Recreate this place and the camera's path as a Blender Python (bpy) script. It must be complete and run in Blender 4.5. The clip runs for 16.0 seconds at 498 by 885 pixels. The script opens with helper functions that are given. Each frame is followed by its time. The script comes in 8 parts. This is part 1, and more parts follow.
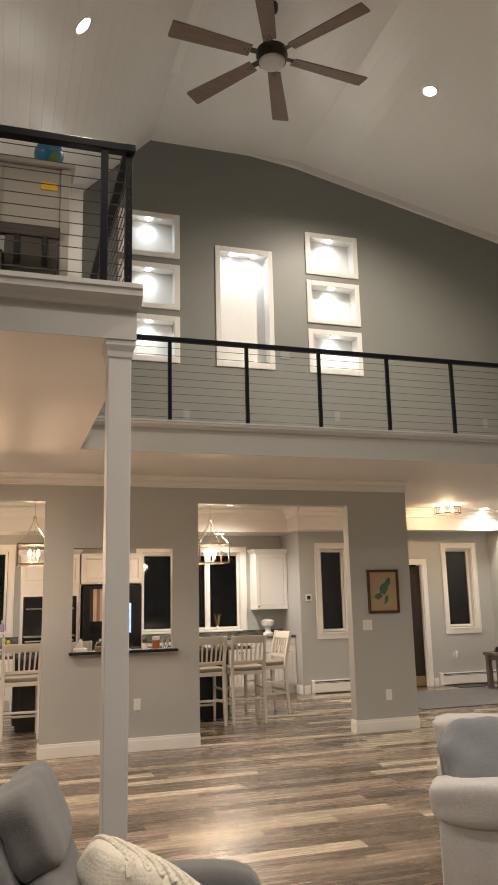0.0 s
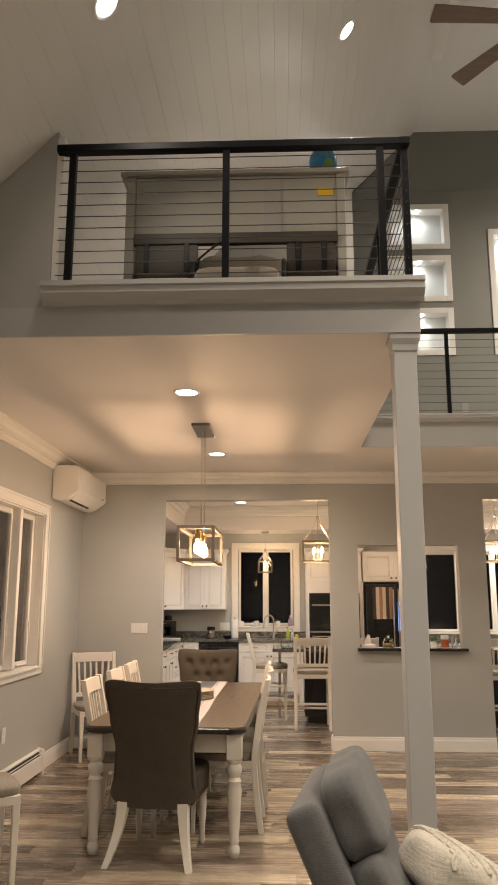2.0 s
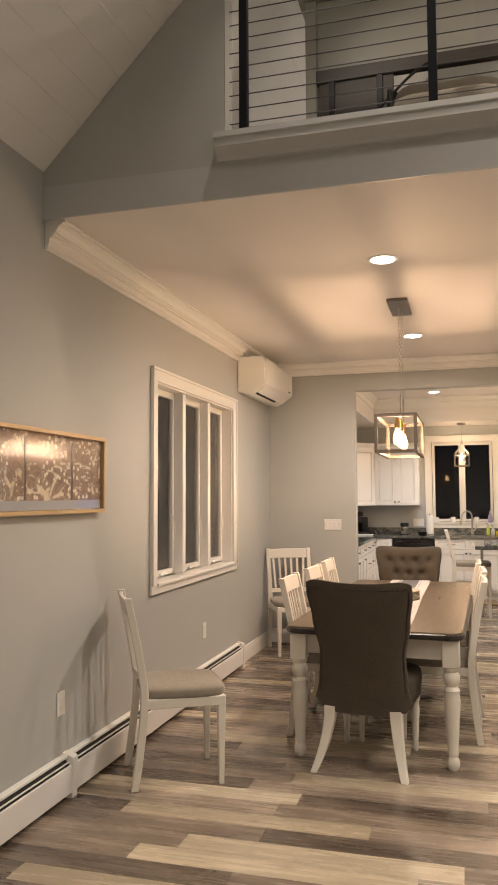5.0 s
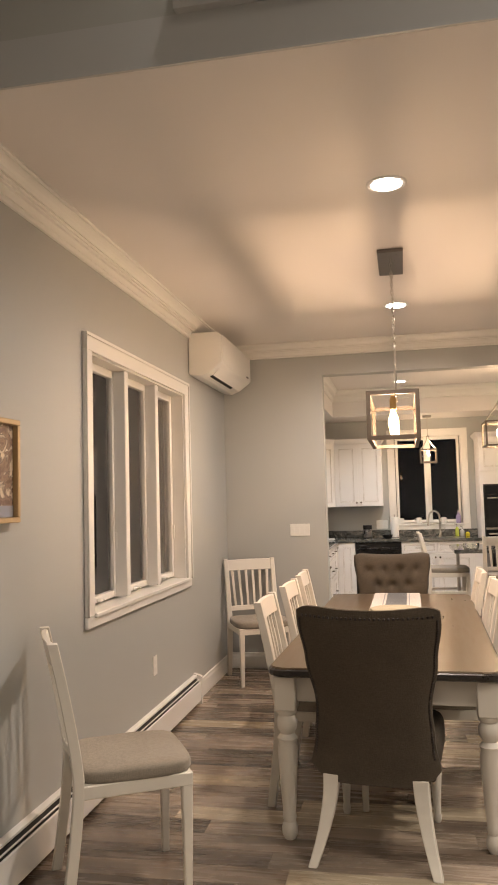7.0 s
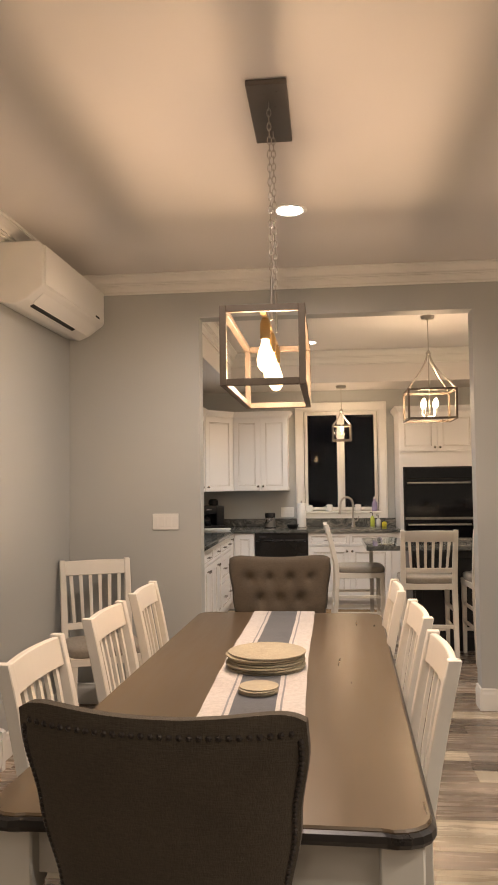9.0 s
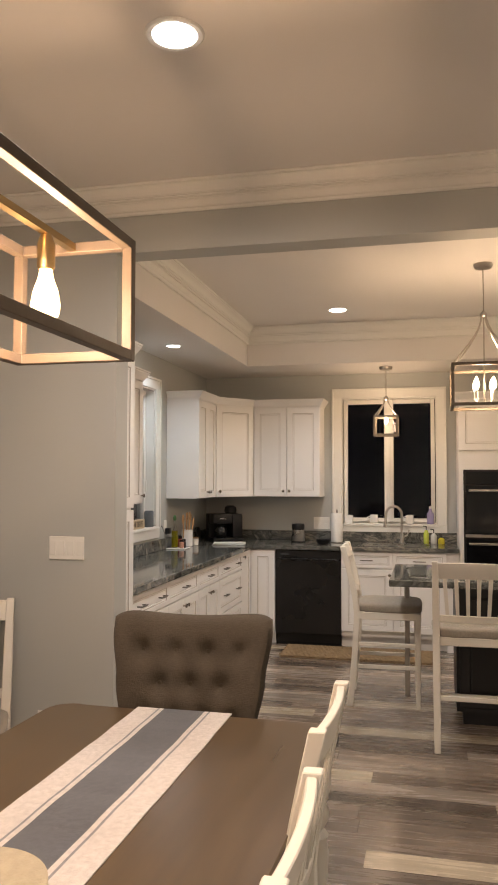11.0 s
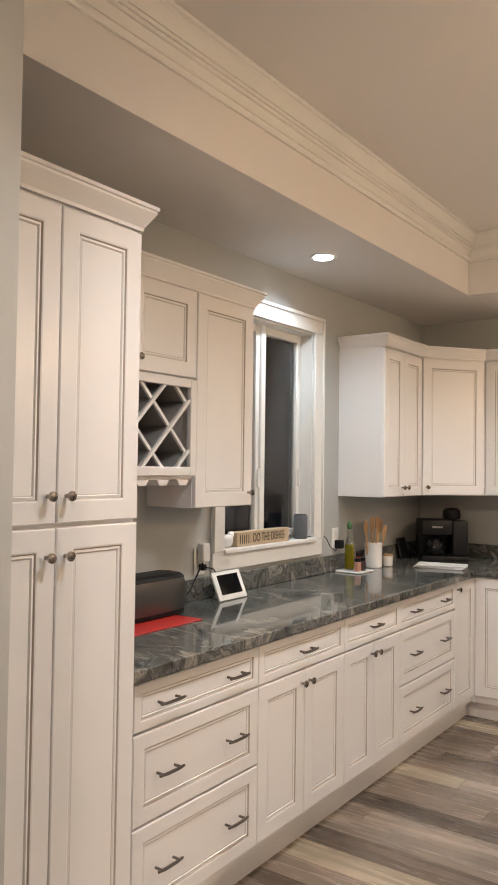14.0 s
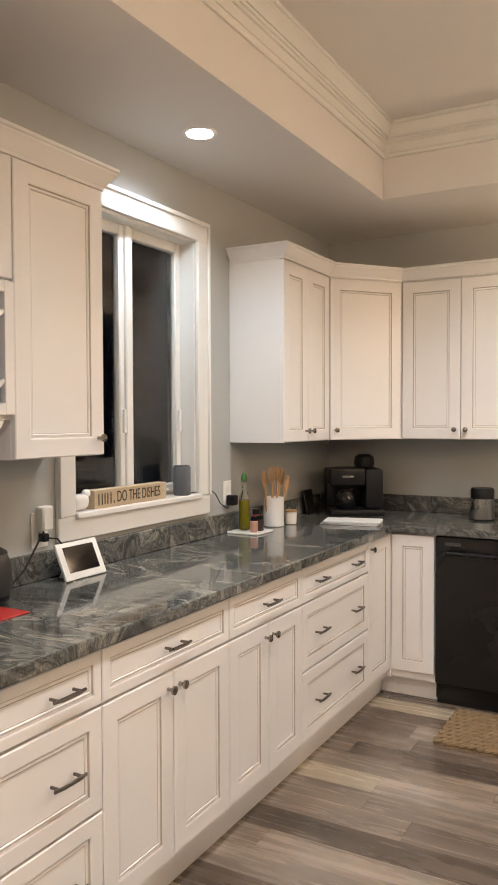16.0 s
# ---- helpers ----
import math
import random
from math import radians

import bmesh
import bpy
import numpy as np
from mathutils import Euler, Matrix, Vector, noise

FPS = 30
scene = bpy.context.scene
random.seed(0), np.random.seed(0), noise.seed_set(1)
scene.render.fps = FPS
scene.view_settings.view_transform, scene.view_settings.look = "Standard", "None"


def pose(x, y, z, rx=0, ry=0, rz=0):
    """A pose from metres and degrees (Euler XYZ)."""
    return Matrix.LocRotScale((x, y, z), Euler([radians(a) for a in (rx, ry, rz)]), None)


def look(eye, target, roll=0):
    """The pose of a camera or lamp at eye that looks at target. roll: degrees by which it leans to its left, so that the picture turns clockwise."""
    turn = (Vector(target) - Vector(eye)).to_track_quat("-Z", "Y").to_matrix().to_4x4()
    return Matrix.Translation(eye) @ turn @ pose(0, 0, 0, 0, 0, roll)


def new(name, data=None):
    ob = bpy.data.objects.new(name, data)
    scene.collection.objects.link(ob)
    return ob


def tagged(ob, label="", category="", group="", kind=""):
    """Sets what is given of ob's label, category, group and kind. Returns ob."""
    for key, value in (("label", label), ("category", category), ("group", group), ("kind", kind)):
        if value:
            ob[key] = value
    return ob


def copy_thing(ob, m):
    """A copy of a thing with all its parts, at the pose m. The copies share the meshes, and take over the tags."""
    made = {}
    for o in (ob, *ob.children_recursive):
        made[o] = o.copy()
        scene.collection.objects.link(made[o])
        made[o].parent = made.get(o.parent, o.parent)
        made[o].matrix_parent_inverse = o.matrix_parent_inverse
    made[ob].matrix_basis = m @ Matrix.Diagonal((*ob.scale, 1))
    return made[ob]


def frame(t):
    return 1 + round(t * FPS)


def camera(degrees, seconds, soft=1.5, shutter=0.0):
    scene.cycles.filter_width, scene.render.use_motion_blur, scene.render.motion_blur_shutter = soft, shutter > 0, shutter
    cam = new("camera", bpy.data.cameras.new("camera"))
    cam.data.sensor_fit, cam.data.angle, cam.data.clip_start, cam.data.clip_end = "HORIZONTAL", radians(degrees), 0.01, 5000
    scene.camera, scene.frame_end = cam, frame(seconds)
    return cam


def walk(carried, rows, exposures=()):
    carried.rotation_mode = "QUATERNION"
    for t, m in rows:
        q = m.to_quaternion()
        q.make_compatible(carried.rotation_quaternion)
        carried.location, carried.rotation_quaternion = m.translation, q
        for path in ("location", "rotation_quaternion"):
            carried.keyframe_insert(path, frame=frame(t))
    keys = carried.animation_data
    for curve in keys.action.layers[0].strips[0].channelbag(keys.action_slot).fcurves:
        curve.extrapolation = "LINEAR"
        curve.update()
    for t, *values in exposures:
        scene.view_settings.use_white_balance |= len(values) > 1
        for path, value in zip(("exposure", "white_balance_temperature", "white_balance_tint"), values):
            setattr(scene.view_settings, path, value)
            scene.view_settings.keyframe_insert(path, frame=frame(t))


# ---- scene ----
cam = camera(36.0, 16.0, soft=1.8)
PATH = [
    (0, (-0.155, 0.069, 1.559), (0.445, 1.936, 1.953), -1.3),
    (0.5, (-0.173, 0.075, 1.564), (0.244, 1.99, 1.964), -0.9),
    (1, (-0.192, 0.09, 1.564), (0.06, 2.032, 1.969), -0.4),
    (1.5, (-0.222, 0.075, 1.55), (-0.128, 2.031, 1.958), -0.4),
    (2, (-0.264, 0.078, 1.526), (-0.347, 2.036, 1.928), 0.1),
    (2.5, (-0.307, 0.096, 1.534), (-0.568, 2.044, 1.908), -0.0),
    (3.5, (-0.371, 0.086, 1.531), (-0.891, 1.994, 1.831), 0.1),
    (5.8, (-0.588, 0.861, 1.474), (-1.135, 2.782, 1.577), -0.4),
    (6, (-0.642, 0.892, 1.457), (-1.172, 2.817, 1.57), -0.8),
    (6.5, (-0.797, 1.263, 1.488), (-1.245, 3.207, 1.629), -1.1),
    (7, (-0.88, 1.654, 1.495), (-1.27, 3.61, 1.646), -1.5),
    (7.5, (-0.919, 2.036, 1.465), (-1.279, 3.998, 1.613), -0.6),
    (8, (-0.929, 2.462, 1.486), (-1.196, 4.439, 1.631), -1.3),
    (8.5, (-0.824, 2.92, 1.503), (-1.046, 4.904, 1.622), -1.9),
    (9, (-0.711, 3.374, 1.488), (-0.911, 5.362, 1.589), -0.7),
    (9.2, (-0.664, 3.542, 1.502), (-0.839, 5.532, 1.602), -0.9),
    (11.3, (-0.103, 5.449, 1.551), (-0.664, 7.367, 1.636), 0.9),
    (11.5, (-0.099, 5.638, 1.52), (-0.729, 7.535, 1.595), 1.5),
    (12, (-0.093, 6.078, 1.528), (-0.792, 7.951, 1.588), 1.4),
    (12.5, (-0.049, 6.526, 1.536), (-0.864, 8.351, 1.603), 0.9),
    (13, (-0.074, 6.939, 1.516), (-0.979, 8.722, 1.563), 1.9),
    (13.5, (-0.124, 7.268, 1.531), (-1.135, 8.993, 1.586), 0.9),
    (14, (-0.169, 7.576, 1.541), (-1.331, 9.203, 1.603), 0.8),
    (14.5, (-0.277, 7.822, 1.518), (-1.491, 9.412, 1.532), 1.8),
    (15, (-0.368, 8.007, 1.5), (-1.536, 9.63, 1.47), 1.7),
    (15.5, (-0.444, 8.182, 1.483), (-1.524, 9.865, 1.42), 0.6),
    (16, (-0.459, 8.362, 1.486), (-1.438, 10.105, 1.425), -0.2),
]
walk(cam, [(t, look(eye, target, roll)) for t, eye, target, roll in PATH], exposures=[(0, 0.06, 6600, 10), (1.5, 0.03, 6800, 10), (2.5, 0.02, 6850, 10), (4, 0.13, 6750, 10), (6, 0.26, 6600, 10), (7.5, 0.1, 6500, 10), (9, -0.1, 6550, 10), (11.4, -0.2, 6500, 10), (12, 0.04, 6300, 10), (13, 0.16, 6300, 10), (14.5, 0.1, 6300, 10), (16, 0.22, 6400, 10)])

# ---- world and lights ----
world = bpy.data.worlds.new("night")
scene.world = world
world.use_nodes = True
world.node_tree.nodes["Background"].inputs[0].default_value = (0.010, 0.012, 0.02, 1)
world.node_tree.nodes["Background"].inputs[1].default_value = 0.08

WARM = (1.0, 0.68, 0.42)
SOFT = (1.0, 0.90, 0.79)
DINE = (1.0, 0.825, 0.70)
KITCH = (1.0, 0.985, 0.965)
COOL = (0.84, 0.94, 1.0)


def lamp(name, kind, xyz, watts, colour, size=0.05, aim=None, spot=120, blend=0.6):
    data = bpy.data.lights.new(name, kind)
    data.energy, data.color = watts, colour
    if kind == "AREA":
        data.shape, data.size = "DISK", size
    else:
        data.shadow_soft_size = size
    if kind == "SPOT":
        data.spot_size, data.spot_blend = radians(spot), blend
    ob = new(name, data)
    ob.matrix_world = look(xyz, aim or (xyz[0], xyz[1] + 0.0001, xyz[2] - 1))
    return ob


# ---- materials ----
def mat(name, base, rough=0.5, metal=0.0, vary=0.08, scale=6.0, bump=0.0, bscale=80.0, coat=0.0, spec=0.5, dark=None, emit=0.0, stretch=(1, 1, 1)):
    """Principled surface with broad tone variation and fine relief."""
    m = bpy.data.materials.new(name)
    m.use_nodes = True
    nt = m.node_tree
    n, l = nt.nodes, nt.links
    b = n["Principled BSDF"]
    b.inputs["Roughness"].default_value = rough
    b.inputs["Metallic"].default_value = metal
    b.inputs["Coat Weight"].default_value = coat
    b.inputs["Specular IOR Level"].default_value = spec
    co = n.new("ShaderNodeTexCoord")
    mp = n.new("ShaderNodeMapping")
    mp.inputs["Scale"].default_value = stretch
    l.new(co.outputs["Object"], mp.inputs["Vector"])
    big = n.new("ShaderNodeTexNoise")
    big.inputs["Scale"].default_value = scale
    big.inputs["Detail"].default_value = 5
    l.new(mp.outputs[0], big.inputs["Vector"])
    ramp = n.new("ShaderNodeMix")
    ramp.data_type = "RGBA"
    dk = dark or [c * (1 - vary) for c in base]
    lt = [min(1, c * (1 + vary * 0.6)) for c in base]
    ramp.inputs["A"].default_value = (*dk, 1)
    ramp.inputs["B"].default_value = (*lt, 1)
    l.new(big.outputs["Fac"], ramp.inputs["Factor"])
    l.new(ramp.outputs["Result"], b.inputs["Base Color"])
    mr = n.new("ShaderNodeMath")
    mr.operation = "MULTIPLY_ADD"
    mr.inputs[1].default_value = 0.12
    mr.inputs[2].default_value = max(0.02, rough - 0.06)
    l.new(big.outputs["Fac"], mr.inputs[0])
    l.new(mr.outputs[0], b.inputs["Roughness"])
    if bump:
        fine = n.new("ShaderNodeTexNoise")
        fine.inputs["Scale"].default_value = bscale
        fine.inputs["Detail"].default_value = 3
        l.new(mp.outputs[0], fine.inputs["Vector"])
        bp = n.new("ShaderNodeBump")
        bp.inputs["Strength"].default_value = bump
        bp.inputs["Distance"].default_value = 0.004
        l.new(fine.outputs["Fac"], bp.inputs["Height"])
        l.new(bp.outputs[0], b.inputs["Normal"])
    if emit:
        b.inputs["Emission Color"].default_value = (*base, 1)
        b.inputs["Emission Strength"].default_value = emit
    return m


def fabric(name, base, weave=420, bump=0.35, vary=0.16, sheen=0.25):
    m = mat(name, base, rough=0.92, vary=vary, scale=9, bump=0, spec=0.2)
    nt = m.node_tree
    n, l = nt.nodes, nt.links
    b = n["Principled BSDF"]
    b.inputs["Sheen Weight"].default_value = sheen
    co = n["Texture Coordinate"]
    w1, w2 = n.new("ShaderNodeTexNoise"), n.new("ShaderNodeTexNoise")
    for w, st in ((w1, (1, 1, 0.15)), (w2, (0.15, 0.15, 1))):
        mp = n.new("ShaderNodeMapping")
        mp.inputs["Scale"].default_value = st
        l.new(co.outputs["Object"], mp.inputs["Vector"])
        l.new(mp.outputs[0], w.inputs["Vector"])
        w.inputs["Scale"].default_value = weave
    ad = n.new("ShaderNodeMath")
    l.new(w1.outputs["Fac"], ad.inputs[0])
    l.new(w2.outputs["Fac"], ad.inputs[1])
    bp = n.new("ShaderNodeBump")
    bp.inputs["Strength"].default_value = bump
    bp.inputs["Distance"].default_value = 0.003
    l.new(ad.outputs[0], bp.inputs["Height"])
    l.new(bp.outputs[0], b.inputs["Normal"])
    mx = n.new("ShaderNodeMix")
    mx.data_type, mx.blend_type = "RGBA", "MULTIPLY"
    mx.inputs["Factor"].default_value = 0.35
    src = b.inputs["Base Color"].links[0].from_socket
    l.new(src, mx.inputs["A"])
    cr = n.new("ShaderNodeMapRange")
    cr.inputs[1].default_value, cr.inputs[2].default_value = 0.7, 1.3
    cr.inputs[3].default_value, cr.inputs[4].default_value = 0.4, 1.2
    l.new(ad.outputs[0], cr.inputs[0])
    l.new(cr.outputs[0], mx.inputs["B"])
    l.new(mx.outputs["Result"], b.inputs["Base Color"])
    return m


def plank_mat(name, island, pale=False):
    """Grey-brown vinyl planks: tone by piece, grain along x."""
    m = bpy.data.materials.new(name)
    m.use_nodes = True
    nt = m.node_tree
    n, l = nt.nodes, nt.links
    b = n["Principled BSDF"]
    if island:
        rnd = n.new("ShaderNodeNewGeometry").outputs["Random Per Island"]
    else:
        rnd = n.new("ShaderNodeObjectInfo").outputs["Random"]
    geo = n.new("ShaderNodeNewGeometry")
    off = n.new("ShaderNodeVectorMath")
    off.operation = "MULTIPLY_ADD"
    cmb = n.new("ShaderNodeCombineXYZ")
    for i in range(3):
        l.new(rnd, cmb.inputs[i])
    off.inputs[1].default_value = (37, 53, 11)
    l.new(cmb.outputs[0], off.inputs[0])
    l.new(geo.outputs["Position"], off.inputs[2])
    ramp = n.new("ShaderNodeValToRGB")
    e = ramp.color_ramp.elements
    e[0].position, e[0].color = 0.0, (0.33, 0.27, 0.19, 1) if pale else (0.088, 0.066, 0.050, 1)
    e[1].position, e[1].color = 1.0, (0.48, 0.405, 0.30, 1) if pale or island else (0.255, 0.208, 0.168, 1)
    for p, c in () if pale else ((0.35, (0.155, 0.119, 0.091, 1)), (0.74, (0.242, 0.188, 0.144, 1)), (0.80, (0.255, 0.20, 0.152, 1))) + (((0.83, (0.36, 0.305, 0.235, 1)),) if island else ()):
        k = e.new(p)
        k.color = c
    l.new(rnd, ramp.inputs[0])
    mp = n.new("ShaderNodeMapping")
    mp.inputs["Scale"].default_value = (1.3, 15, 1)
    l.new(off.outputs[0], mp.inputs["Vector"])
    grain = n.new("ShaderNodeTexNoise")
    grain.inputs["Scale"].default_value = 1.6
    grain.inputs["Detail"].default_value = 7
    grain.inputs["Roughness"].default_value = 0.65
    grain.inputs["Distortion"].default_value = 0.6
    l.new(mp.outputs[0], grain.inputs["Vector"])
    mp2 = n.new("ShaderNodeMapping")
    mp2.inputs["Scale"].default_value = (1.2, 6, 1)
    l.new(off.outputs[0], mp2.inputs["Vector"])
    broad = n.new("ShaderNodeTexNoise")
    broad.inputs["Scale"].default_value = 1.3
    broad.inputs["Detail"].default_value = 4
    l.new(mp2.outputs[0], broad.inputs["Vector"])
    v = n.new("ShaderNodeMath")
    v.operation = "MULTIPLY"
    l.new(grain.outputs["Fac"], v.inputs[0])
    l.new(broad.outputs["Fac"], v.inputs[1])
    mr = n.new("ShaderNodeMapRange")
    mr.inputs[1].default_value, mr.inputs[2].default_value = 0.08, 0.45
    mr.inputs[3].default_value, mr.inputs[4].default_value = (0.72, 1.36) if pale else (0.5, 1.62)
    l.new(v.outputs[0], mr.inputs[0])
    mx = n.new("ShaderNodeMix")
    mx.data_type, mx.blend_type = "RGBA", "MULTIPLY"
    mx.inputs["Factor"].default_value = 1
    l.new(ramp.outputs[0], mx.inputs["A"])
    l.new(mr.outputs[0], mx.inputs["B"])
    l.new(mx.outputs["Result"], b.inputs["Base Color"])
    rr = n.new("ShaderNodeMapRange")
    rr.inputs[3].default_value, rr.inputs[4].default_value = 0.2, 0.34
    b.inputs["Specular IOR Level"].default_value = 0.85
    l.new(grain.outputs["Fac"], rr.inputs[0])
    l.new(rr.outputs[0], b.inputs["Roughness"])
    bp = n.new("ShaderNodeBump")
    bp.inputs["Strength"].default_value = 0.18
    bp.inputs["Distance"].default_value = 0.002
    l.new(grain.outputs["Fac"], bp.inputs["Height"])
    l.new(bp.outputs[0], b.inputs["Normal"])
    return m


def wood(name, a, c, along=(1, 12, 12), rough=0.4, coat=0.0, bump=0.1, wave=0.8):
    m = mat(name, c, rough=rough, vary=0.2, scale=3.5, dark=a, bump=bump, bscale=14, stretch=along, coat=coat)
    m.node_tree.nodes["Noise Texture"].inputs["Detail"].default_value = 8
    m.node_tree.nodes["Noise Texture"].inputs["Distortion"].default_value = wave
    return m


def granite(name):
    """Grey-green polished stone with flowing pale veins."""
    m = bpy.data.materials.new(name)
    m.use_nodes = True
    n, l = m.node_tree.nodes, m.node_tree.links
    b = n["Principled BSDF"]
    b.inputs["Roughness"].default_value = 0.07
    co = n.new("ShaderNodeNewGeometry")
    mp = n.new("ShaderNodeMapping")
    mp.inputs["Rotation"].default_value = (0.3, 0.2, 0.9)
    mp.inputs["Scale"].default_value = (1, 2.6, 2)
    l.new(co.outputs["Position"], mp.inputs["Vector"])
    w = n.new("ShaderNodeTexNoise")
    w.inputs["Scale"].default_value = 2.3
    w.inputs["Detail"].default_value = 9
    w.inputs["Roughness"].default_value = 0.58
    w.inputs["Distortion"].default_value = 1.7
    l.new(mp.outputs[0], w.inputs["Vector"])
    r = n.new("ShaderNodeValToRGB")
    e = r.color_ramp.elements
    e[0].position, e[0].color = 0.30, (0.028, 0.028, 0.026, 1)
    e[1].position, e[1].color = 0.74, (0.46, 0.41, 0.34, 1)
    for p, c in ((0.40, (0.075, 0.077, 0.072, 1)), (0.47, (0.15, 0.153, 0.142, 1)), (0.50, (0.05, 0.051, 0.047, 1)), (0.55, (0.13, 0.132, 0.12, 1)), (0.60, (0.27, 0.25, 0.215, 1)), (0.64, (0.095, 0.095, 0.086, 1))):
        k = e.new(p)
        k.color = c
    l.new(w.outputs["Fac"], r.inputs[0])
    s = n.new("ShaderNodeTexNoise")
    s.inputs["Scale"].default_value = 160
    l.new(co.outputs["Position"], s.inputs["Vector"])
    mr = n.new("ShaderNodeMapRange")
    mr.inputs[1].default_value, mr.inputs[2].default_value = 0.3, 0.7
    mr.inputs[3].default_value, mr.inputs[4].default_value = 0.55, 1.4
    l.new(s.outputs["Fac"], mr.inputs[0])
    mx = n.new("ShaderNodeMix")
    mx.data_type, mx.blend_type = "RGBA", "MULTIPLY"
    mx.inputs["Factor"].default_value = 0.8
    l.new(r.outputs[0], mx.inputs["A"])
    l.new(mr.outputs[0], mx.inputs["B"])
    l.new(mx.outputs["Result"], b.inputs["Base Color"])
    return m


def glass(name, tint=(1, 1, 1), rough=0.0):
    m = bpy.data.materials.new(name)
    m.use_nodes = True
    b = m.node_tree.nodes["Principled BSDF"]
    b.inputs["Base Color"].default_value = (*tint, 1)
    b.inputs["Transmission Weight"].default_value = 1
    b.inputs["Roughness"].default_value = rough
    b.inputs["IOR"].default_value = 1.4
    return m


def glow(name, colour, strength):
    m = bpy.data.materials.new(name)
    m.use_nodes = True
    b = m.node_tree.nodes["Principled BSDF"]
    b.inputs["Base Color"].default_value = (0.8, 0.8, 0.8, 1)
    b.inputs["Emission Color"].default_value = (*colour, 1)
    b.inputs["Emission Strength"].default_value = strength
    return m


GREYWALL = mat("grey_accent_paint", (0.225, 0.232, 0.215), rough=0.42, vary=0.05, scale=1.2, bump=0.08, bscale=260)
WALL = mat("wall_paint", (0.437, 0.447, 0.437), rough=0.55, vary=0.05, scale=1.2, bump=0.08, bscale=260)
CEIL = mat("ceiling_paint", (0.74, 0.715, 0.695), rough=0.6, vary=0.04, scale=1.0, bump=0.06, bscale=220)
SHIP = mat("shiplap_paint", (0.80, 0.80, 0.785), rough=0.2, vary=0.05, scale=1.4, bump=0.03, bscale=60)
TRIM = mat("white_trim", (0.78, 0.77, 0.74), rough=0.35, vary=0.04, scale=3, bump=0.03, bscale=90)
# grey fascia paint; on the white post and edge trim it paints shade
FASCIA = mat("pale_grey_shaded_trim", (0.50, 0.51, 0.515), rough=0.4, vary=0.05, scale=2, bump=0.03, bscale=120)
CAB = mat("cabinet_paint", (0.79, 0.775, 0.765), rough=0.33, vary=0.03, scale=2.5, bump=0.03, bscale=110)
GLAZE = mat("cabinet_glaze_line", (0.44, 0.39, 0.345), rough=0.5, vary=0.2, scale=20)
WHITEWOOD = mat("chair_white_paint", (0.72, 0.68, 0.61), rough=0.42, vary=0.07, scale=7, bump=0.06, bscale=60, stretch=(1, 1, 0.2))
SEAT = fabric("seat_fabric", (0.30, 0.265, 0.22))
TAUPE = fabric("taupe_linen", (0.088, 0.071, 0.053), weave=360, bump=0.45, vary=0.22, sheen=0.06)
GREYFAB = fabric("grey_upholstery", (0.13, 0.133, 0.138))
SOFAFAB = fabric("sofa_upholstery", (0.42, 0.41, 0.41))
PILLOW = fabric("pillow_fabric", (0.15, 0.158, 0.175))
KNIT = fabric("cream_knit", (0.62, 0.58, 0.5), weave=120, bump=0.9)
TABLEWOOD = wood("table_walnut", (0.058, 0.039, 0.021), (0.103, 0.068, 0.036), along=(9, 0.8, 9), rough=0.3, bump=0.0, wave=0.3)
DARKEDGE = mat("table_dark_edge", (0.022, 0.018, 0.016), rough=0.3, vary=0.3, scale=14)
FANWOOD = wood("fan_blade_wood", (0.105, 0.068, 0.050), (0.21, 0.145, 0.108), along=(1, 14, 14), rough=0.5)
CONSOLE = wood("grey_brown_wood", (0.08, 0.068, 0.055), (0.17, 0.145, 0.12), along=(10, 1, 10), rough=0.5)
BLACKMET = mat("black_rail_paint", (0.009, 0.010, 0.013), rough=0.4, spec=0.1, vary=0.2, scale=12)
CABLE = mat("steel_cable", (0.07, 0.07, 0.075), rough=0.55, metal=0.4, vary=0.1, scale=40)
NICKEL = mat("brushed_nickel", (0.50, 0.47, 0.43), rough=0.32, metal=1.0, vary=0.1, scale=30)
BRONZE = mat("dark_bronze", (0.06, 0.05, 0.045), rough=0.4, metal=0.7, vary=0.2, scale=20)
LANTERN = mat("weathered_lantern_frame", (0.115, 0.088, 0.064), rough=0.5, vary=0.25, scale=18, bump=0.1)
BRASS = mat("aged_brass", (0.55, 0.40, 0.20), rough=0.3, metal=1.0, vary=0.12, scale=25)
BLACKAPP = mat("black_stainless", (0.03, 0.029, 0.029), rough=0.28, metal=0.7, vary=0.08, scale=2)
GUNMETAL = mat("gunmetal_pull", (0.20, 0.18, 0.165), rough=0.3, metal=1.0, vary=0.1, scale=30)
KNOBMET = mat("satin_nickel_knob", (0.33, 0.30, 0.27), rough=0.22, metal=1.0, vary=0.1, scale=30)
BLACKPLA = mat("black_plastic", (0.008, 0.008, 0.009), rough=0.42, spec=0.3, vary=0.2, scale=20)
BLACKGLASS = mat("black_oven_glass", (0.006, 0.006, 0.007), rough=0.05, vary=0.1, scale=5)
WHITEPLA = mat("white_plastic", (0.80, 0.79, 0.76), rough=0.3, vary=0.02, scale=8)
HEATMET = mat("heater_enamel", (0.76, 0.75, 0.73), rough=0.32, vary=0.04, scale=5)
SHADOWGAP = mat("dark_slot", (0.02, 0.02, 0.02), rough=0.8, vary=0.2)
STONE = granite("granite_counter")
ISLANDPAINT = mat("island_dark_paint", (0.018, 0.018, 0.02), rough=0.4, vary=0.2, scale=6)
GOLDFRAME = mat("pale_gold_frame", (0.50, 0.36, 0.19), rough=0.42, vary=0.12, scale=14, metal=0.2)
GLASS = glass("window_glass")
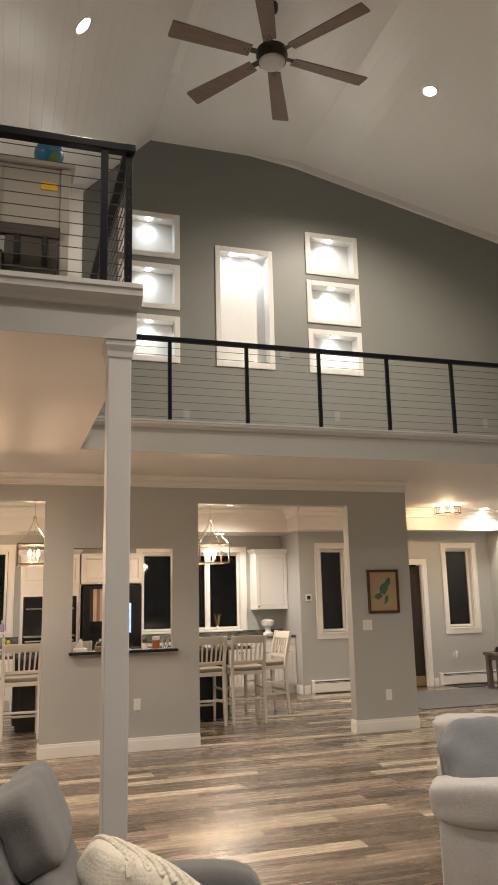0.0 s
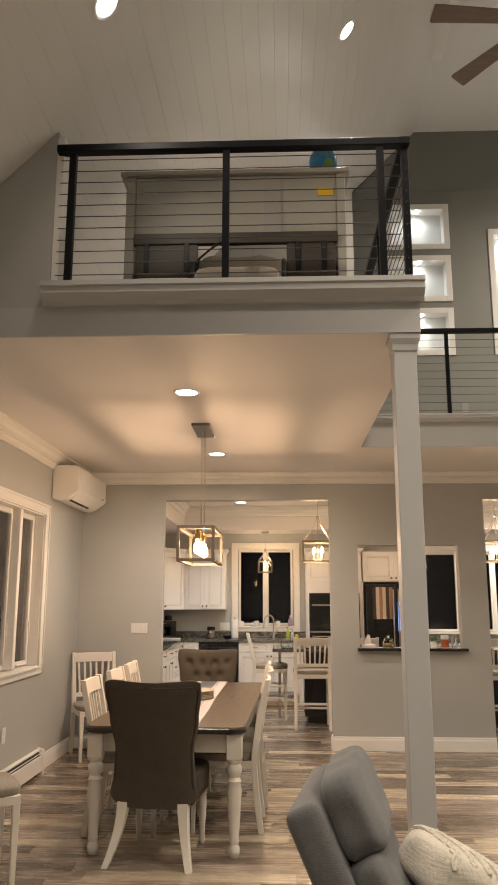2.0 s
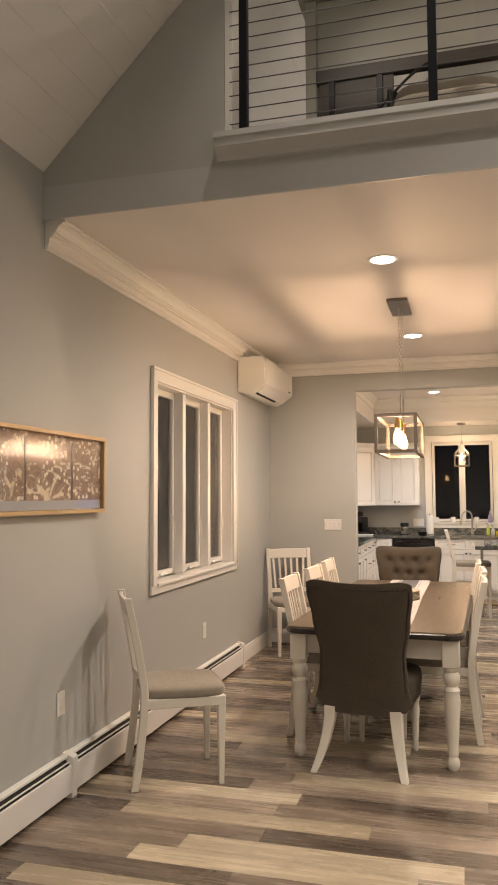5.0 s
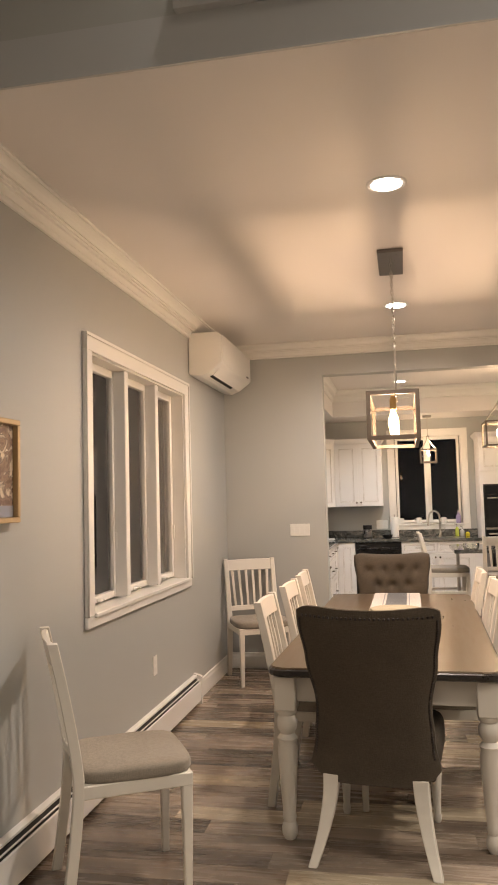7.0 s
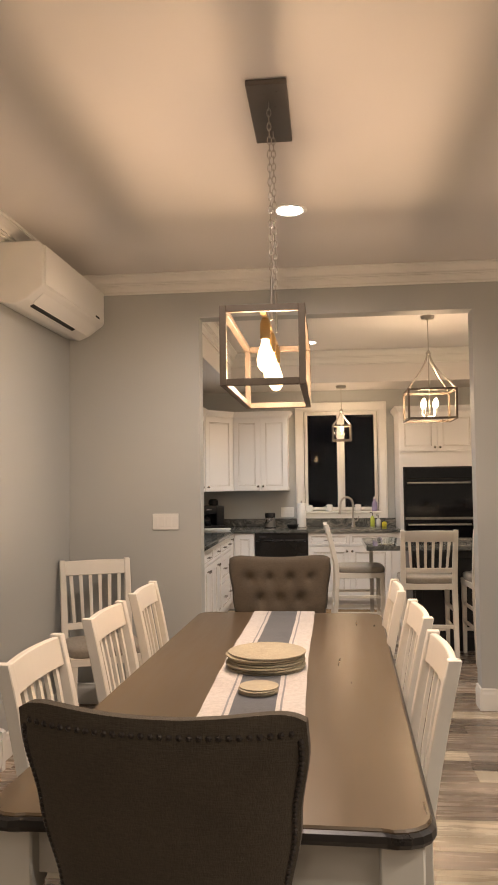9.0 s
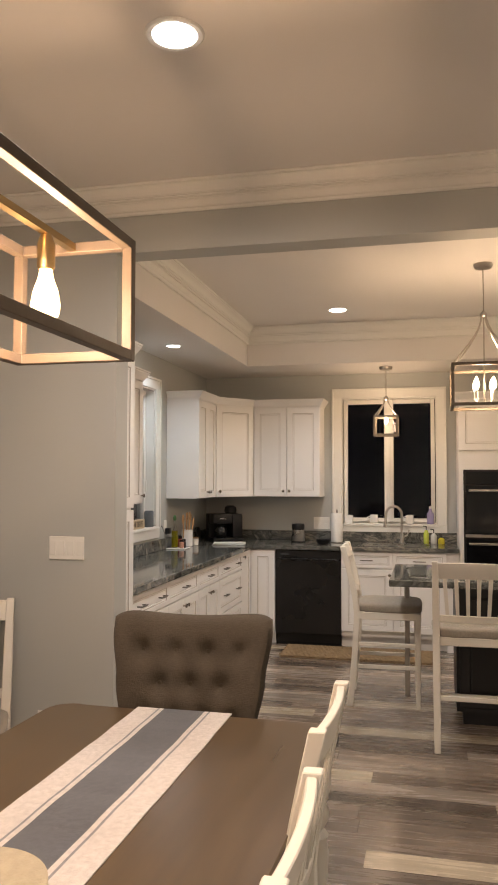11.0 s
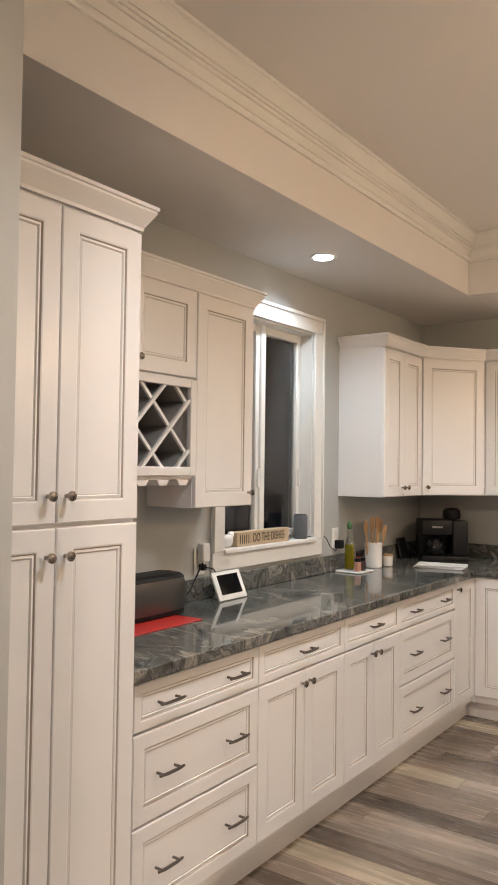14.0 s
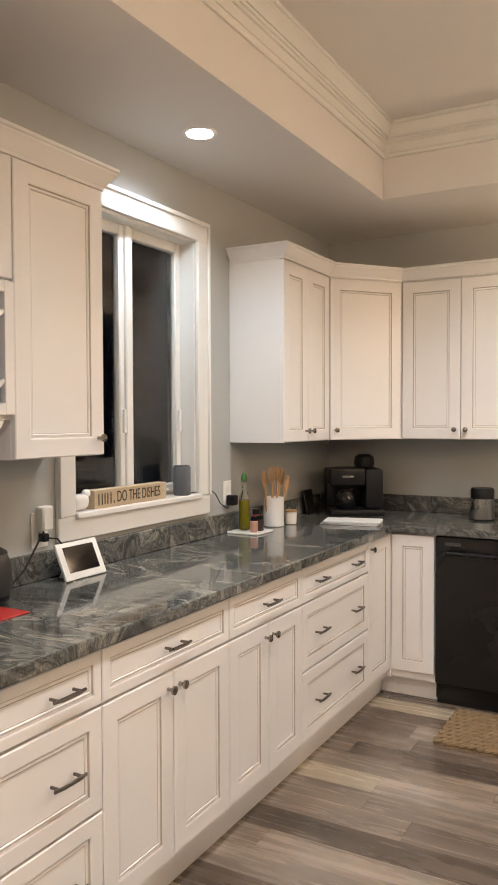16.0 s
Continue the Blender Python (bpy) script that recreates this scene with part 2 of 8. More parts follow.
BULBGLASS = glow("lit_bulb_glass", (1.0, 0.66, 0.32), 9)
CANDISC = glow("downlight_lens", (1.0, 0.93, 0.84), 14)
CANCOOL = glow("downlight_lens_cool", (0.97, 0.98, 1.0), 16)
FILAMENT = glow("filament_glow", (1.0, 0.62, 0.28), 160)
CANDLEBULB = glow("candle_bulb_glow", (1.0, 0.70, 0.38), 45)


# ---- mesh helpers ----
ORIGIN = {}


def thing(name, xyz, label, category, group="", kind=""):
    ob = new(name)
    ob.location = xyz
    ob.empty_display_size = 0.1
    ORIGIN[ob.name] = Vector(xyz)
    return tagged(ob, label, category, group, kind)


def finish(bm, name, material, org, smooth=False):
    bmesh.ops.translate(bm, verts=bm.verts, vec=-Vector(org))
    me = bpy.data.meshes.new(name)
    bm.normal_update()
    bm.to_mesh(me)
    bm.free()
    for m in (material if isinstance(material, (list, tuple)) else [material]):
        me.materials.append(m)
    if smooth:
        me.polygons.foreach_set("use_smooth", [True] * len(me.polygons))
        me.set_sharp_from_angle(angle=radians(38))
    return me


def part(name, bm, material, parent, label="", smooth=False):
    org = ORIGIN[parent.name]
    ob = new(name, finish(bm, name, material, org, smooth))
    ob.parent = parent
    ORIGIN[ob.name] = org
    return tagged(ob, label)


def single(name, bm, material, label, category, xyz=(0, 0, 0), group="", kind="", smooth=False):
    """A thing that is one mesh, its origin at xyz."""
    ob = new(name, finish(bm, name, material, xyz, smooth))
    ob.location = xyz
    ORIGIN[ob.name] = Vector(xyz)
    return tagged(ob, label, category, group, kind)


def bevelled(bm, geom, r, seg=1):
    if r:
        bmesh.ops.bevel(bm, geom=list({e for f in geom for e in f.edges}), offset=r, segments=seg, affect="EDGES", profile=0.6)


def box(bm, x0, y0, z0, x1, y1, z1, r=0.0, seg=1, m=None):
    vs = [bm.verts.new((x, y, z)) for z in (z0, z1) for x, y in ((x0, y0), (x1, y0), (x1, y1), (x0, y1))]
    fs = [bm.faces.new([vs[i] for i in f]) for f in ((3, 2, 1, 0), (4, 5, 6, 7), (0, 1, 5, 4), (1, 2, 6, 5), (2, 3, 7, 6), (3, 0, 4, 7))]
    if m is not None:
        for v in vs:
            v.co = m @ v.co
    bevelled(bm, fs, r, seg)
    return bm


def B(*a, **k):
    return box(bmesh.new(), *a, **k)


def tube(bm, p0, p1, r0, r1=None, seg=10, caps=True):
    p0, p1 = Vector(p0), Vector(p1)
    r1 = r0 if r1 is None else r1
    q = (p1 - p0).to_track_quat("Z", "Y")
    rings = []
    for p, r in ((p0, r0), (p1, r1)):
        rings.append([bm.verts.new(p + q @ Vector((r * math.cos(a), r * math.sin(a), 0))) for a in [2 * math.pi * i / seg for i in range(seg)]])
    for i in range(seg):
        j = (i + 1) % seg
        bm.faces.new((rings[0][i], rings[0][j], rings[1][j], rings[1][i]))
    if caps:
        bm.faces.new(rings[0][::-1])
        bm.faces.new(rings[1])
    return bm


def pipe(bm, pts, r, seg=8):
    """Round bar along a line of points; r a number or one per point."""
    pts = [Vector(p) for p in pts]
    rs = r if isinstance(r, (list, tuple)) else [r] * len(pts)
    prev = None
    x = None
    for i, p in enumerate(pts):
        d = (pts[min(i + 1, len(pts) - 1)] - pts[max(i - 1, 0)]).normalized()
        if x is None:
            x = d.orthogonal().normalized()
        else:
            x = (x - d * x.dot(d)).normalized()
        y = d.cross(x)
        ring = [bm.verts.new(p + rs[i] * (math.cos(a) * x + math.sin(a) * y)) for a in [2 * math.pi * k / seg for k in range(seg)]]
        if prev:
            for k in range(seg):
                bm.faces.new((prev[k], prev[(k + 1) % seg], ring[(k + 1) % seg], ring[k]))
        else:
            bm.faces.new(ring[::-1])
        prev = ring
    bm.faces.new(prev)
    return bm


def lathe(bm, cx, cy, prof, seg=16):
    """Turned shape round a vertical axis; prof is (radius, z) from bottom to top."""
    prev = None
    for r, z in prof:
        ring = [bm.verts.new((cx + r * math.cos(a), cy + r * math.sin(a), z)) for a in [2 * math.pi * k / seg for k in range(seg)]]
        if prev:
            for k in range(seg):
                bm.faces.new((prev[k], prev[(k + 1) % seg], ring[(k + 1) % seg], ring[k]))
        else:
            bm.faces.new(ring[::-1])
        prev = ring
    bm.faces.new(prev)
    return bm


def prism(bm, poly, axis, a, b):
    """Extrude a 2D polygon along axis from a to b. For axis y the polygon is (x, z), for x (y, z), for z (x, y)."""
    def at(p, h):
        return {"y": (p[0], h, p[1]), "x": (h, p[0], p[1]), "z": (p[0], p[1], h)}[axis]
    lo, hi = [bm.verts.new(at(p, a)) for p in poly], [bm.verts.new(at(p, b)) for p in poly]
    n = len(poly)
    bm.faces.new(lo)
    bm.faces.new(hi[::-1])
    for i in range(n):
        bm.faces.new((lo[i], hi[i], hi[(i + 1) % n], lo[(i + 1) % n]))
    bmesh.ops.recalc_face_normals(bm, faces=bm.faces)
    return bm


def loft(bm, rings, close=True):
    prev = None
    for pts in rings:
        ring = [bm.verts.new(p) for p in pts]
        if prev:
            n = len(ring)
            for k in range(n if close else n - 1):
                bm.faces.new((prev[k], prev[(k + 1) % n], ring[(k + 1) % n], ring[k]))
        elif close:
            bm.faces.new(ring[::-1])
        prev = ring
    if close:
        bm.faces.new(prev)
    return bm


def slab_holes(axis, at0, at1, a0, a1, z0, z1, holes):
    """Upright slab between at0 and at1 on its axis, spanning a0..a1, with rectangular holes (a, b, low, high)."""
    us = sorted({a0, a1, *[h[0] for h in holes], *[h[1] for h in holes]})
    zs = sorted({z0, z1, *[h[2] for h in holes], *[h[3] for h in holes]})
    us, zs = [u for u in us if a0 <= u <= a1], [z for z in zs if z0 <= z <= z1]
    bm = bmesh.new()
    vert = {}

    def v(i, j, k):
        key = (i, j, k)
        if key not in vert:
            w = (at0, at1)[k]
            vert[key] = bm.verts.new((us[i], w, zs[j]) if axis == "y" else (w, us[i], zs[j]))
        return vert[key]

    def solid(i, j):
        if not (0 <= i < len(us) - 1 and 0 <= j < len(zs) - 1):
            return False
        cu, cz = (us[i] + us[i + 1]) / 2, (zs[j] + zs[j + 1]) / 2
        return not any(h[0] < cu < h[1] and h[2] < cz < h[3] for h in holes)

    for i in range(len(us) - 1):
        for j in range(len(zs) - 1):
            if not solid(i, j):
                continue
            for k in (0, 1):
                bm.faces.new([v(i, j, k), v(i + 1, j, k), v(i + 1, j + 1, k), v(i, j + 1, k)])
            for di, dj, p, q in ((-1, 0, (i, j), (i, j + 1)), (1, 0, (i + 1, j), (i + 1, j + 1)), (0, -1, (i, j), (i + 1, j)), (0, 1, (i, j + 1), (i + 1, j + 1))):
                if not solid(i + di, j + dj):
                    bm.faces.new([v(*p, 0), v(*q, 0), v(*q, 1), v(*p, 1)])
    bmesh.ops.recalc_face_normals(bm, faces=bm.faces)
    return bm


def structure(name, bm, material, label="", smooth=False):
    return single(name, bm, material, label, "", kind="structure", smooth=smooth)


# ---- large structure ----
XL, XK, XR = -2.47, -2.42, 8.15          # left wall (dining), left wall (kitchen), far right wall
YD0, YD1 = 8.5, 8.64                     # wall between living/dining and kitchen
YB, YE = 12.9, 12.0                      # back walls of kitchen and entry
HC, HK, HS = 2.905, 2.96, 2.6            # dining ceiling, kitchen tray, soffit
ZL = 3.16                                # upper floor
EDGE = 3.95                              # front of the upper floor
SIDE = 0.475
BR = 7.05                                # front of the bridge
RX, RZ = 1.37, 7.08                      # where the left slope meets the flat
CX = 3.26
SL = (RZ - 3.15) / (RX - XL)             # left slope
SR = -0.22                               # right slope

# lamps: recessed cans, one lamp in each
CANS = [(-0.9, 5.08, HC, 98, DINE), (-0.88, 7.33, HC, 130, DINE), (-0.87, 9.5, HK, 82, KITCH), (-0.87, 11.52, HK, 88, KITCH), (-2.1, 10.9, HS, 32, COOL),
        (2.4, 9.5, HK, 95, SOFT), (3.17, 11.43, HK, 150, SOFT), (6.9, 9.6, HK, 165, SOFT), (3.3, 12.5, HS, 55, SOFT), (7.76, 11.45, HK, 65, SOFT)]
VAULT = [(0.28, 5.42, 220), (-1.14, 3.43, 50), (0.28, 1.6, 370), (-1.14, -0.4, 330), (4.07, 6.51, 580), (4.07, 2.6, 800), (4.07, -0.9, 280)]


def vault_z(x):
    return 3.15 + SL * (x - XL) if x < RX else RZ if x < CX else RZ + SR * (x - CX)


def trim_run(name, profile, axis, a, b, label):
    return structure(name, prism(bmesh.new(), profile, axis, a, b), TRIM, label)


def crown(axis, at, side, ceil, a, b, name="crown_trim", s=1.0, f=1.0):
    """Crown moulding where a wall (at, room on the given side) meets a ceiling."""
    p = [(0.001, -0.001), (0.112, -0.001), (0.113, -0.004), (0.113, -0.011), (0.110, -0.014), (0.100, -0.014), (0.100, -0.019), (0.090, -0.024), (0.078, -0.033), (0.069, -0.044), (0.063, -0.058),
         (0.063, -0.063), (0.052, -0.060), (0.052, -0.066), (0.056, -0.070), (0.053, -0.075), (0.041, -0.073), (0.041, -0.079), (0.044, -0.082), (0.041, -0.087), (0.030, -0.086),
         (0.027, -0.090), (0.023, -0.122), (0.017, -0.121), (0.017, -0.127), (0.021, -0.131), (0.020, -0.139), (0.015, -0.145), (0.001, -0.145)]
    return trim_run(name, [(at + side * u * s * f, ceil + w * s) for u, w in p], axis, a, b, "white painted crown moulding along the ceiling")


def base_run(axis, at, side, a, b):
    p = [(0.001, 0.001), (0.016, 0.001), (0.016, 0.105), (0.011, 0.122), (0.011, 0.134), (0.005, 0.14), (0.001, 0.14)]
    return trim_run("baseboard", [(at + side * u, w) for u, w in p], axis, a, b, "white painted baseboard along the wall")


# lower walls
dw = (5.39, 7.14, 0.93, 2.30)
kw = (10.51, 11.35, 1.13, 2.31)
structure("wall_west_dining", slab_holes("x", XL - 0.16, XL, -3.5, YD0, -0.1, 3.152, [dw]), WALL, "warm grey painted wall with a triple window")
structure("wall_west_kitchen", slab_holes("x", XK - 0.16, XK, YD1, YB, -0.1, 3.1, [kw]), WALL, "warm grey painted kitchen wall with a window")
structure("wall_partition", slab_holes("y", YD0, YD1, XL, 4.57, 0, HC, [(-1.56, 0.26, -1, 2.607), (0.56, 1.64, 1.03, 2.11), (1.93, 3.78, -1, 2.607)]), WALL, "warm grey partition with two openings and a pass-through")
sw = (-1.0, -0.06, 1.09, 2.36)
ww = (2.04, 3.77, 1.0, 2.32)
structure("wall_north_kitchen", slab_holes("y", YB, YB + 0.16, XK - 0.16, 4.5, -0.1, 3.1, [sw, ww]), WALL, "warm grey painted wall behind the sink")
ew1, ew2 = (4.86, 5.34, 0.94, 2.32), (7.25, 7.78, 0.94, 2.32)
edoor = (5.88, 6.78, 0.0, 2.04)
structure("wall_jog", B(4.5, YE + 0.16, 0, 4.62, YB + 0.16, 3.1), WALL, "warm grey return wall")
structure("wall_north_entry", slab_holes("y", YE, YE + 0.16, 4.5, XR + 0.16, -0.1, 3.1, [ew1, ew2, edoor]), WALL, "warm grey entry wall with a door and windows")
structure("wall_east", B(XR, -3.5, -0.1, XR + 0.16, YE, 7.2), WALL, "warm grey painted wall")
structure("wall_south", B(XL - 0.16, -3.66, -0.1, XR + 0.16, -3.5, 8.0), WALL, "warm grey painted wall behind the living room")

# upper floor: loft slab and bridge
structure("ceiling_dining", B(XL, EDGE, HC, SIDE, YD1, ZL - 0.003, r=0.002), CEIL, "white dining ceiling under the loft")
structure("ceiling_bridge", B(SIDE, BR, HC, XR, YD1, ZL - 0.003), CEIL, "white ceiling under the bridge")
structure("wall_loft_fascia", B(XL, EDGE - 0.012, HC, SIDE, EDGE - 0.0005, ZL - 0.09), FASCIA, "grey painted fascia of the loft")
structure("wall_bridge_fascia", B(SIDE + 0.0, BR - 0.012, HC, XR, BR - 0.0005, ZL - 0.02), WALL, "grey painted fascia of the bridge")
ledge = [(0, -0.09), (-0.03, -0.09), (-0.035, -0.07), (-0.06, -0.05), (-0.075, -0.035), (-0.075, 0.0), (-0.085, 0.004), (-0.085, 0.03), (0.12, 0.03), (0.12, 0)]
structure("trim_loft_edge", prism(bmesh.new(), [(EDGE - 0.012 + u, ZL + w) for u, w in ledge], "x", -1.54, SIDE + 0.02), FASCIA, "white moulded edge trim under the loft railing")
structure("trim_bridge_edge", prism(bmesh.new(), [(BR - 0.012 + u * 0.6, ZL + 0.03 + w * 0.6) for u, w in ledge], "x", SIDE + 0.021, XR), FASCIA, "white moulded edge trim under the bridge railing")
structure("wall_loft_gable", prism(bmesh.new(), [(XL, ZL - 0.0899), (-1.51, ZL - 0.0899), (-1.51, vault_z(-1.51) - 0.004), (XL, 3.146)], "y", EDGE - 0.0115, EDGE + 0.11), WALL, "grey painted gable piece beside the loft railing")
structure("trim_loft_jamb", B(-1.5095, EDGE - 0.02, ZL + 0.03, -1.47, EDGE + 0.115, vault_z(-1.54) - 0.01, r=0.003), TRIM, "white jamb trim at the railing's end")

# gable wall over the bridge, with lit niches
NICHES = [(0.99, 1.73, z, z + 0.57) for z in (4.25, 4.9, 5.55)] + [(2.17, 2.91, 4.25, 5.79)] + [(3.36, 4.09, z, z + 0.57) for z in (4.25, 4.9, 5.55)]
nh = [(a + 0.06, b - 0.06, c + 0.06, d - 0.06) for a, b, c, d in NICHES]
structure("wall_gable", slab_holes("y", YD0, YD0 + 0.2, XL, 6.36, ZL, 6.3, nh), GREYWALL, "grey gable wall with seven lit niches")
structure("wall_gable_top", prism(bmesh.new(), [(XL + 0.5, 6.301), (6.36, 6.301), (6.36, vault_z(6.36)), (CX, RZ), (RX, RZ), (0.62, 6.301)], "y", YD0, YD0 + 0.2), GREYWALL, "grey top of the gable wall")
structure("wall_upper_east", slab_holes("y", YD0, YD0 + 0.2, 6.46, XR, ZL, 5.9, []), GREYWALL, "grey upper wall")
structure("trim_gable_corner", B(6.3605, YD0 - 0.012, ZL, 6.4595, YD0 + 0.2, 6.38, r=0.004), TRIM, "white corner casing on the gable wall")
structure("trim_gable_rake", prism(bmesh.new(), [(2.62, RZ + 0.0), (CX, RZ - 0.0), (6.36, vault_z(6.36)), (6.36, vault_z(6.36) - 0.09), (CX - 0.02, RZ - 0.075)], "y", YD0 - 0.05, YD0 - 0.001), TRIM, "white rake moulding under the sloped ceiling")

# vault: boards with open joints on the slopes, one mesh each
def boards(name, x0, x1, y0, y1, wid, label):
    bm = bmesh.new()
    L = math.hypot(x1 - x0, vault_z(x1 - 1e-6) - vault_z(x0 + 1e-6))
    n = max(1, round(L / wid))
    ux, uz = (x1 - x0) / L, (vault_z(x1 - 1e-6) - vault_z(x0 + 1e-6)) / L
    nx, nz = -uz, ux
    for i in range(n):
        a, b = i * L / n + 0.0002, (i + 1) * L / n - 0.0002
        prof = []
        for s, d in ((a, 0.0007), (a + 0.0008, 0), (b - 0.0008, 0), (b, 0.0007), (b, 0.02), (a, 0.02)):
            prof.append((x0 + ux * s + nx * d, vault_z(x0 + 1e-6) + uz * s + nz * d))
        prism(bm, prof, "y", y0, y1)
    back = [(x0 + ux * s + nx * d, vault_z(x0 + 1e-6) + uz * s + nz * d) for s, d in ((0, 0.0205), (L, 0.0205), (L, 0.12), (0, 0.12))]
    prism(bm, back, "y", y0, y1)
    return structure(name, bm, SHIP, label)


boards("ceiling_slope_west", XL, RX, -3.5, YD0, 0.148, "white painted shiplap on the steep ceiling slope")
boards("ceiling_flat", RX, CX, -3.5, YD0, 0.148, "white painted shiplap on the flat of the vault")
boards("ceiling_slope_east", CX, XR, -3.5, YD0, 0.148, "white painted shiplap on the low ceiling slope")
structure("trim_ridge", B(RX - 0.05, -3.4, RZ - 0.02, RX + 0.06, 7.2, RZ - 0.002, r=0.004), TRIM, "white batten along the vault")

# kitchen ceiling, soffit and crown
structure("ceiling_kitchen", B(XK, YD1, HK, XR, YB, HK + 0.12), CEIL, "white tray ceiling of the kitchen")
structure("ceiling_soffit", B(XK, YD1, HS, -1.79, YB, HK - 0.001), CEIL, "painted soffit over the wall cabinets")
structure("ceiling_soffit_back", B(-1.789, 12.13, HS, 4.5, YB, HK - 0.001), CEIL, "painted soffit over the sink")
structure("ceiling_soffit_entry", B(4.35, 11.62, HS, XR, YE, HK - 0.001), CEIL, "painted soffit over the entry")
structure("ceiling_soffit_jog", B(4.35, YE + 0.001, HS - 0.001, 4.5, 12.129, HK - 0.002), CEIL, "painted soffit return")
crown("y", -1.789, 1, HK, YD1, 12.13, s=1.08, f=0.66)
crown("x", 12.129, -1, HK, -1.79, 4.35, s=1.08, f=0.66)
crown("x", 11.619, -1, HK, 4.35, XR, s=1.05)
crown("y", 4.349, -1, HK, 11.62, 12.13, s=1.05)
crown("y", XL + 0.0, 1, HC, EDGE + 0.01, YD0, s=1.0)
crown("x", YD0, -1, HC, XL, 4.57, s=0.85)
base_run("x", YD0, -1, XL + 0.02, -1.56)
base_run("x", YD0, -1, 0.26, 1.93)
base_run("x", YD0, -1, 3.78, 4.57)
base_run("y", XL, 1, 7.33, YD0 - 0.02)
base_run("y", 4.57, 1, YD0, YD1)
base_run("y", 3.78, -1, YD0 - 0.016, YD1)
base_run("y", 0.26, -1, YD0 - 0.016, YD1)
base_run("x", YE, -1, 4.52, 4.62)
base_run("x", YE, -1, 6.88, 6.96)
base_run("y", 4.5, -1, YE, 12.28)


# windows: casing, frame, sashes with glass
def window(name, axis, at, room, hole, panes, depth=0.12, sill=True, label="", handles=True, foot=0.09, mull=(0.018, -0.055)):
    """Window set in a wall whose room face is at; room is +1 or -1, hole (a, b, low, high)."""
    a, b, lo, hi = hole
    ob = thing(name, ((a + b) / 2, at, lo) if axis == "y" else (at, (a + b) / 2, lo), label, "window", kind="structure")

    def bx(bm, u0, d0, z0, u1, d1, z1, r=0.0):
        d0, d1 = sorted((at + room * d0, at + room * d1))
        return box(bm, u0, d0, z0, u1, d1, z1, r) if axis == "y" else box(bm, d0, u0, z0, d1, u1, z1, r)

    c, t = 0.09, 0.02
    for u0, z0, u1, z1 in ((a - c, lo, a + 0.004, hi), (b - 0.004, lo, b + c, hi), (a - c, hi - 0.004, b + c, hi + c), (a - c, lo - foot, b + c, lo + 0.002)):
        bm = bx(bmesh.new(), u0, 0.001, z0, u1, t, z1, 0.004)
        part("casing", bm, TRIM, ob, smooth=True)
    for u0, z0, u1, z1 in ((a - c, hi + c - 0.02, b + c, hi + c), (a - c, lo, a - c + 0.018, hi + c - 0.02), (b + c - 0.018, lo, b + c, hi + c - 0.02)):
        part("back_band", bx(bmesh.new(), u0, 0.0205, z0, u1, 0.03, z1, 0.003), TRIM, ob, smooth=True)
    if sill:
        part("window_sill", bx(bmesh.new(), a - 0.004, -depth, lo - 0.012, b + 0.004, 0.034, lo + 0.012, 0.004), TRIM, ob)
    j = 0.014
    for u0, z0, u1, z1 in ((a, lo + 0.012, a + j, hi), (b - j, lo + 0.012, b, hi), (a + j, hi - j, b - j, hi)):
        part("jamb", bx(bmesh.new(), u0, -depth, z0, u1, 0.0, z1), TRIM, ob)
    n = len(panes)
    fr = part("window_frame", bx(bmesh.new(), a + j, -depth, lo + 0.012, b - j, -depth + 0.01, lo + 0.026), TRIM, ob)
    u = a + j
    span = b - a - 2 * j
    for i, w in enumerate(panes):
        u0, u1 = u, u + span * w
        u = u1
        s, sb = 0.046, 0.038
        sash = bmesh.new()
        for p, z0, q, z1 in ((u0 + 0.006, lo + 0.026, u0 + s, hi - j), (u1 - s, lo + 0.026, u1 - 0.006, hi - j), (u0 + s, lo + 0.026, u1 - s, lo + 0.026 + sb), (u0 + s, hi - j - s, u1 - s, hi - j)):
            bx(sash, p, -depth + 0.012, z0, q, -depth + 0.05, z1, 0.005)
        sa = part("sash", sash, TRIM, ob, smooth=True)
        gl = part("pane", bx(bmesh.new(), u0 + s - 0.004, -depth + 0.024, lo + 0.026 + sb - 0.004, u1 - s + 0.004, -depth + 0.030, hi - j - s + 0.004), GLASS, sa)
        if handles:
            hb = bmesh.new()
            bx(hb, (u0 + u1) / 2 - 0.03, -depth + 0.05, lo + 0.03, (u0 + u1) / 2 + 0.03, -depth + 0.075, lo + 0.048, 0.004)
            bx(hb, (u0 + u1) / 2 + 0.005, -depth + 0.07, lo + 0.036, (u0 + u1) / 2 + 0.05, -depth + 0.085, lo + 0.046, 0.003)
            part("crank_handle", hb, WHITEPLA, sa, smooth=True)
            lb = bmesh.new()
            bx(lb, u1 - s + 0.012, -depth + 0.05, lo + 0.30, u1 - s + 0.026, -depth + 0.064, lo + 0.40, 0.003)
            part("lock_lever", lb, WHITEPLA, sa)
        if i < n - 1:
            part("mullion", bx(bmesh.new(), u1 - mull[0], -depth + 0.002, lo + 0.026, u1 + mull[0], mull[1], hi - j, 0.004), TRIM, fr)
    return ob


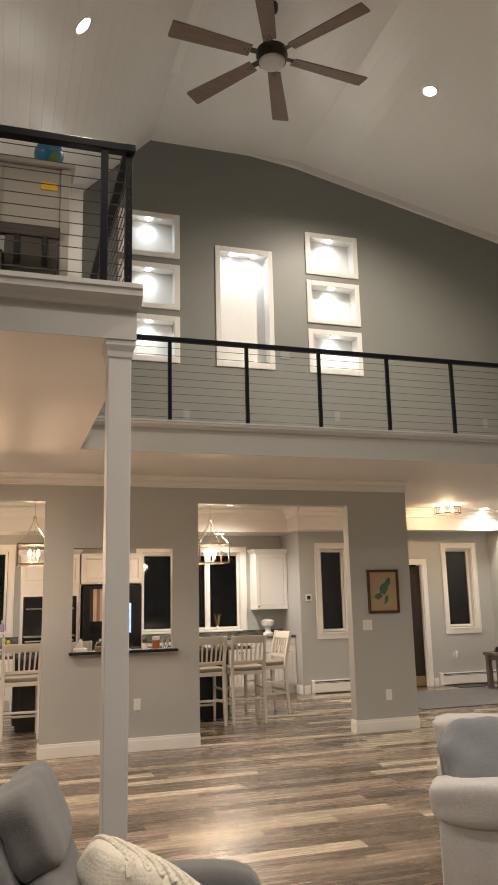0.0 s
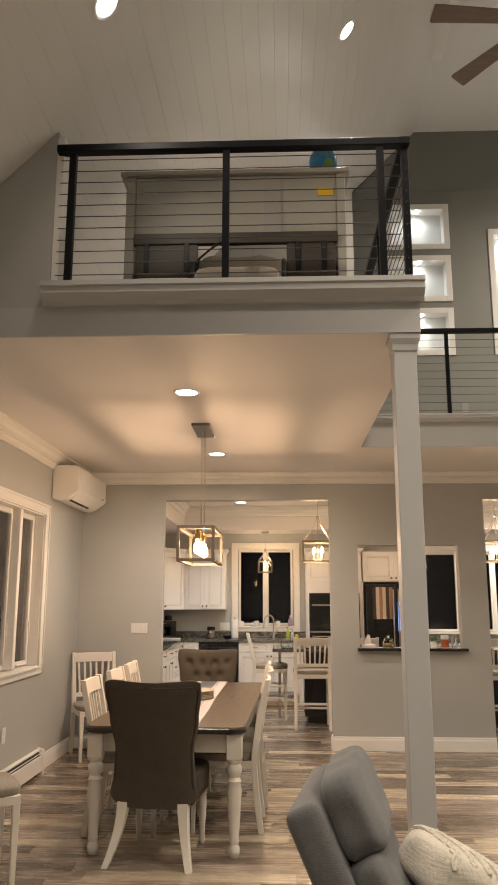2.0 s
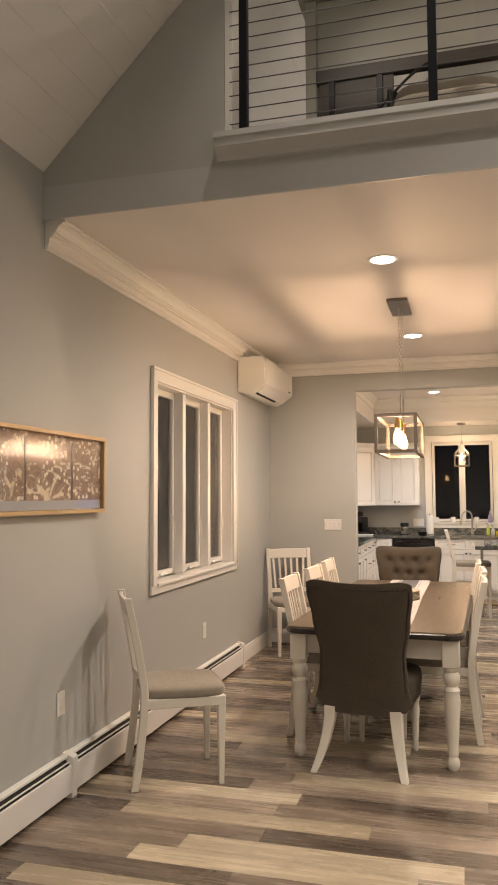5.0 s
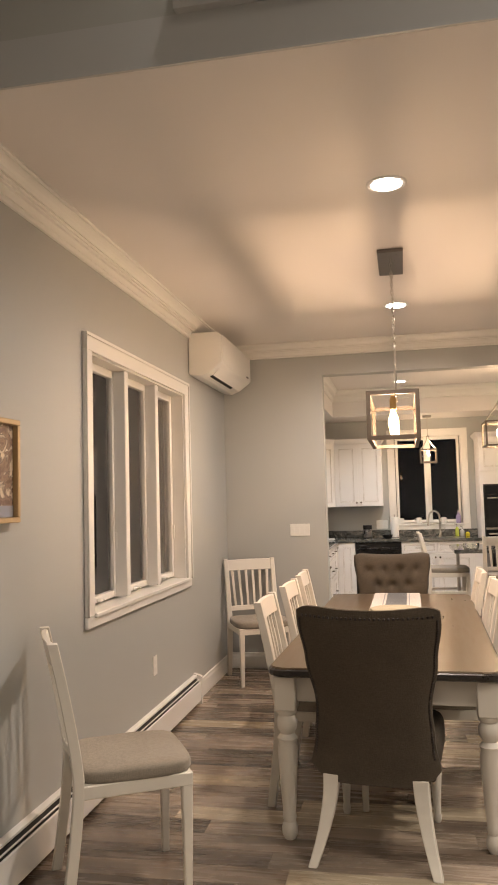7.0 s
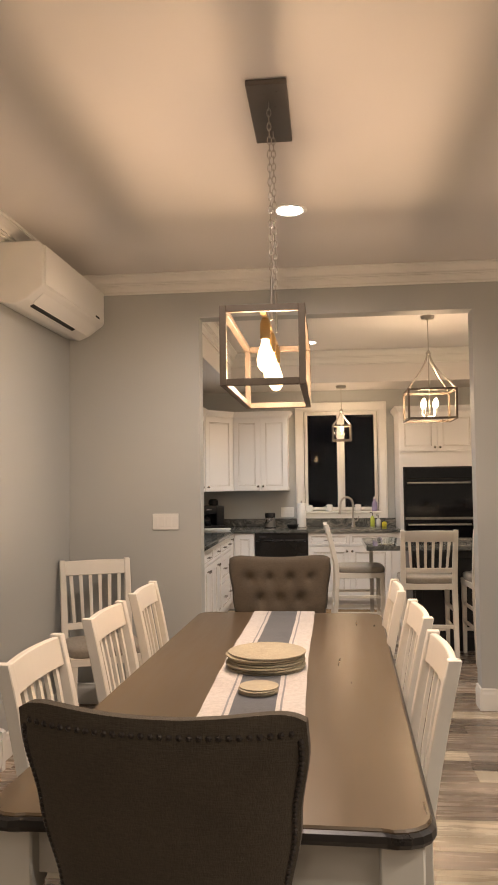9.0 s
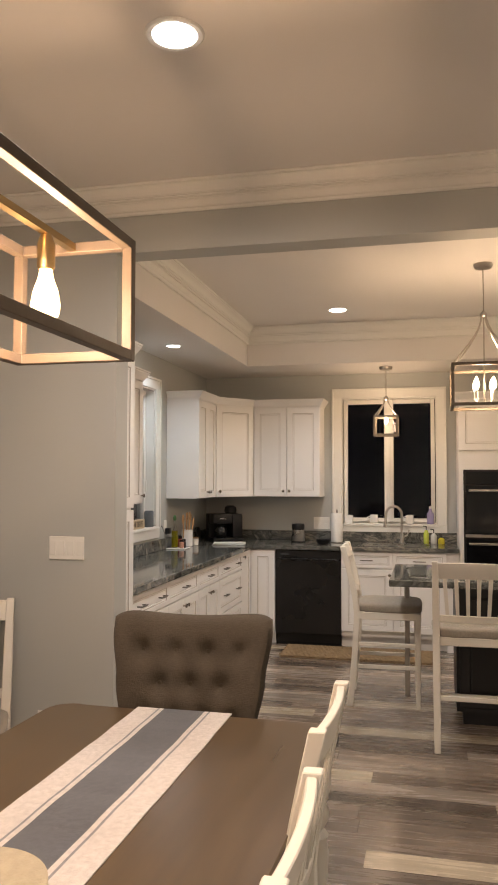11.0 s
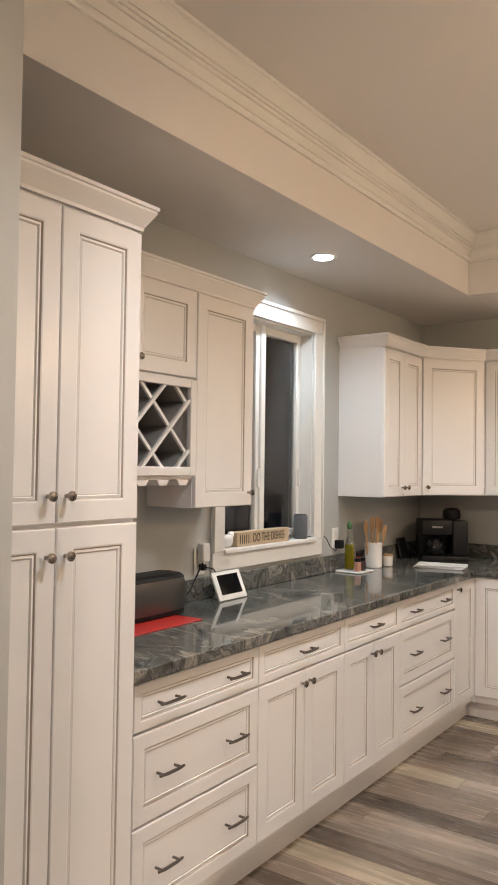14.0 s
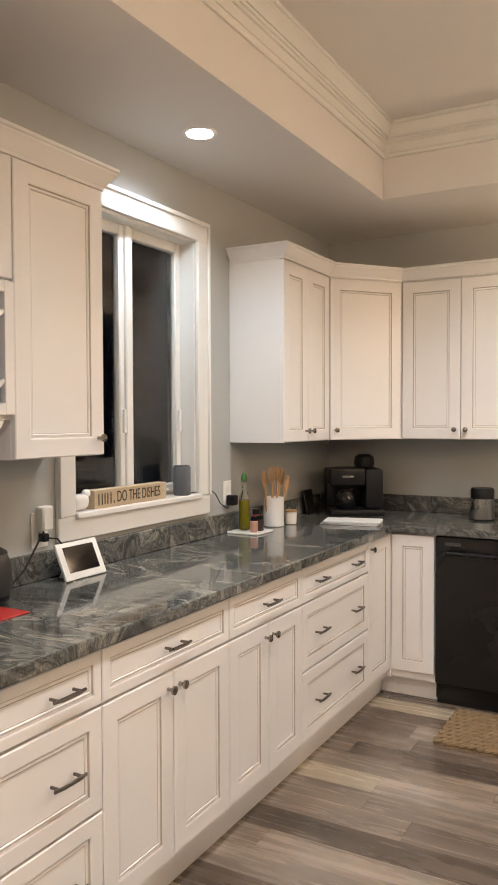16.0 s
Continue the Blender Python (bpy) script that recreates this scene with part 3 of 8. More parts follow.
window("window_dining", "x", XL, 1, dw, [1 / 3] * 3, label="white triple casement window with dark night glass", depth=0.135, foot=0.06, mull=(0.03, -0.012))
window("window_kitchen", "x", XK, 1, kw, [0.5, 0.5], label="white double casement window over the counter at night")
window("window_sink", "y", YB, -1, sw, [0.5, 0.5], label="white double window above the sink at night")
window("window_north", "y", YB, -1, ww, [1 / 3] * 3, label="white triple window behind the island at night", handles=False)
window("window_hall", "y", YE, -1, ew1, [1.0], label="narrow white window with dark night glass")
window("window_entry", "y", YE, -1, ew2, [1.0], label="narrow white window beside the entry door")

# floor slab under the planks
structure("floor", B(XL - 0.1, -3.5, -0.1, XR, YB, -0.006), SHADOWGAP, "grey-brown plank floor")


# ---- recessed lights ----
def downlight(x, y, z, watts, colour, tilt=0.0, cool=False, spot=128, k=1.0):
    ob = thing("recessed_light", (x, y, z), "round white recessed ceiling light, switched on", "ceiling light", "recessed ceiling lights")
    m = pose(x, y, z, 0, tilt, 0) @ Matrix.Diagonal((k, k, 1, 1))
    bm = bmesh.new()
    lathe(bm, 0, 0, [(0.062, -0.003), (0.086, -0.006), (0.092, -0.002), (0.092, 0.002), (0.062, 0.002)], 28)
    bmesh.ops.transform(bm, matrix=m, verts=bm.verts)
    part("trim_ring", bm, WHITEPLA, ob, smooth=True)
    bm = bmesh.new()
    lathe(bm, 0, 0, [(0.066, -0.0075), (0.07, -0.0035)], 28)
    bmesh.ops.transform(bm, matrix=m, verts=bm.verts)
    part("lens", bm, CANCOOL if cool else CANDISC, ob, "glowing lens")
    p = m @ Vector((0, 0, -0.03))
    q = p + pose(0, 0, 0, 0, 0.66 * tilt, 0) @ Vector((0, 0.0001, -1))
    lamp("can_lamp", "SPOT", p, watts, colour, 0.06, q, spot, 0.75)


for x, y, z, w, c in CANS:
    downlight(x, y, z, w, c, cool=c is COOL, spot=150 if c is COOL else 172 if c is DINE else 156 if c is SOFT else 128, k=0.74 if c is COOL else 1.0)
for x, y, w in VAULT:
    tilt = -math.degrees(math.atan(SL)) if x < RX else math.degrees(math.atan(-SR)) if x > CX else 0
    downlight(x, y, vault_z(x), w, (1.0, 0.87, 0.73), tilt, True, 150 if y > 5 else 112 if x > 3 and y > 0 else 140)


# ---- living room ----
def cushion(bm, c, sx, sy, sz, rot=None, puff=0.5, n=10, noise_amp=0.006):
    """Soft rounded block, half sizes sx, sy, sz, slightly creased."""
    m = rot or Matrix.Identity(4)
    faces = []
    vert = {}
    for ax in range(3):
        for s in (-1, 1):
            for i in range(n):
                for j in range(n):
                    quad = []
                    for a, b in ((i, j), (i + 1, j), (i + 1, j + 1), (i, j + 1)):
                        p = [0, 0, 0]
                        p[ax] = s * n
                        p[(ax + 1) % 3] = 2 * a - n
                        p[(ax + 2) % 3] = 2 * b - n
                        key = tuple(p)
                        if key not in vert:
                            q = Vector(p) / n
                            e = 6 - 4 * puff
                            k = (abs(q.x) ** e + abs(q.y) ** e + abs(q.z) ** e) ** (-1 / e)
                            w = Vector((q.x * k * sx, q.y * k * sy, q.z * k * sz))
                            d = noise.noise(w * 9 + Vector(c)) * noise_amp
                            w *= 1 + d / max(min(sx, sy, sz), 0.02)
                            vert[key] = bm.verts.new(Vector(c) + (m @ w))
                        quad.append(vert[key])
                    faces.append(bm.faces.new(quad if s > 0 else quad[::-1]))
    return bm


def recliner():
    ob = thing("recliner", (0.2, 2.78, 0), "grey upholstered recliner with a padded headrest", "armchair")
    part("base", B(-0.12, 2.42, 0.03, 0.72, 3.12, 0.30, r=0.03, seg=2), GREYFAB, ob, smooth=True)
    for y in (2.38, 3.04):
        bm = bmesh.new()
        cushion(bm, (0.32, y + 0.06, 0.34), 0.46, 0.095, 0.285, puff=0.25, noise_amp=0.003)
        part("arm", bm, GREYFAB, ob, smooth=True)
    bm = bmesh.new()
    cushion(bm, (0.34, 2.77, 0.40), 0.40, 0.27, 0.10, puff=0.35)
    part("seat", bm, GREYFAB, ob, smooth=True)
    tilt = pose(0.17, 2.77, 0.30, 0, -25, 0)

    def leaning(name, bm, smooth=True):
        bmesh.ops.transform(bm, matrix=tilt, verts=bm.verts)
        part(name, bm, GREYFAB, ob, smooth=smooth)
    leaning("back_shell", B(-0.08, -0.32, 0.0, 0.03, 0.32, 0.71, r=0.035, seg=3))
    for k, (cx, cz, hx, hy, hz) in enumerate(((0.095, 0.615, 0.07, 0.275, 0.13), (0.075, 0.39, 0.06, 0.28, 0.125), (0.09, 0.17, 0.075, 0.29, 0.125))):
        bm = bmesh.new()
        cushion(bm, (cx, 0, cz), hx, hy, hz, puff=0.38, n=18, noise_amp=0.006)
        leaning(("headrest", "back_cushion", "lumbar_cushion")[k], bm)
    for x, y in ((-0.02, 2.5), (-0.02, 3.04), (0.62, 2.5), (0.62, 3.04)):
        part("foot", tube(bmesh.new(), (x, y, 0), (x, y, 0.05), 0.025), BLACKPLA, ob)
    turn = Matrix.Rotation(radians(-9), 4, "Z")
    pivot = Vector((-0.09, 2.77, 0))
    ob.matrix_basis = Matrix.Translation(pivot + Vector((-0.02, 0, 0)) + turn @ (Vector((0.2, 2.78, 0)) - pivot)) @ turn


recliner()


def knit_pillow():
    m = pose(0.31, 2.73, 0.655, 0, 30, 12)
    sx, sy, sz, e = 0.20, 0.20, 0.085, 6 - 4 * 0.62
    ob = thing("knit_pillow", (0.31, 2.73, 0.52), "cream cable-knit pillow lying on the recliner", "pillow")
    bm = bmesh.new()
    cushion(bm, (0, 0, 0), sx, sy, sz, puff=0.62, n=14, noise_amp=0.006)
    bmesh.ops.transform(bm, matrix=m, verts=bm.verts)
    cov = part("cover", bm, KNIT, ob, smooth=True)
    for r in range(7):
        for s in (0, math.pi):
            pts = []
            for j in range(41):
                y = -0.175 + 0.35 * j / 40
                x = -0.15 + 0.05 * r + 0.009 * math.sin(j * 0.9 + s)
                q = max(0.0, 1 - abs(x / sx) ** e - abs(y / sy) ** e)
                pts.append(m @ Vector((x, y, sz * q ** (1 / e) + 0.003)))
            part("cable_stitch", pipe(bmesh.new(), pts, 0.008, 6), KNIT, cov, smooth=True)


knit_pillow()


def sofa():
    """Built with its near arm on local y = 0, then turned."""
    ob = thing("sofa", (0, 0, 0), "light grey fabric sofa with padded rounded arms", "sofa")
    part("base", B(0.02, 0.05, 0.04, 0.93, 2.1, 0.34, r=0.03, seg=2), SOFAFAB, ob, smooth=True)
    for y in (0.0, 1.95):
        part("arm_panel", B(0.0, y, 0.05, 0.95, y + 0.2, 0.52, r=0.025, seg=2), SOFAFAB, ob, smooth=True)
        bm = bmesh.new()
        cushion(bm, (0.47, y + 0.10, 0.57), 0.50, 0.145, 0.11, puff=0.3, noise_amp=0.005)
        part("arm_roll", bm, SOFAFAB, ob, smooth=True)
    part("back_frame", B(0.78, 0.2, 0.3, 0.95, 1.95, 0.80, r=0.04, seg=2), SOFAFAB, ob, smooth=True)
    for y in (0.63, 1.50):
        bm = bmesh.new()
        cushion(bm, (0.40, y, 0.42), 0.40, 0.43, 0.10, puff=0.3)
        part("seat_cushion", bm, SOFAFAB, ob, smooth=True)
        bm = bmesh.new()
        cushion(bm, (0.72, y, 0.66), 0.12, 0.42, 0.22, rot=pose(0, 0, 0, 0, 10, 0), puff=0.4)
        part("back_cushion", bm, SOFAFAB, ob, smooth=True)
    for x, y in ((0.08, 0.1), (0.86, 0.1), (0.08, 2.05), (0.86, 2.05)):
        part("foot", tube(bmesh.new(), (x, y, 0), (x, y, 0.06), 0.025), DARKEDGE, ob)
    place = pose(1.87, 3.55, 0, 0, 0, -31)
    ob.matrix_basis = place
    m = pose(0.29, 0.24, 0.712, 48, 0, 4)
    pb = bmesh.new()
    cushion(pb, (0, 0, 0), 0.26, 0.235, 0.10, puff=0.62, noise_amp=0.014)
    bmesh.ops.transform(pb, matrix=m, verts=pb.verts)
    pil = thing("sofa_pillow", (0, 0, 0), "plump grey fabric pillow leaning on the sofa arm", "pillow")
    cov = part("cover", pb, PILLOW, pil, smooth=True)
    loop = []
    for i in range(41):
        a = 2 * math.pi * i / 40
        cx, sy = math.cos(a), math.sin(a)
        k = (abs(cx) ** 3.5 + abs(sy) ** 3.5) ** (-1 / 3.5)
        loop.append(m @ Vector((cx * k * 0.263, sy * k * 0.238, 0)))
    part("piping", pipe(bmesh.new(), loop, 0.006, 6), PILLOW, cov, smooth=True)
    pil.matrix_basis = place


sofa()


def console():
    ob = thing("console_table", (-2.17, 2.0, 0), "grey-brown wooden console table against the wall", "table")
    part("tabletop", B(-2.44, 1.25, 0.70, -1.89, 2.75, 0.755, r=0.006), CONSOLE, ob)
    part("apron", B(-2.41, 1.31, 0.585, -1.93, 2.70, 0.70, r=0.004), CONSOLE, ob)
    for y in (1.30, 2.62):
        for x in (-2.42, -2.02):
            part("leg", B(x, y, 0, x + 0.10, y + 0.09, 0.70, r=0.006), CONSOLE, ob)
    part("shelf", B(-2.40, 1.39, 0.14, -1.94, 2.62, 0.18, r=0.004), CONSOLE, ob)
    bm = bmesh.new()
    lathe(bm, -2.18, 2.67, [(0.05, 0.756), (0.07, 0.762), (0.115, 0.80), (0.145, 0.85), (0.138, 0.852), (0.105, 0.805), (0.06, 0.775), (0.01, 0.77)], 28)
    single("bowl", bm, mat("bowl_wood", (0.16, 0.07, 0.03), rough=0.35, vary=0.3, scale=12), "round reddish-brown wooden bowl on the console", "bowl", (-2.18, 2.67, 0.756), smooth=True)


console()


# loft corner post
def loft_post():
    ob = thing("post", (0.393, 4.025, 0), "white boxed post under the loft corner", "post")
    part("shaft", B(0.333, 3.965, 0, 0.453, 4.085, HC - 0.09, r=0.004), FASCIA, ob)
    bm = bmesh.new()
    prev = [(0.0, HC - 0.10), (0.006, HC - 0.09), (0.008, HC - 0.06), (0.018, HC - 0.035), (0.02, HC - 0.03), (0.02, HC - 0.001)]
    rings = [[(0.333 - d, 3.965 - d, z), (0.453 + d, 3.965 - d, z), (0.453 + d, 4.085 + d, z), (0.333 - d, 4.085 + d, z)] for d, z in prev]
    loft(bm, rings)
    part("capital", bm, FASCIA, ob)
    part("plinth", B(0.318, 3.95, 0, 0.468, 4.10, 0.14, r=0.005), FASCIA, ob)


loft_post()


# ceiling fan
def fan():
    c = Vector((2.07, 6.02, 6.5))
    ob = thing("ceiling_fan", c, "six-bladed ceiling fan with dark wood blades, at rest", "fan")
    bm = bmesh.new()
    lathe(bm, c.x, c.y, [(0.10, c.z - 0.035), (0.135, c.z - 0.03), (0.14, c.z + 0.0), (0.15, c.z + 0.03), (0.145, c.z + 0.085), (0.09, c.z + 0.11), (0.03, c.z + 0.13)], 28)
    part("motor_housing", bm, BRONZE, ob, smooth=True)
    bm = bmesh.new()
    lathe(bm, c.x, c.y, [(0.03, c.z - 0.075), (0.08, c.z - 0.07), (0.115, c.z - 0.052), (0.124, c.z - 0.032)], 28)
    part("light_lens", bm, mat("frosted_lens", (0.50, 0.49, 0.47), rough=0.4, vary=0.05), ob, "unlit frosted lens", smooth=True)
    part("downrod", tube(bmesh.new(), c + Vector((0, 0, 0.12)), (c.x, c.y, RZ - 0.06), 0.014), BRONZE, ob, smooth=True)
    part("canopy", lathe(bmesh.new(), c.x, c.y, [(0.03, RZ - 0.09), (0.07, RZ - 0.06), (0.075, RZ - 0.001)], 24), BRONZE, ob, smooth=True)
    for k in range(6):
        m = pose(c.x, c.y, c.z + 0.03, 0, 0, FAN0 + 60 * k)
        bm = bmesh.new()
        prof = [(0.22, 0.062), (0.98, 0.088), (0.995, 0.080), (0.995, -0.080), (0.98, -0.088), (0.22, -0.062)]
        prism(bm, prof, "z", -0.006, 0.006)
        bmesh.ops.transform(bm, matrix=m @ pose(0, 0, 0, 11, 0, 0), verts=bm.verts)
        bl = part("blade", bm, FANWOOD, ob, "dark grey-brown wooden blade")
        bm = bmesh.new()
        box(bm, 0.12, -0.028, 0.004, 0.30, 0.028, 0.014, r=0.004)
        for sx, sy in ((0.245, 0.016), (0.245, -0.016), (0.28, 0.0)):
            tube(bm, (sx, sy, -0.012), (sx, sy, 0.004), 0.007, seg=8)
        bmesh.ops.transform(bm, matrix=m @ pose(0, 0, 0, 11, 0, 0), verts=bm.verts)
        part("blade_arm", bm, BRONZE, bl)


FAN0 = 5.5
fan()


# framed art on the dining wall, map on the partition
def art_print(name, kind):
    m = bpy.data.materials.new(name)
    m.use_nodes = True
    n, l = m.node_tree.nodes, m.node_tree.links
    b = n["Principled BSDF"]
    b.inputs["Roughness"].default_value = 0.08
    g = n.new("ShaderNodeNewGeometry")
    mp = n.new("ShaderNodeMapping")
    mp.inputs["Scale"].default_value = (3, 3.2, 4.4)
    mp.inputs["Rotation"].default_value = (0.7, 0, 0)
    l.new(g.outputs["Position"], mp.inputs["Vector"])
    a = n.new("ShaderNodeTexNoise")
    a.inputs["Scale"].default_value, a.inputs["Detail"].default_value, a.inputs["Distortion"].default_value = 2.2, 6, 2.2
    l.new(mp.outputs[0], a.inputs["Vector"])
    r = n.new("ShaderNodeValToRGB")
    e = r.color_ramp.elements
    e[0].position, e[0].color = 0.40, (0.26, 0.18, 0.14, 1)
    e[1].position, e[1].color = 0.62, (0.74, 0.62, 0.46, 1)
    k = e.new(0.49)
    k.color = (0.38, 0.27, 0.20, 1)
    k = e.new(0.53)
    k.color = (0.24, 0.18, 0.15, 1)
    l.new(a.outputs["Fac"], r.inputs[0])
    v = n.new("ShaderNodeTexVoronoi")
    v.inputs["Scale"].default_value = 26
    l.new(g.outputs["Position"], v.inputs["Vector"])
    lt = n.new("ShaderNodeMath")
    lt.operation = "LESS_THAN"
    lt.inputs[1].default_value = 0.30
    l.new(v.outputs["Distance"], lt.inputs[0])
    mk = n.new("ShaderNodeTexNoise")
    mk.inputs["Scale"].default_value = 5
    l.new(g.outputs["Position"], mk.inputs["Vector"])
    gt = n.new("ShaderNodeMath")
    gt.operation = "GREATER_THAN"
    gt.inputs[1].default_value = 0.47
    l.new(mk.outputs["Fac"], gt.inputs[0])
    mul = n.new("ShaderNodeMath")
    mul.operation = "MULTIPLY"
    l.new(lt.outputs[0], mul.inputs[0])
    l.new(gt.outputs[0], mul.inputs[1])
    mx = n.new("ShaderNodeMix")
    mx.data_type = "RGBA"
    l.new(mul.outputs[0], mx.inputs["Factor"])
    l.new(r.outputs[0], mx.inputs["A"])
    mx.inputs["B"].default_value = (0.78, 0.70, 0.56, 1)
    l.new(mx.outputs["Result"], b.inputs["Base Color"])
    return m


def wall_art():
    y0, y1, z0, z1 = 3.46, 4.57, 1.43, 1.85
    ob = thing("framed_picture", (XL, (y0 + y1) / 2, z0), "wide glazed print of flowering branches in a pale gold frame", "picture")
    x0, x1 = XL + 0.001, XL + 0.045
    for a in ((y0, z0, y1, z0 + 0.022), (y0, z1 - 0.022, y1, z1), (y0, z0 + 0.022, y0 + 0.022, z1 - 0.022), (y1 - 0.022, z0 + 0.022, y1, z1 - 0.022)):
        part("frame_rail", B(x0, a[0], a[1], x1, a[2], a[3], r=0.003), GOLDFRAME, ob)
    part("print", B(x0, y0 + 0.023, z0 + 0.023, XL + 0.022, y1 - 0.023, z1 - 0.023), art_print("branch_print", 0), ob, "glazed print of pale blossoms on dark ground")
    # two thin dark upright strips on the print
    for y in (3.78, 4.225):
        part("dark_strip", B(XL + 0.0225, y - 0.008, z0 + 0.071, XL + 0.0235, y + 0.008, z1 - 0.05), DARKEDGE, ob)
    # mount strip at the foot
    part("mount", B(XL + 0.0225, y0 + 0.024, z0 + 0.024, XL + 0.024, y1 - 0.024, z0 + 0.07), mat("grey_mount", (0.40, 0.40, 0.42), rough=0.1, vary=0.05), ob)


wall_art()


def map_picture():
    x0, x1, z0, z1 = 3.99, 4.40, 1.33, 1.84
    y = YD0
    ob = thing("framed_map", ((x0 + x1) / 2, y, z0), "small green map on tan paper in a dark wooden frame", "picture")
    f = wood("dark_frame_wood", (0.03, 0.015, 0.01), (0.08, 0.04, 0.025), rough=0.35)
    for a in ((x0, z0, x1, z0 + 0.03), (x0, z1 - 0.03, x1, z1), (x0, z0 + 0.03, x0 + 0.03, z1 - 0.03), (x1 - 0.03, z0 + 0.03, x1, z1 - 0.03)):
        part("frame_rail", B(a[0], y - 0.028, a[1], a[2], y - 0.001, a[3], r=0.004), f, ob)
    part("paper", B(x0 + 0.03, y - 0.012, z0 + 0.03, x1 - 0.03, y - 0.002, z1 - 0.03), mat("tan_paper", (0.42, 0.30, 0.18), rough=0.5, vary=0.1, scale=9), ob)
    for i, (cx, cz, sx, sz, rot) in enumerate(((0.22, 0.29, 0.055, 0.075, -30), (0.14, 0.20, 0.05, 0.035, 20), (0.27, 0.36, 0.03, 0.055, -25), (0.24, 0.16, 0.022, 0.06, -20))):
        pts = []
        for j in range(14):
            a = 2 * math.pi * j / 14
            rr = 1 + 0.35 * noise.noise(Vector((math.cos(a) * 1.7 + i * 5, math.sin(a) * 1.7, i)))
            u, w = sx * rr * math.cos(a), sz * rr * math.sin(a)
            c, s = math.cos(radians(rot)), math.sin(radians(rot))
            pts.append((x0 + cx + u * c - w * s, z0 + cz + u * s + w * c))
        part("map_shape", prism(bmesh.new(), pts, "y", y - 0.0135 - 0.0006 * i, y - 0.0122), mat("map_green", (0.05, 0.16, 0.10), rough=0.5, vary=0.2, scale=20), ob)


map_picture()


def plate_cover(name, axis, at, side, u, z, w, h, rockers, label, outlet=False, paint=None):
    """Switch plate or outlet on a wall."""
    def bx(u0, d0, z0, u1, d1, z1, r=0.0):
        d0, d1 = sorted((at + side * d0, at + side * d1))
        return B(u0, d0, z0, u1, d1, z1, r=r) if axis == "y" else B(d0, u0, z0, d1, u1, z1, r=r)
    ob = thing(name, (u, at, z) if axis == "y" else (at, u, z), label, "outlet" if outlet else "switch", "outlets on the walls" if outlet else "")
    part("cover_plate", bx(u - w / 2, 0.001, z - h / 2, u + w / 2, 0.007, z + h / 2, 0.002), paint or WHITEPLA, ob)
    for i in range(rockers):
        c = u + (i - (rockers - 1) / 2) * 0.046
        if outlet:
            for dz in (-0.02, 0.02):
                part("socket", bx(c - 0.016, 0.0072, z + dz - 0.014, c + 0.016, 0.0095, z + dz + 0.014, 0.001), paint or TRIM, ob)
        else:
            part("rocker", bx(c - 0.016, 0.0072, z - 0.033, c + 0.016, 0.0105, z + 0.033, 0.001), paint or TRIM, ob)


PLATEGREY = mat("grey_plate", (0.30, 0.30, 0.29), rough=0.4, vary=0.05)
plate_cover("light_switch", "y", YD0, -1, -1.80, 1.222, 0.178, 0.108, 4, "white four-gang light switch on the partition")
plate_cover("light_switch", "y", YD0, -1, 3.97, 1.20, 0.12, 0.12, 2, "white two-gang light switch under the map")
plate_cover("light_switch", "y", YD0, -1, 3.04, 4.46, 0.12, 0.12, 2, "grey light switch on the gable wall", paint=PLATEGREY)
for x, z in ((1.25, 0.47), (4.20, 0.40), (3.70, 3.71), (5.82, 3.72), (1.80, 3.64)):
    plate_cover("outlet", "y", YD0, -1, x, z, 0.075, 0.12, 1, "duplex outlet on the painted wall", True, PLATEGREY if z > 3 else None)
for y in (4.17, 6.38):
    plate_cover("outlet", "x", XL, 1, y, 0.47, 0.075, 0.12, 1, "white duplex outlet on the painted wall", True)
plate_cover("outlet", "y", YD0, -1, -1.90, 0.40, 0.075, 0.12, 1, "white duplex outlet on the painted wall", True)


# baseboard heaters
def heater(axis, at, side, a, b, joints, label="long white baseboard heater along the wall"):
    ob = thing("baseboard_heater", ((a + b) / 2, at, 0) if axis == "x" else (at, (a + b) / 2, 0), label, "heater", "baseboard heaters")

    def pr(profile, p, q, name, m, lab=""):
        part(name, prism(bmesh.new(), [(at + side * u, w) for u, w in profile], axis, p, q), m, ob, lab)
    pr([(0.002, 0.02), (0.012, 0.02), (0.012, 0.213), (0.002, 0.213)], a, b, "back_panel", HEATMET)
    pr([(0.050, 0.03), (0.060, 0.03), (0.060, 0.163), (0.050, 0.165)], a, b, "front_panel", HEATMET)
    pr([(0.012, 0.200), (0.026, 0.197), (0.032, 0.196), (0.032, 0.206), (0.026, 0.209), (0.012, 0.213)], a, b, "top_louver", HEATMET)
    # near-black core fills the gap: the slot's shade put into its colour
    pr([(0.013, 0.06), (0.047, 0.06), (0.047, 0.158), (0.013, 0.195)], a + 0.01, b - 0.01, "gap_shade_core", SHADOWGAP, "heating fins darkened for the shade in the slot")
    pr([(0.039, 0.176), (0.0455, 0.174), (0.0475, 0.179), (0.041, 0.181)], a + 0.012, b - 0.012, "damper", HEATMET)
    for j in joints:
        pr([(0.002, 0.0), (0.062, 0.0), (0.064, 0.15), (0.064, 0.198), (0.05, 0.205), (0.002, 0.219)], j - 0.025, j + 0.025, "joint_cover", HEATMET)
    for j in (a - 0.02, b - 0.02):
        pr([(0.002, 0.0), (0.063, 0.0), (0.065, 0.198), (0.05, 0.208), (0.002, 0.221)], j, j + 0.04, "end_cap", HEATMET)


heater("y", XL, 1, 2.0, 7.29, [4.22])
heater("x", YE, -1, 4.66, 5.78, [])
heater("x", YE, -1, 7.0, 8.1, [])


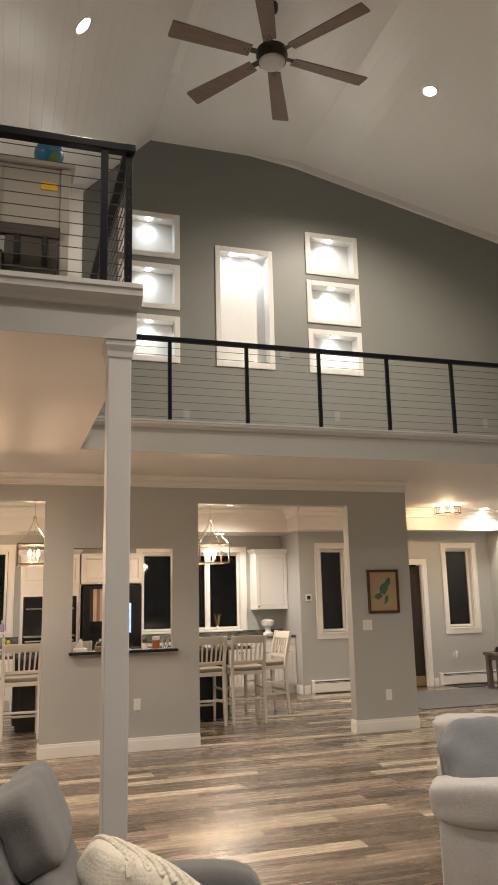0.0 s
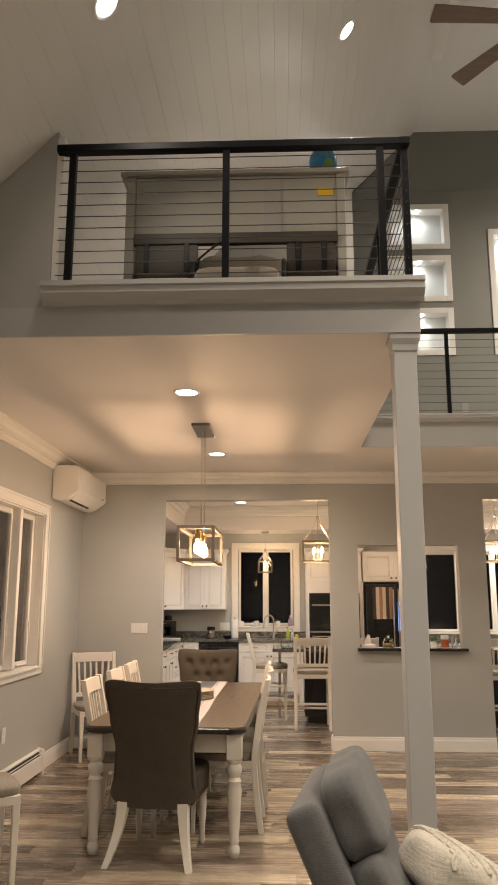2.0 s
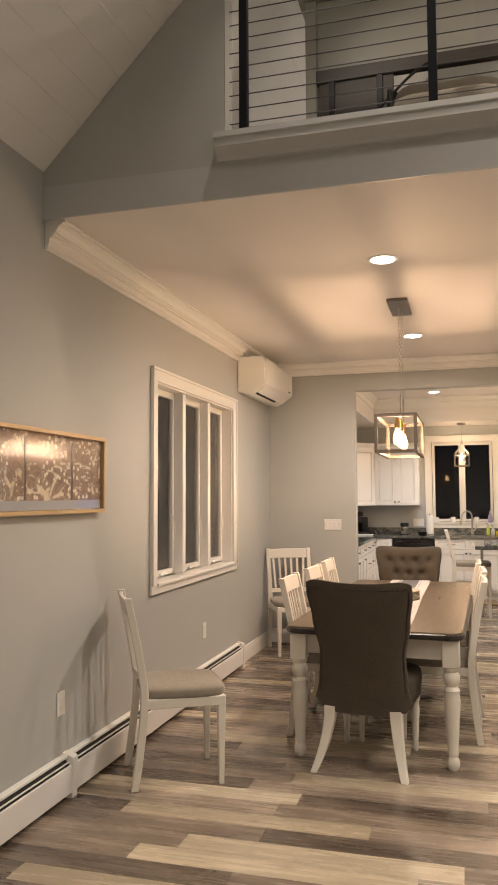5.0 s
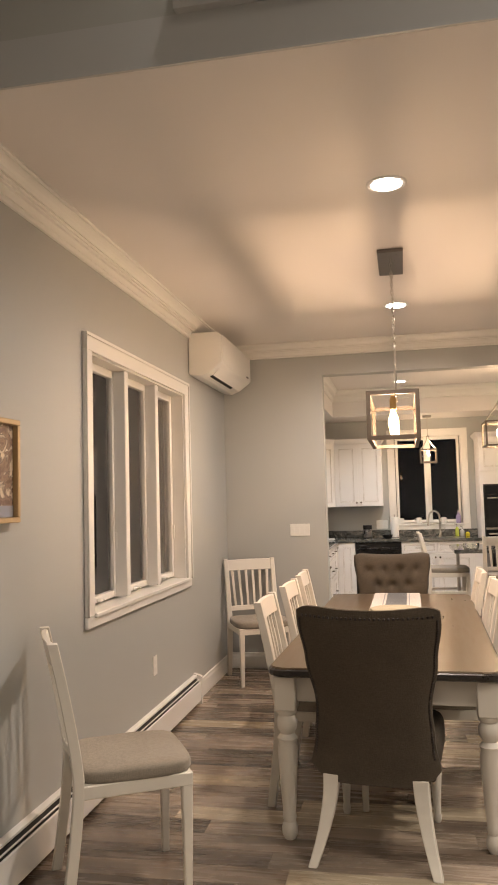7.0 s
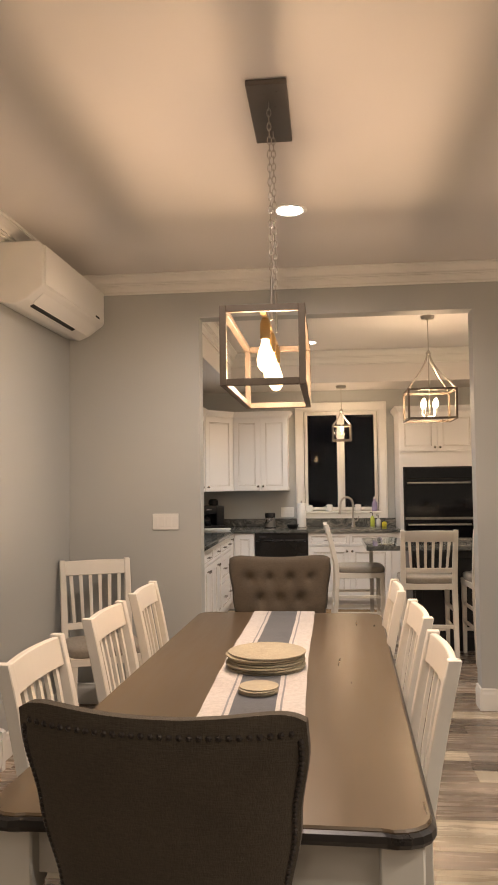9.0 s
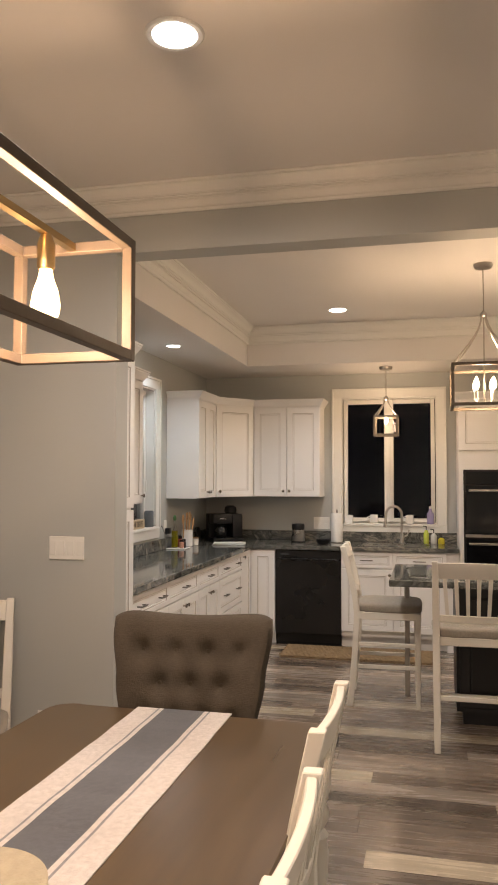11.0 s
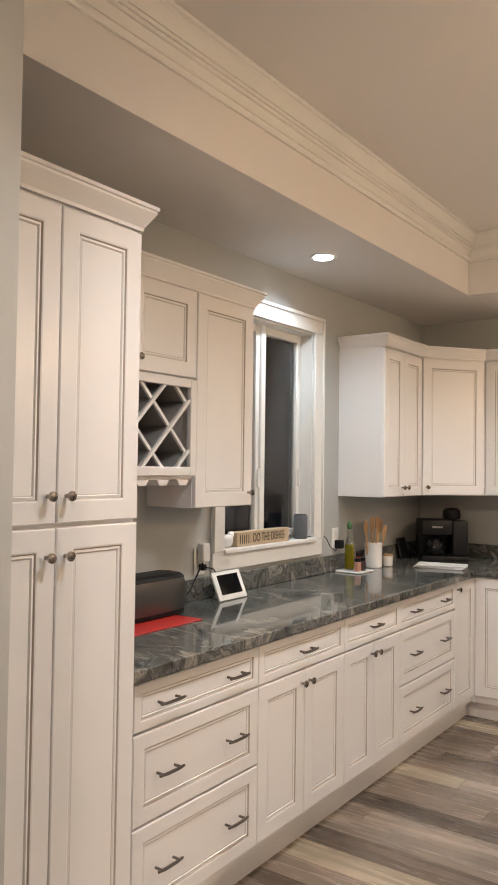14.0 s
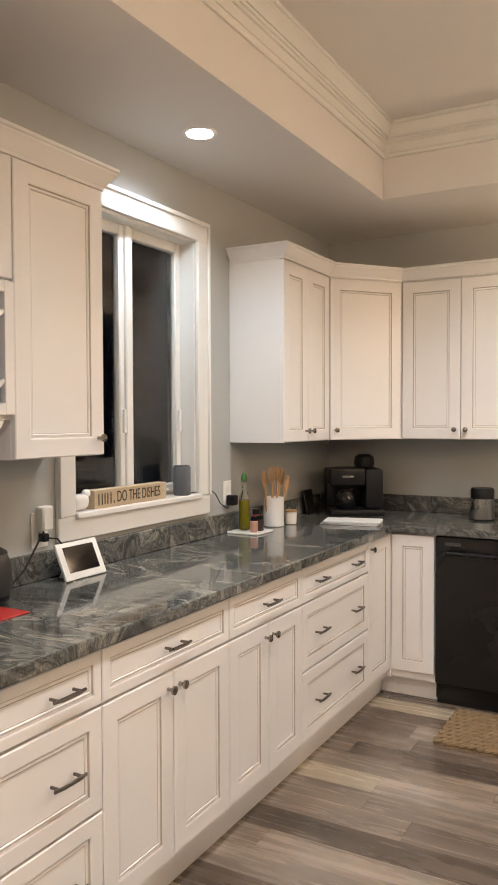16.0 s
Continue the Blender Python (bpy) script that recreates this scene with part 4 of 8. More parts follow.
# wall-mounted air conditioner
def mini_split():
    y0, y1, z0, z1, d = 7.31, 8.42, 2.455, 2.80, 0.265
    ob = thing("air_conditioner", (XL, (y0 + y1) / 2, z0), "white wall-mounted air conditioner unit near the ceiling", "air conditioner")
    prof = [(XL + 0.002, z0 + 0.02), (XL + 0.10, z0), (XL + 0.17, z0 + 0.03), (XL + d, z0 + 0.10), (XL + d, z1 - 0.03), (XL + d - 0.03, z1), (XL + 0.002, z1)]
    bm = prism(bmesh.new(), prof, "y", y0, y1)
    bevelled(bm, bm.faces[:], 0.012, 3)
    part("body", bm, WHITEPLA, ob, smooth=True)
    part("front_panel", B(XL + d + 0.0005, y0 + 0.012, z0 + 0.105, XL + d + 0.008, y1 - 0.012, z1 - 0.025, r=0.003), WHITEPLA, ob)
    bm = prism(bmesh.new(), [(XL + 0.146, z0 + 0.011), (XL + 0.168, z0 + 0.021), (XL + 0.164, z0 + 0.031), (XL + 0.142, z0 + 0.021)], "y", y0 + 0.12, y1 - 0.30)
    part("air_slot", bm, SHADOWGAP, ob, "dark louvre slot")
    part("louvre", prism(bmesh.new(), [(XL + 0.172, z0 + 0.022), (XL + 0.228, z0 + 0.078), (XL + 0.232, z0 + 0.074), (XL + 0.176, z0 + 0.018)], "y", y0 + 0.08, y1 - 0.08), WHITEPLA, ob)
    part("logo", B(XL + d + 0.0085, y1 - 0.20, z0 + 0.12, XL + d + 0.0095, y1 - 0.12, z0 + 0.132), SHADOWGAP, ob)
    part("line_cover", B(XL + 0.002, y0 + 0.06, z1 + 0.001, XL + 0.07, y0 + 0.14, HC - 0.16, r=0.006), SHADOWGAP, ob)


mini_split()


# ---- dining room ----
def table():
    x0, x1, y0, y1 = -1.495, -0.476, 5.05, 7.71
    ob = thing("dining_table", ((x0 + x1) / 2, (y0 + y1) / 2, 0), "farmhouse dining table, brown top on white turned legs", "table")

    def outline(d):
        """Rectangle with stepped, rounded corners."""
        pts = []
        for cx, cy, sx, sy in ((x0, y0, 1, 1), (x1, y0, -1, 1), (x1, y1, -1, -1), (x0, y1, 1, -1)):
            c = [(0.0, 0.085), (0.004, 0.06), (0.015, 0.035), (0.035, 0.015), (0.06, 0.004), (0.085, 0.0), (0.11, 0.006)]
            q = [(cx + sx * (u + d), cy + sy * (v + d)) for u, v in c]
            pts += q if sx * sy > 0 else q[::-1]
        return pts
    bm = bmesh.new()
    loft(bm, [[(x, y, z) for x, y in outline(d)] for d, z in ((0.012, 0.722), (0.006, 0.7265), (0.006, 0.750), (0.010, 0.755))])
    bmesh.ops.recalc_face_normals(bm, faces=bm.faces)
    part("tabletop", bm, TABLEWOOD, ob, "warm brown wooden top")
    bm = bmesh.new()
    rings = []
    for d, z in ((0.012, 0.712), (0.0, 0.718), (-0.004, 0.728), (-0.002, 0.742), (0.0055, 0.7475)):
        rings.append([(x, y, z) for x, y in outline(d)])
    loft(bm, rings, True)
    bmesh.ops.recalc_face_normals(bm, faces=bm.faces)
    part("edge_moulding", bm, DARKEDGE, ob, "dark rounded edge")
    for a in ((x0 + 0.10, y0 + 0.075, x1 - 0.10, y0 + 0.095), (x0 + 0.10, y1 - 0.095, x1 - 0.10, y1 - 0.075), (x0 + 0.06, y0 + 0.10, x0 + 0.08, y1 - 0.10), (x1 - 0.08, y0 + 0.10, x1 - 0.06, y1 - 0.10)):
        part("apron", B(a[0], a[1], 0.595, a[2], a[3], 0.7115, r=0.003), WHITEWOOD, ob)
    for x in (x0 + 0.075, x1 - 0.075):
        for y in (y0 + 0.08, y1 - 0.08):
            bm = B(x - 0.048, y - 0.048, 0.56, x + 0.048, y + 0.048, 0.7115, r=0.005)
            prof = [(0.024, 0.0), (0.034, 0.02), (0.036, 0.05), (0.026, 0.075), (0.032, 0.095), (0.028, 0.11), (0.034, 0.18), (0.041, 0.30), (0.046, 0.38), (0.040, 0.42), (0.046, 0.435), (0.030, 0.455), (0.044, 0.48), (0.048, 0.51), (0.036, 0.535), (0.046, 0.548), (0.046, 0.5605)]
            lathe(bm, x, y, prof, 20)
            part("leg", bm, WHITEWOOD, ob, "white turned leg", smooth=True)
    # the table stands slightly askew in the room
    ob.matrix_basis = Matrix.Translation(ob.location + Vector((0.02, -0.01, 0))) @ pose(0, 0, 0, 0, 0, -1.5)


table()


def runner():
    ob = thing("table_runner", (-0.95, 6.4, 0.755), "grey table runner with white striped borders on the table", "table runner")
    z0, z1 = 0.7562, 0.7592
    y0, y1 = 5.12, 7.70
    grey, white, line = fabric("runner_grey", (0.10, 0.105, 0.12)), fabric("runner_white", (0.57, 0.525, 0.50), vary=0.05), fabric("runner_stripe", (0.22, 0.22, 0.24))
    for a, b, m, nm in ((-1.130, -1.055, white, "border"), (-1.055, -1.048, line, "stripe"), (-1.048, -1.034, white, "border"), (-1.034, -0.890, grey, "field"), (-0.890, -0.876, white, "border"), (-0.876, -0.869, line, "stripe"), (-0.869, -0.794, white, "border")):
        bm = bmesh.new()
        n = 40
        rows = []
        for i in range(n + 1):
            y = y0 + (y1 - y0) * i / n
            wob = 0.0008 * math.sin(i * 1.3) + 0.004 * math.sin(i * 0.21)
            rows.append([(a + wob, y, z0), (b + wob, y, z0), (b + wob, y, z1 + 0.0006 * math.sin(i * 2.1)), (a + wob, y, z1 + 0.0006 * math.sin(i * 2.1))])
        loft(bm, rows)
        bmesh.ops.recalc_face_normals(bm, faces=bm.faces)
        part(nm, bm, m, ob)


runner()

WOVEN = mat("woven_straw", (0.40, 0.345, 0.25), rough=0.85, vary=0.25, scale=40, bump=0.8, bscale=150)
for i in range(7):
    bm = bmesh.new()
    z = 0.7597 + i * 0.0098
    x, y, r = -0.96 + 0.006 * math.sin(i * 2.3), 6.41 + 0.006 * math.cos(i * 1.7), 0.152
    prof = [(r - 0.006, z), (r, z + 0.003), (r, z + 0.0065), (r - 0.006, z + 0.009)]
    for k in range(7):
        rr = r - 0.02 - k * 0.018
        prof += [(rr + 0.006, z + 0.0072), (rr, z + 0.009)]
    lathe(bm, x, y, prof, 40)
    single("placemat", bm, WOVEN, "round woven straw placemat in a stack on the table", "placemat", (x, y, z), "stacked placemats", smooth=True)
for i in range(4):
    z = 0.7597 + i * 0.0062
    x, y = -0.958 + 0.004 * math.sin(i * 3), 6.05 + 0.004 * math.cos(i * 2)
    single("coaster", lathe(bmesh.new(), x, y, [(0.066, z), (0.069, z + 0.002), (0.069, z + 0.004), (0.064, z + 0.0058)], 28), WOVEN, "small round woven coaster in a stack", "coaster", (x, y, z), "stacked coasters", smooth=True)


def bar(bm, p, q, wx, wy, w2x=None, w2y=None, r=0.004):
    """Square bar between p and q with its sides along x and y, tapering."""
    w2x, w2y = w2x or wx, w2y or wy
    rings = []
    for c, a, b in ((Vector(p), wx, wy), (Vector(q), w2x, w2y)):
        rings.append([c + Vector(v) for v in ((-a + r, -b, 0), (a - r, -b, 0), (a, -b + r, 0), (a, b - r, 0), (a - r, b, 0), (-a + r, b, 0), (-a, b - r, 0), (-a, -b + r, 0))])
    return loft(bm, rings)


def slat_chair(name, label, seat_z, top_z, group, stool=False):
    """Faces +y; origin on the floor under the seat."""
    ob = thing(name, (0, 0, 0), label, "stool" if stool else "chair", group)
    w, d = 0.225, 0.215
    # back posts, curved backwards
    def back_y(z):
        t = max(0, (z - seat_z) / (top_z - seat_z))
        s = max(0, 1 - z / seat_z)
        return -d - 0.095 * t ** 1.25 - 0.05 * s ** 1.5
    for sx in (-1, 1):
        rings = []
        for i in range(15):
            z = i / 14 * (top_z - 0.004)
            y = back_y(z)
            hw = 0.017 + 0.004 * math.sin(math.pi * i / 14)
            hy = 0.02
            x = sx * (w - 0.02 + 0.012 * max(0, (z - seat_z)))
            rings.append([(x - hw, y - hy, z), (x + hw, y - hy, z), (x + hw, y + hy, z), (x - hw, y + hy, z)])
        bm = loft(bmesh.new(), rings)
        bevelled(bm, bm.faces[:], 0.003)
        part("back_leg", bm, WHITEWOOD, ob, smooth=True)
        bm = bar(bmesh.new(), (sx * (w - 0.022), d - 0.022, 0), (sx * (w - 0.022), d - 0.022, seat_z - 0.06), 0.014, 0.014, 0.021, 0.021)
        bar(bm, (sx * (w - 0.022), d - 0.022, seat_z - 0.06), (sx * (w - 0.022), d - 0.022, seat_z - 0.018), 0.021, 0.021)
        part("front_leg", bm, WHITEWOOD, ob)

    def rail(z0, z1, bow, th, name):
        rings = []
        for i in range(11):
            u = -1 + 2 * i / 10
            x = u * (w - 0.026 if z0 > top_z - 0.2 else w - 0.03)
            y0, y1 = back_y(z0) - bow * (1 - u * u), back_y(z1) - bow * (1 - u * u)
            crest = 0.003 * (1 - u * u) if z0 > top_z - 0.2 else 0
            rings.append([(x, y0 - th, z0), (x, y0 + th, z0), (x, y1 + th, z1 + crest), (x, y1 - th, z1 + crest)])
        bm = loft(bmesh.new(), rings)
        bmesh.ops.recalc_face_normals(bm, faces=bm.faces)
        bevelled(bm, bm.faces[:], 0.003)
        part(name, bm, WHITEWOOD, ob, smooth=True)
    rail(top_z - 0.102, top_z - 0.012, 0.014, 0.011, "top_rail")
    rail(seat_z + 0.075, seat_z + 0.115, 0.018, 0.010, "lower_rail")
    for k in range(6):
        u = -0.75 + 1.5 * k / 5
        rings = []
        for i in range(7):
            t = i / 6
            z = seat_z + 0.11 + t * (top_z - 0.10 - seat_z - 0.11)
            y = back_y(z) - 0.020 * (1 - u * u)
            hw = 0.0095 + 0.002 * t
            x = u * (w - 0.035 + 0.02 * t)
            rings.append([(x - hw, y - 0.006, z), (x + hw, y - 0.006, z), (x + hw, y + 0.006, z), (x - hw, y + 0.006, z)])
        part("slat", loft(bmesh.new(), rings), WHITEWOOD, ob)
    part("seat_frame", B(-w, -d, seat_z - 0.065, w, d, seat_z - 0.015, r=0.004), WHITEWOOD, ob)
    bm = bmesh.new()
    cushion(bm, (0, 0.004, seat_z + 0.008), w + 0.004, d + 0.008, 0.034, puff=0.12, n=8, noise_amp=0.001)
    part("seat", bm, SEAT, ob, "taupe upholstered seat pad", smooth=True)
    if stool:
        for z, y in ((0.20, d - 0.022), (0.30, -d - 0.02)):
            part("stretcher", B(-w + 0.03, y - 0.011, z - 0.014, w - 0.03, y + 0.011, z + 0.014, r=0.003), WHITEWOOD, ob)
        for sx in (-1, 1):
            for z in (0.27, 0.42):
                x = sx * (w - 0.022)
                part("stretcher", B(x - 0.010, -d - 0.01, z - 0.013, x + 0.010, d - 0.03, z + 0.013, r=0.003), WHITEWOOD, ob)
    return ob


chair = slat_chair("dining_chair", "white slat-back dining chair with a taupe seat at the table", 0.475, 0.99, "white dining chairs")
for i, (x, y, rz) in enumerate(((-1.31, 5.68, -90), (-1.29, 6.38, -91), (-1.29, 7.03, -89), (-0.675, 5.79, 90), (-0.665, 6.45, 91), (-0.69, 7.12, 89))):
    if i == 0:
        chair.matrix_basis = pose(x, y, 0, 0, 0, rz)
    else:
        copy_thing(chair, pose(x, y, 0, 0, 0, rz))
tagged(copy_thing(chair, pose(-2.11, 8.07, 0, 0, 0, 206)), "white slat-back dining chair standing in the corner")
tagged(copy_thing(chair, pose(-2.015, 4.67, 0, 0, 0, -60)), "white slat-back dining chair pushed against the side wall")


def host_chair():
    """Upholstered chair, faces +y, origin under the seat."""
    ob = thing("upholstered_chair", (0, 0, 0), "taupe button-tufted upholstered chair with nailhead trim", "chair", "upholstered host chairs")
    z0, z1 = 0.325, 1.034

    def half(t):
        keys = ((0, 0.270), (0.22, 0.250), (0.42, 0.242), (0.7, 0.276), (0.92, 0.298), (1.0, 0.296))
        for (a, p), (b, q) in zip(keys, keys[1:]):
            if t <= b:
                s = (t - a) / (b - a)
                s = s * s * (3 - 2 * s)
                return p + (q - p) * s
        return 0.296

    def centre(t):
        return -0.20 - 0.13 * t ** 1.4

    buttons = []
    for r in range(4):
        t = 0.83 - r * 0.16
        n = 4 if r % 2 == 0 else 3
        buttons += [((c - (n - 1) / 2) * 0.42, t) for c in range(n)]
    nu, nv = 46, 46
    bm = bmesh.new()
    front, back = [], []
    for j in range(nv + 1):
        t = j / nv
        fr, bk = [], []
        for i in range(nu + 1):
            u = -1 + 2 * i / nu
            hw = half(t)
            z = z0 + t * (z1 - z0) - 0.030 * abs(u) ** 9 * t ** 6 + 0.028 * u * u * t ** 4 + 0.075 * abs(u) ** 5 * (1 - t) ** 7 - 0.02 * (1 - t) ** 7
            wing = 0.045 * abs(u) ** 2.5 * min(1, t * 2)
            edge = (1 - abs(u) ** 8) * (1 - t ** 14)
            d = 0.055 * edge ** 0.5
            dent = 0
            for bu, bt in buttons:
                q = ((u - bu) * hw / 0.034) ** 2 + ((t - bt) * (z1 - z0) / 0.036) ** 2
                dent += 0.046 * math.exp(-q ** 0.7)
            puff = 0.0015 * math.sin(u * 7.9) * math.sin(t * 25) * (t > 0.42)
            fr.append(bm.verts.new((u * hw, centre(t) + 0.012 + wing + d - dent + puff, z)))
            bk.append(bm.verts.new((u * hw, centre(t) - 0.012 + wing * 0.9 - 0.020 * edge, z)))
        front.append(fr)
        back.append(bk)
    for j in range(nv):
        for i in range(nu):
            bm.faces.new((front[j][i], front[j][i + 1], front[j + 1][i + 1], front[j + 1][i])[::-1])
            bm.faces.new((back[j][i], back[j][i + 1], back[j + 1][i + 1], back[j + 1][i]))
    for j in range(nv):
        bm.faces.new((front[j][0], front[j + 1][0], back[j + 1][0], back[j][0]))
        bm.faces.new((front[j][nu], back[j][nu], back[j + 1][nu], front[j + 1][nu]))
    for i in range(nu):
        bm.faces.new((front[nv][i], front[nv][i + 1], back[nv][i + 1], back[nv][i]))
        bm.faces.new((front[0][i], back[0][i], back[0][i + 1], front[0][i + 1]))
    bmesh.ops.recalc_face_normals(bm, faces=bm.faces)
    bk_part = part("backrest", bm, TAUPE, ob, "button-tufted taupe backrest", smooth=True)
    for bu, bt in buttons:
        hw = half(bt)
        y = centre(bt) + 0.012 + 0.045 * abs(bu) ** 2.5 + 0.055 * ((1 - abs(bu) ** 8) * (1 - bt ** 14)) ** 0.5 - 0.045
        p = Vector((bu * hw, y, z0 + bt * (z1 - z0)))
        bm = bmesh.new()
        tube(bm, p, p + Vector((0, 0.007, 0)), 0.013, 0.007, 10)
        part("button", bm, TAUPE, bk_part, smooth=True)
    nails = bmesh.new()

    def nail(x, y, z):
        tube(nails, (x, y + 0.001, z), (x, y - 0.004, z), 0.0078, 0.003, 6)
    for j in range(52):
        t = 0.14 + 0.81 * j / 51
        for s in (-1, 1):
            u = 0.955 * s
            hw = half(t)
            nail(u * hw, centre(t) - 0.012 + 0.9 * 0.045 * abs(u) ** 2.5 * min(1, t * 2) - 0.020 * (1 - abs(u) ** 8) * (1 - t ** 14), z0 + t * (z1 - z0) + 0.010 * u * u * t - 0.03 * abs(u) ** 9 * t ** 6)
    for i in range(29):
        u = -0.9 + 1.8 * i / 28
        t = 0.955
        nail(u * half(t), centre(t) - 0.012 + 0.9 * 0.045 * abs(u) ** 2.5 - 0.020 * (1 - abs(u) ** 8) * (1 - t ** 14), z0 + t * (z1 - z0) + 0.010 * u * u)
    part("nailhead_trim", nails, BRONZE, bk_part, "dark bronze nailheads")
    bm = bmesh.new()
    cushion(bm, (0, 0.04, 0.43), 0.262, 0.26, 0.085, puff=0.12, noise_amp=0.002)
    part("seat", bm, TAUPE, ob, "taupe upholstered seat", smooth=True)
    part("seat_frame", B(-0.245, -0.20, 0.325, 0.245, 0.275, 0.37, r=0.01), TAUPE, ob)
    for sx in (-1, 1):
        rings = []
        for i in range(9):
            t = i / 8
            z = 0.34 * t
            y = -0.20 - 0.125 * (1 - t) ** 1.8
            h = 0.019 + 0.014 * t
            x = sx * (0.185 + 0.065 * (1 - t) ** 1.8)
            rings.append([(x - h, y - h, z), (x + h, y - h, z), (x + h, y + h, z), (x - h, y + h, z)])
        bm = loft(bmesh.new(), rings)
        bevelled(bm, bm.faces[:], 0.003)
        part("back_leg", bm, WHITEWOOD, ob, "white curved wooden leg", smooth=True)
        bm = lathe(bmesh.new(), sx * 0.21, 0.235, [(0.014, 0), (0.02, 0.02), (0.016, 0.05), (0.022, 0.15), (0.028, 0.25), (0.022, 0.28), (0.03, 0.30), (0.03, 0.335)], 14)
        part("front_leg", bm, WHITEWOOD, ob, "white turned leg", smooth=True)
    return ob


hc = host_chair()
hc.matrix_basis = pose(-1.02, 5.18, 0, 0, 0, -6)
tagged(copy_thing(hc, pose(-0.975, 7.63, 0, 0, 0, 184)), "taupe button-tufted chair at the table's kitchen end")


# lanterns
def box_frame(ob, x0, x1, y0, y1, z0, z1, t, m):
    for x in (x0, x1):
        for y in (y0, y1):
            part("upright", B(x - t, y - t, z0 - t, x + t, y + t, z1 + t, r=0.0015), m, ob)
    for z in (z0, z1):
        for y in (y0, y1):
            part("cross_bar", B(x0 + t, y - t, z - t, x1 - t, y + t, z + t, r=0.0015), m, ob)
        for x in (x0, x1):
            part("side_bar", B(x - t, y0 + t, z - t, x + t, y1 - t, z + t, r=0.0015), m, ob)


def chain(ob, p0, p1, m, link=0.034):
    p0, p1 = Vector(p0), Vector(p1)
    n = max(2, round((p1 - p0).length / (link * 0.78)))
    for i in range(n):
        c = p0.lerp(p1, (i + 0.5) / n)
        pts = []
        for k in range(11):
            a = 2 * math.pi * k / 10
            u, v = 0.0075 * math.cos(a), link / 2 * math.sin(a)
            pts.append(c + (Vector((u, 0, v)) if i % 2 else Vector((0, u, v))))
        part("chain_link", pipe(bmesh.new(), pts, 0.0018, 5), m, ob)


def edison(ob, x, y, ztop):
    part("socket", lathe(bmesh.new(), x, y, [(0.016, ztop - 0.075), (0.019, ztop - 0.07), (0.019, ztop - 0.02), (0.012, ztop)], 14), BRASS, ob, "brass bulb socket", smooth=True)
    z = ztop - 0.075
    b = part("bulb", lathe(bmesh.new(), x, y, [(0.004, z - 0.118), (0.018, z - 0.112), (0.028, z - 0.095), (0.031, z - 0.075), (0.026, z - 0.045), (0.016, z - 0.018), (0.013, z)], 16), BULBGLASS, ob, "clear glowing filament bulb", smooth=True)
    b.visible_shadow = False
    fil = bmesh.new()
    for k in range(4):
        a = k * math.pi / 2
        tube(fil, (x + 0.012 * math.cos(a), y + 0.012 * math.sin(a), z - 0.09), (x + 0.007 * math.cos(a), y + 0.007 * math.sin(a), z - 0.03), 0.0042, seg=6)
    f = part("filament", fil, FILAMENT, b, "glowing filament")
    f.visible_shadow = False


def dining_lantern():
    x0, x1, y0, y1, z0, z1 = -1.052, -0.785, 5.93, 6.75, 1.822, 2.072
    cx = (x0 + x1) / 2
    ob = thing("lantern_chandelier", (cx, 6.25, z0), "rectangular open-frame lantern chandelier with lit filament bulbs", "chandelier")
    box_frame(ob, x0, x1, y0, y1, z0, z1, 0.0115, LANTERN)
    part("lamp_bar", B(cx - 0.009, y0, z1 - 0.008, cx + 0.009, y1, z1 + 0.008), BRASS, ob)
    for y in (6.06, 6.34, 6.62):
        edison(ob, cx, y, z1 - 0.008)
        lamp("bulb_lamp", "POINT", (cx, y, z1 - 0.155), CHAND_W, (1.0, 0.67, 0.47), 0.022)
    part("canopy", B(-0.975, 6.0, HC - 0.022, -0.828, 6.47, HC - 0.001, r=0.003), GUNMETAL, ob, "dark brushed nickel canopy plate")
    for y in (6.13, 6.37):
        part("stem", tube(bmesh.new(), (cx + 0.02, y, z1), (cx + 0.02, y, z1 + 0.16), 0.006), NICKEL, ob, smooth=True)
        chain(ob, (cx + 0.02, y, z1 + 0.16), (-0.90, y, HC - 0.022), NICKEL)


CHAND_W = 9.8
dining_lantern()


# ---- kitchen ----
class Face:
    """A cabinet front: u along it, d out of it, z up."""
    def __init__(self, o, u, d):
        self.o, self.u, self.d = Vector(o), Vector(u), Vector(d)

    def at(self, u, d, z):
        return self.o + self.u * u + self.d * d + Vector((0, 0, z))


def front(F, u0, u1, z0, z1, th=0.02, fr=0.061):
    """Framed cabinet door or drawer front with a glazed bead."""
    bm = bmesh.new()
    steps = [(0.0, 0.0, 0), (0.0, th - 0.003, 0), (0.003, th, 0), (fr - 0.004, th, 0), (fr, th - 0.0015, 0), (fr + 0.0035, th - 0.006, 1), (fr + 0.010, th - 0.004, 0), (fr + 0.0125, th - 0.0075, 0), (fr + 0.0145, th - 0.0078, 1)]
    prev = None
    for ins, d, mi in steps:
        ring = [bm.verts.new(F.at(u, d, z)) for u, z in ((u0 + ins, z0 + ins), (u1 - ins, z0 + ins), (u1 - ins, z1 - ins), (u0 + ins, z1 - ins))]
        if prev:
            for k in range(4):
                f = bm.faces.new((prev[k], prev[(k + 1) % 4], ring[(k + 1) % 4], ring[k]))
                f.material_index = mi
        else:
            bm.faces.new(ring[::-1])
        prev = ring
    bm.faces.new(prev)
    bmesh.ops.recalc_face_normals(bm, faces=bm.faces)
    return bm


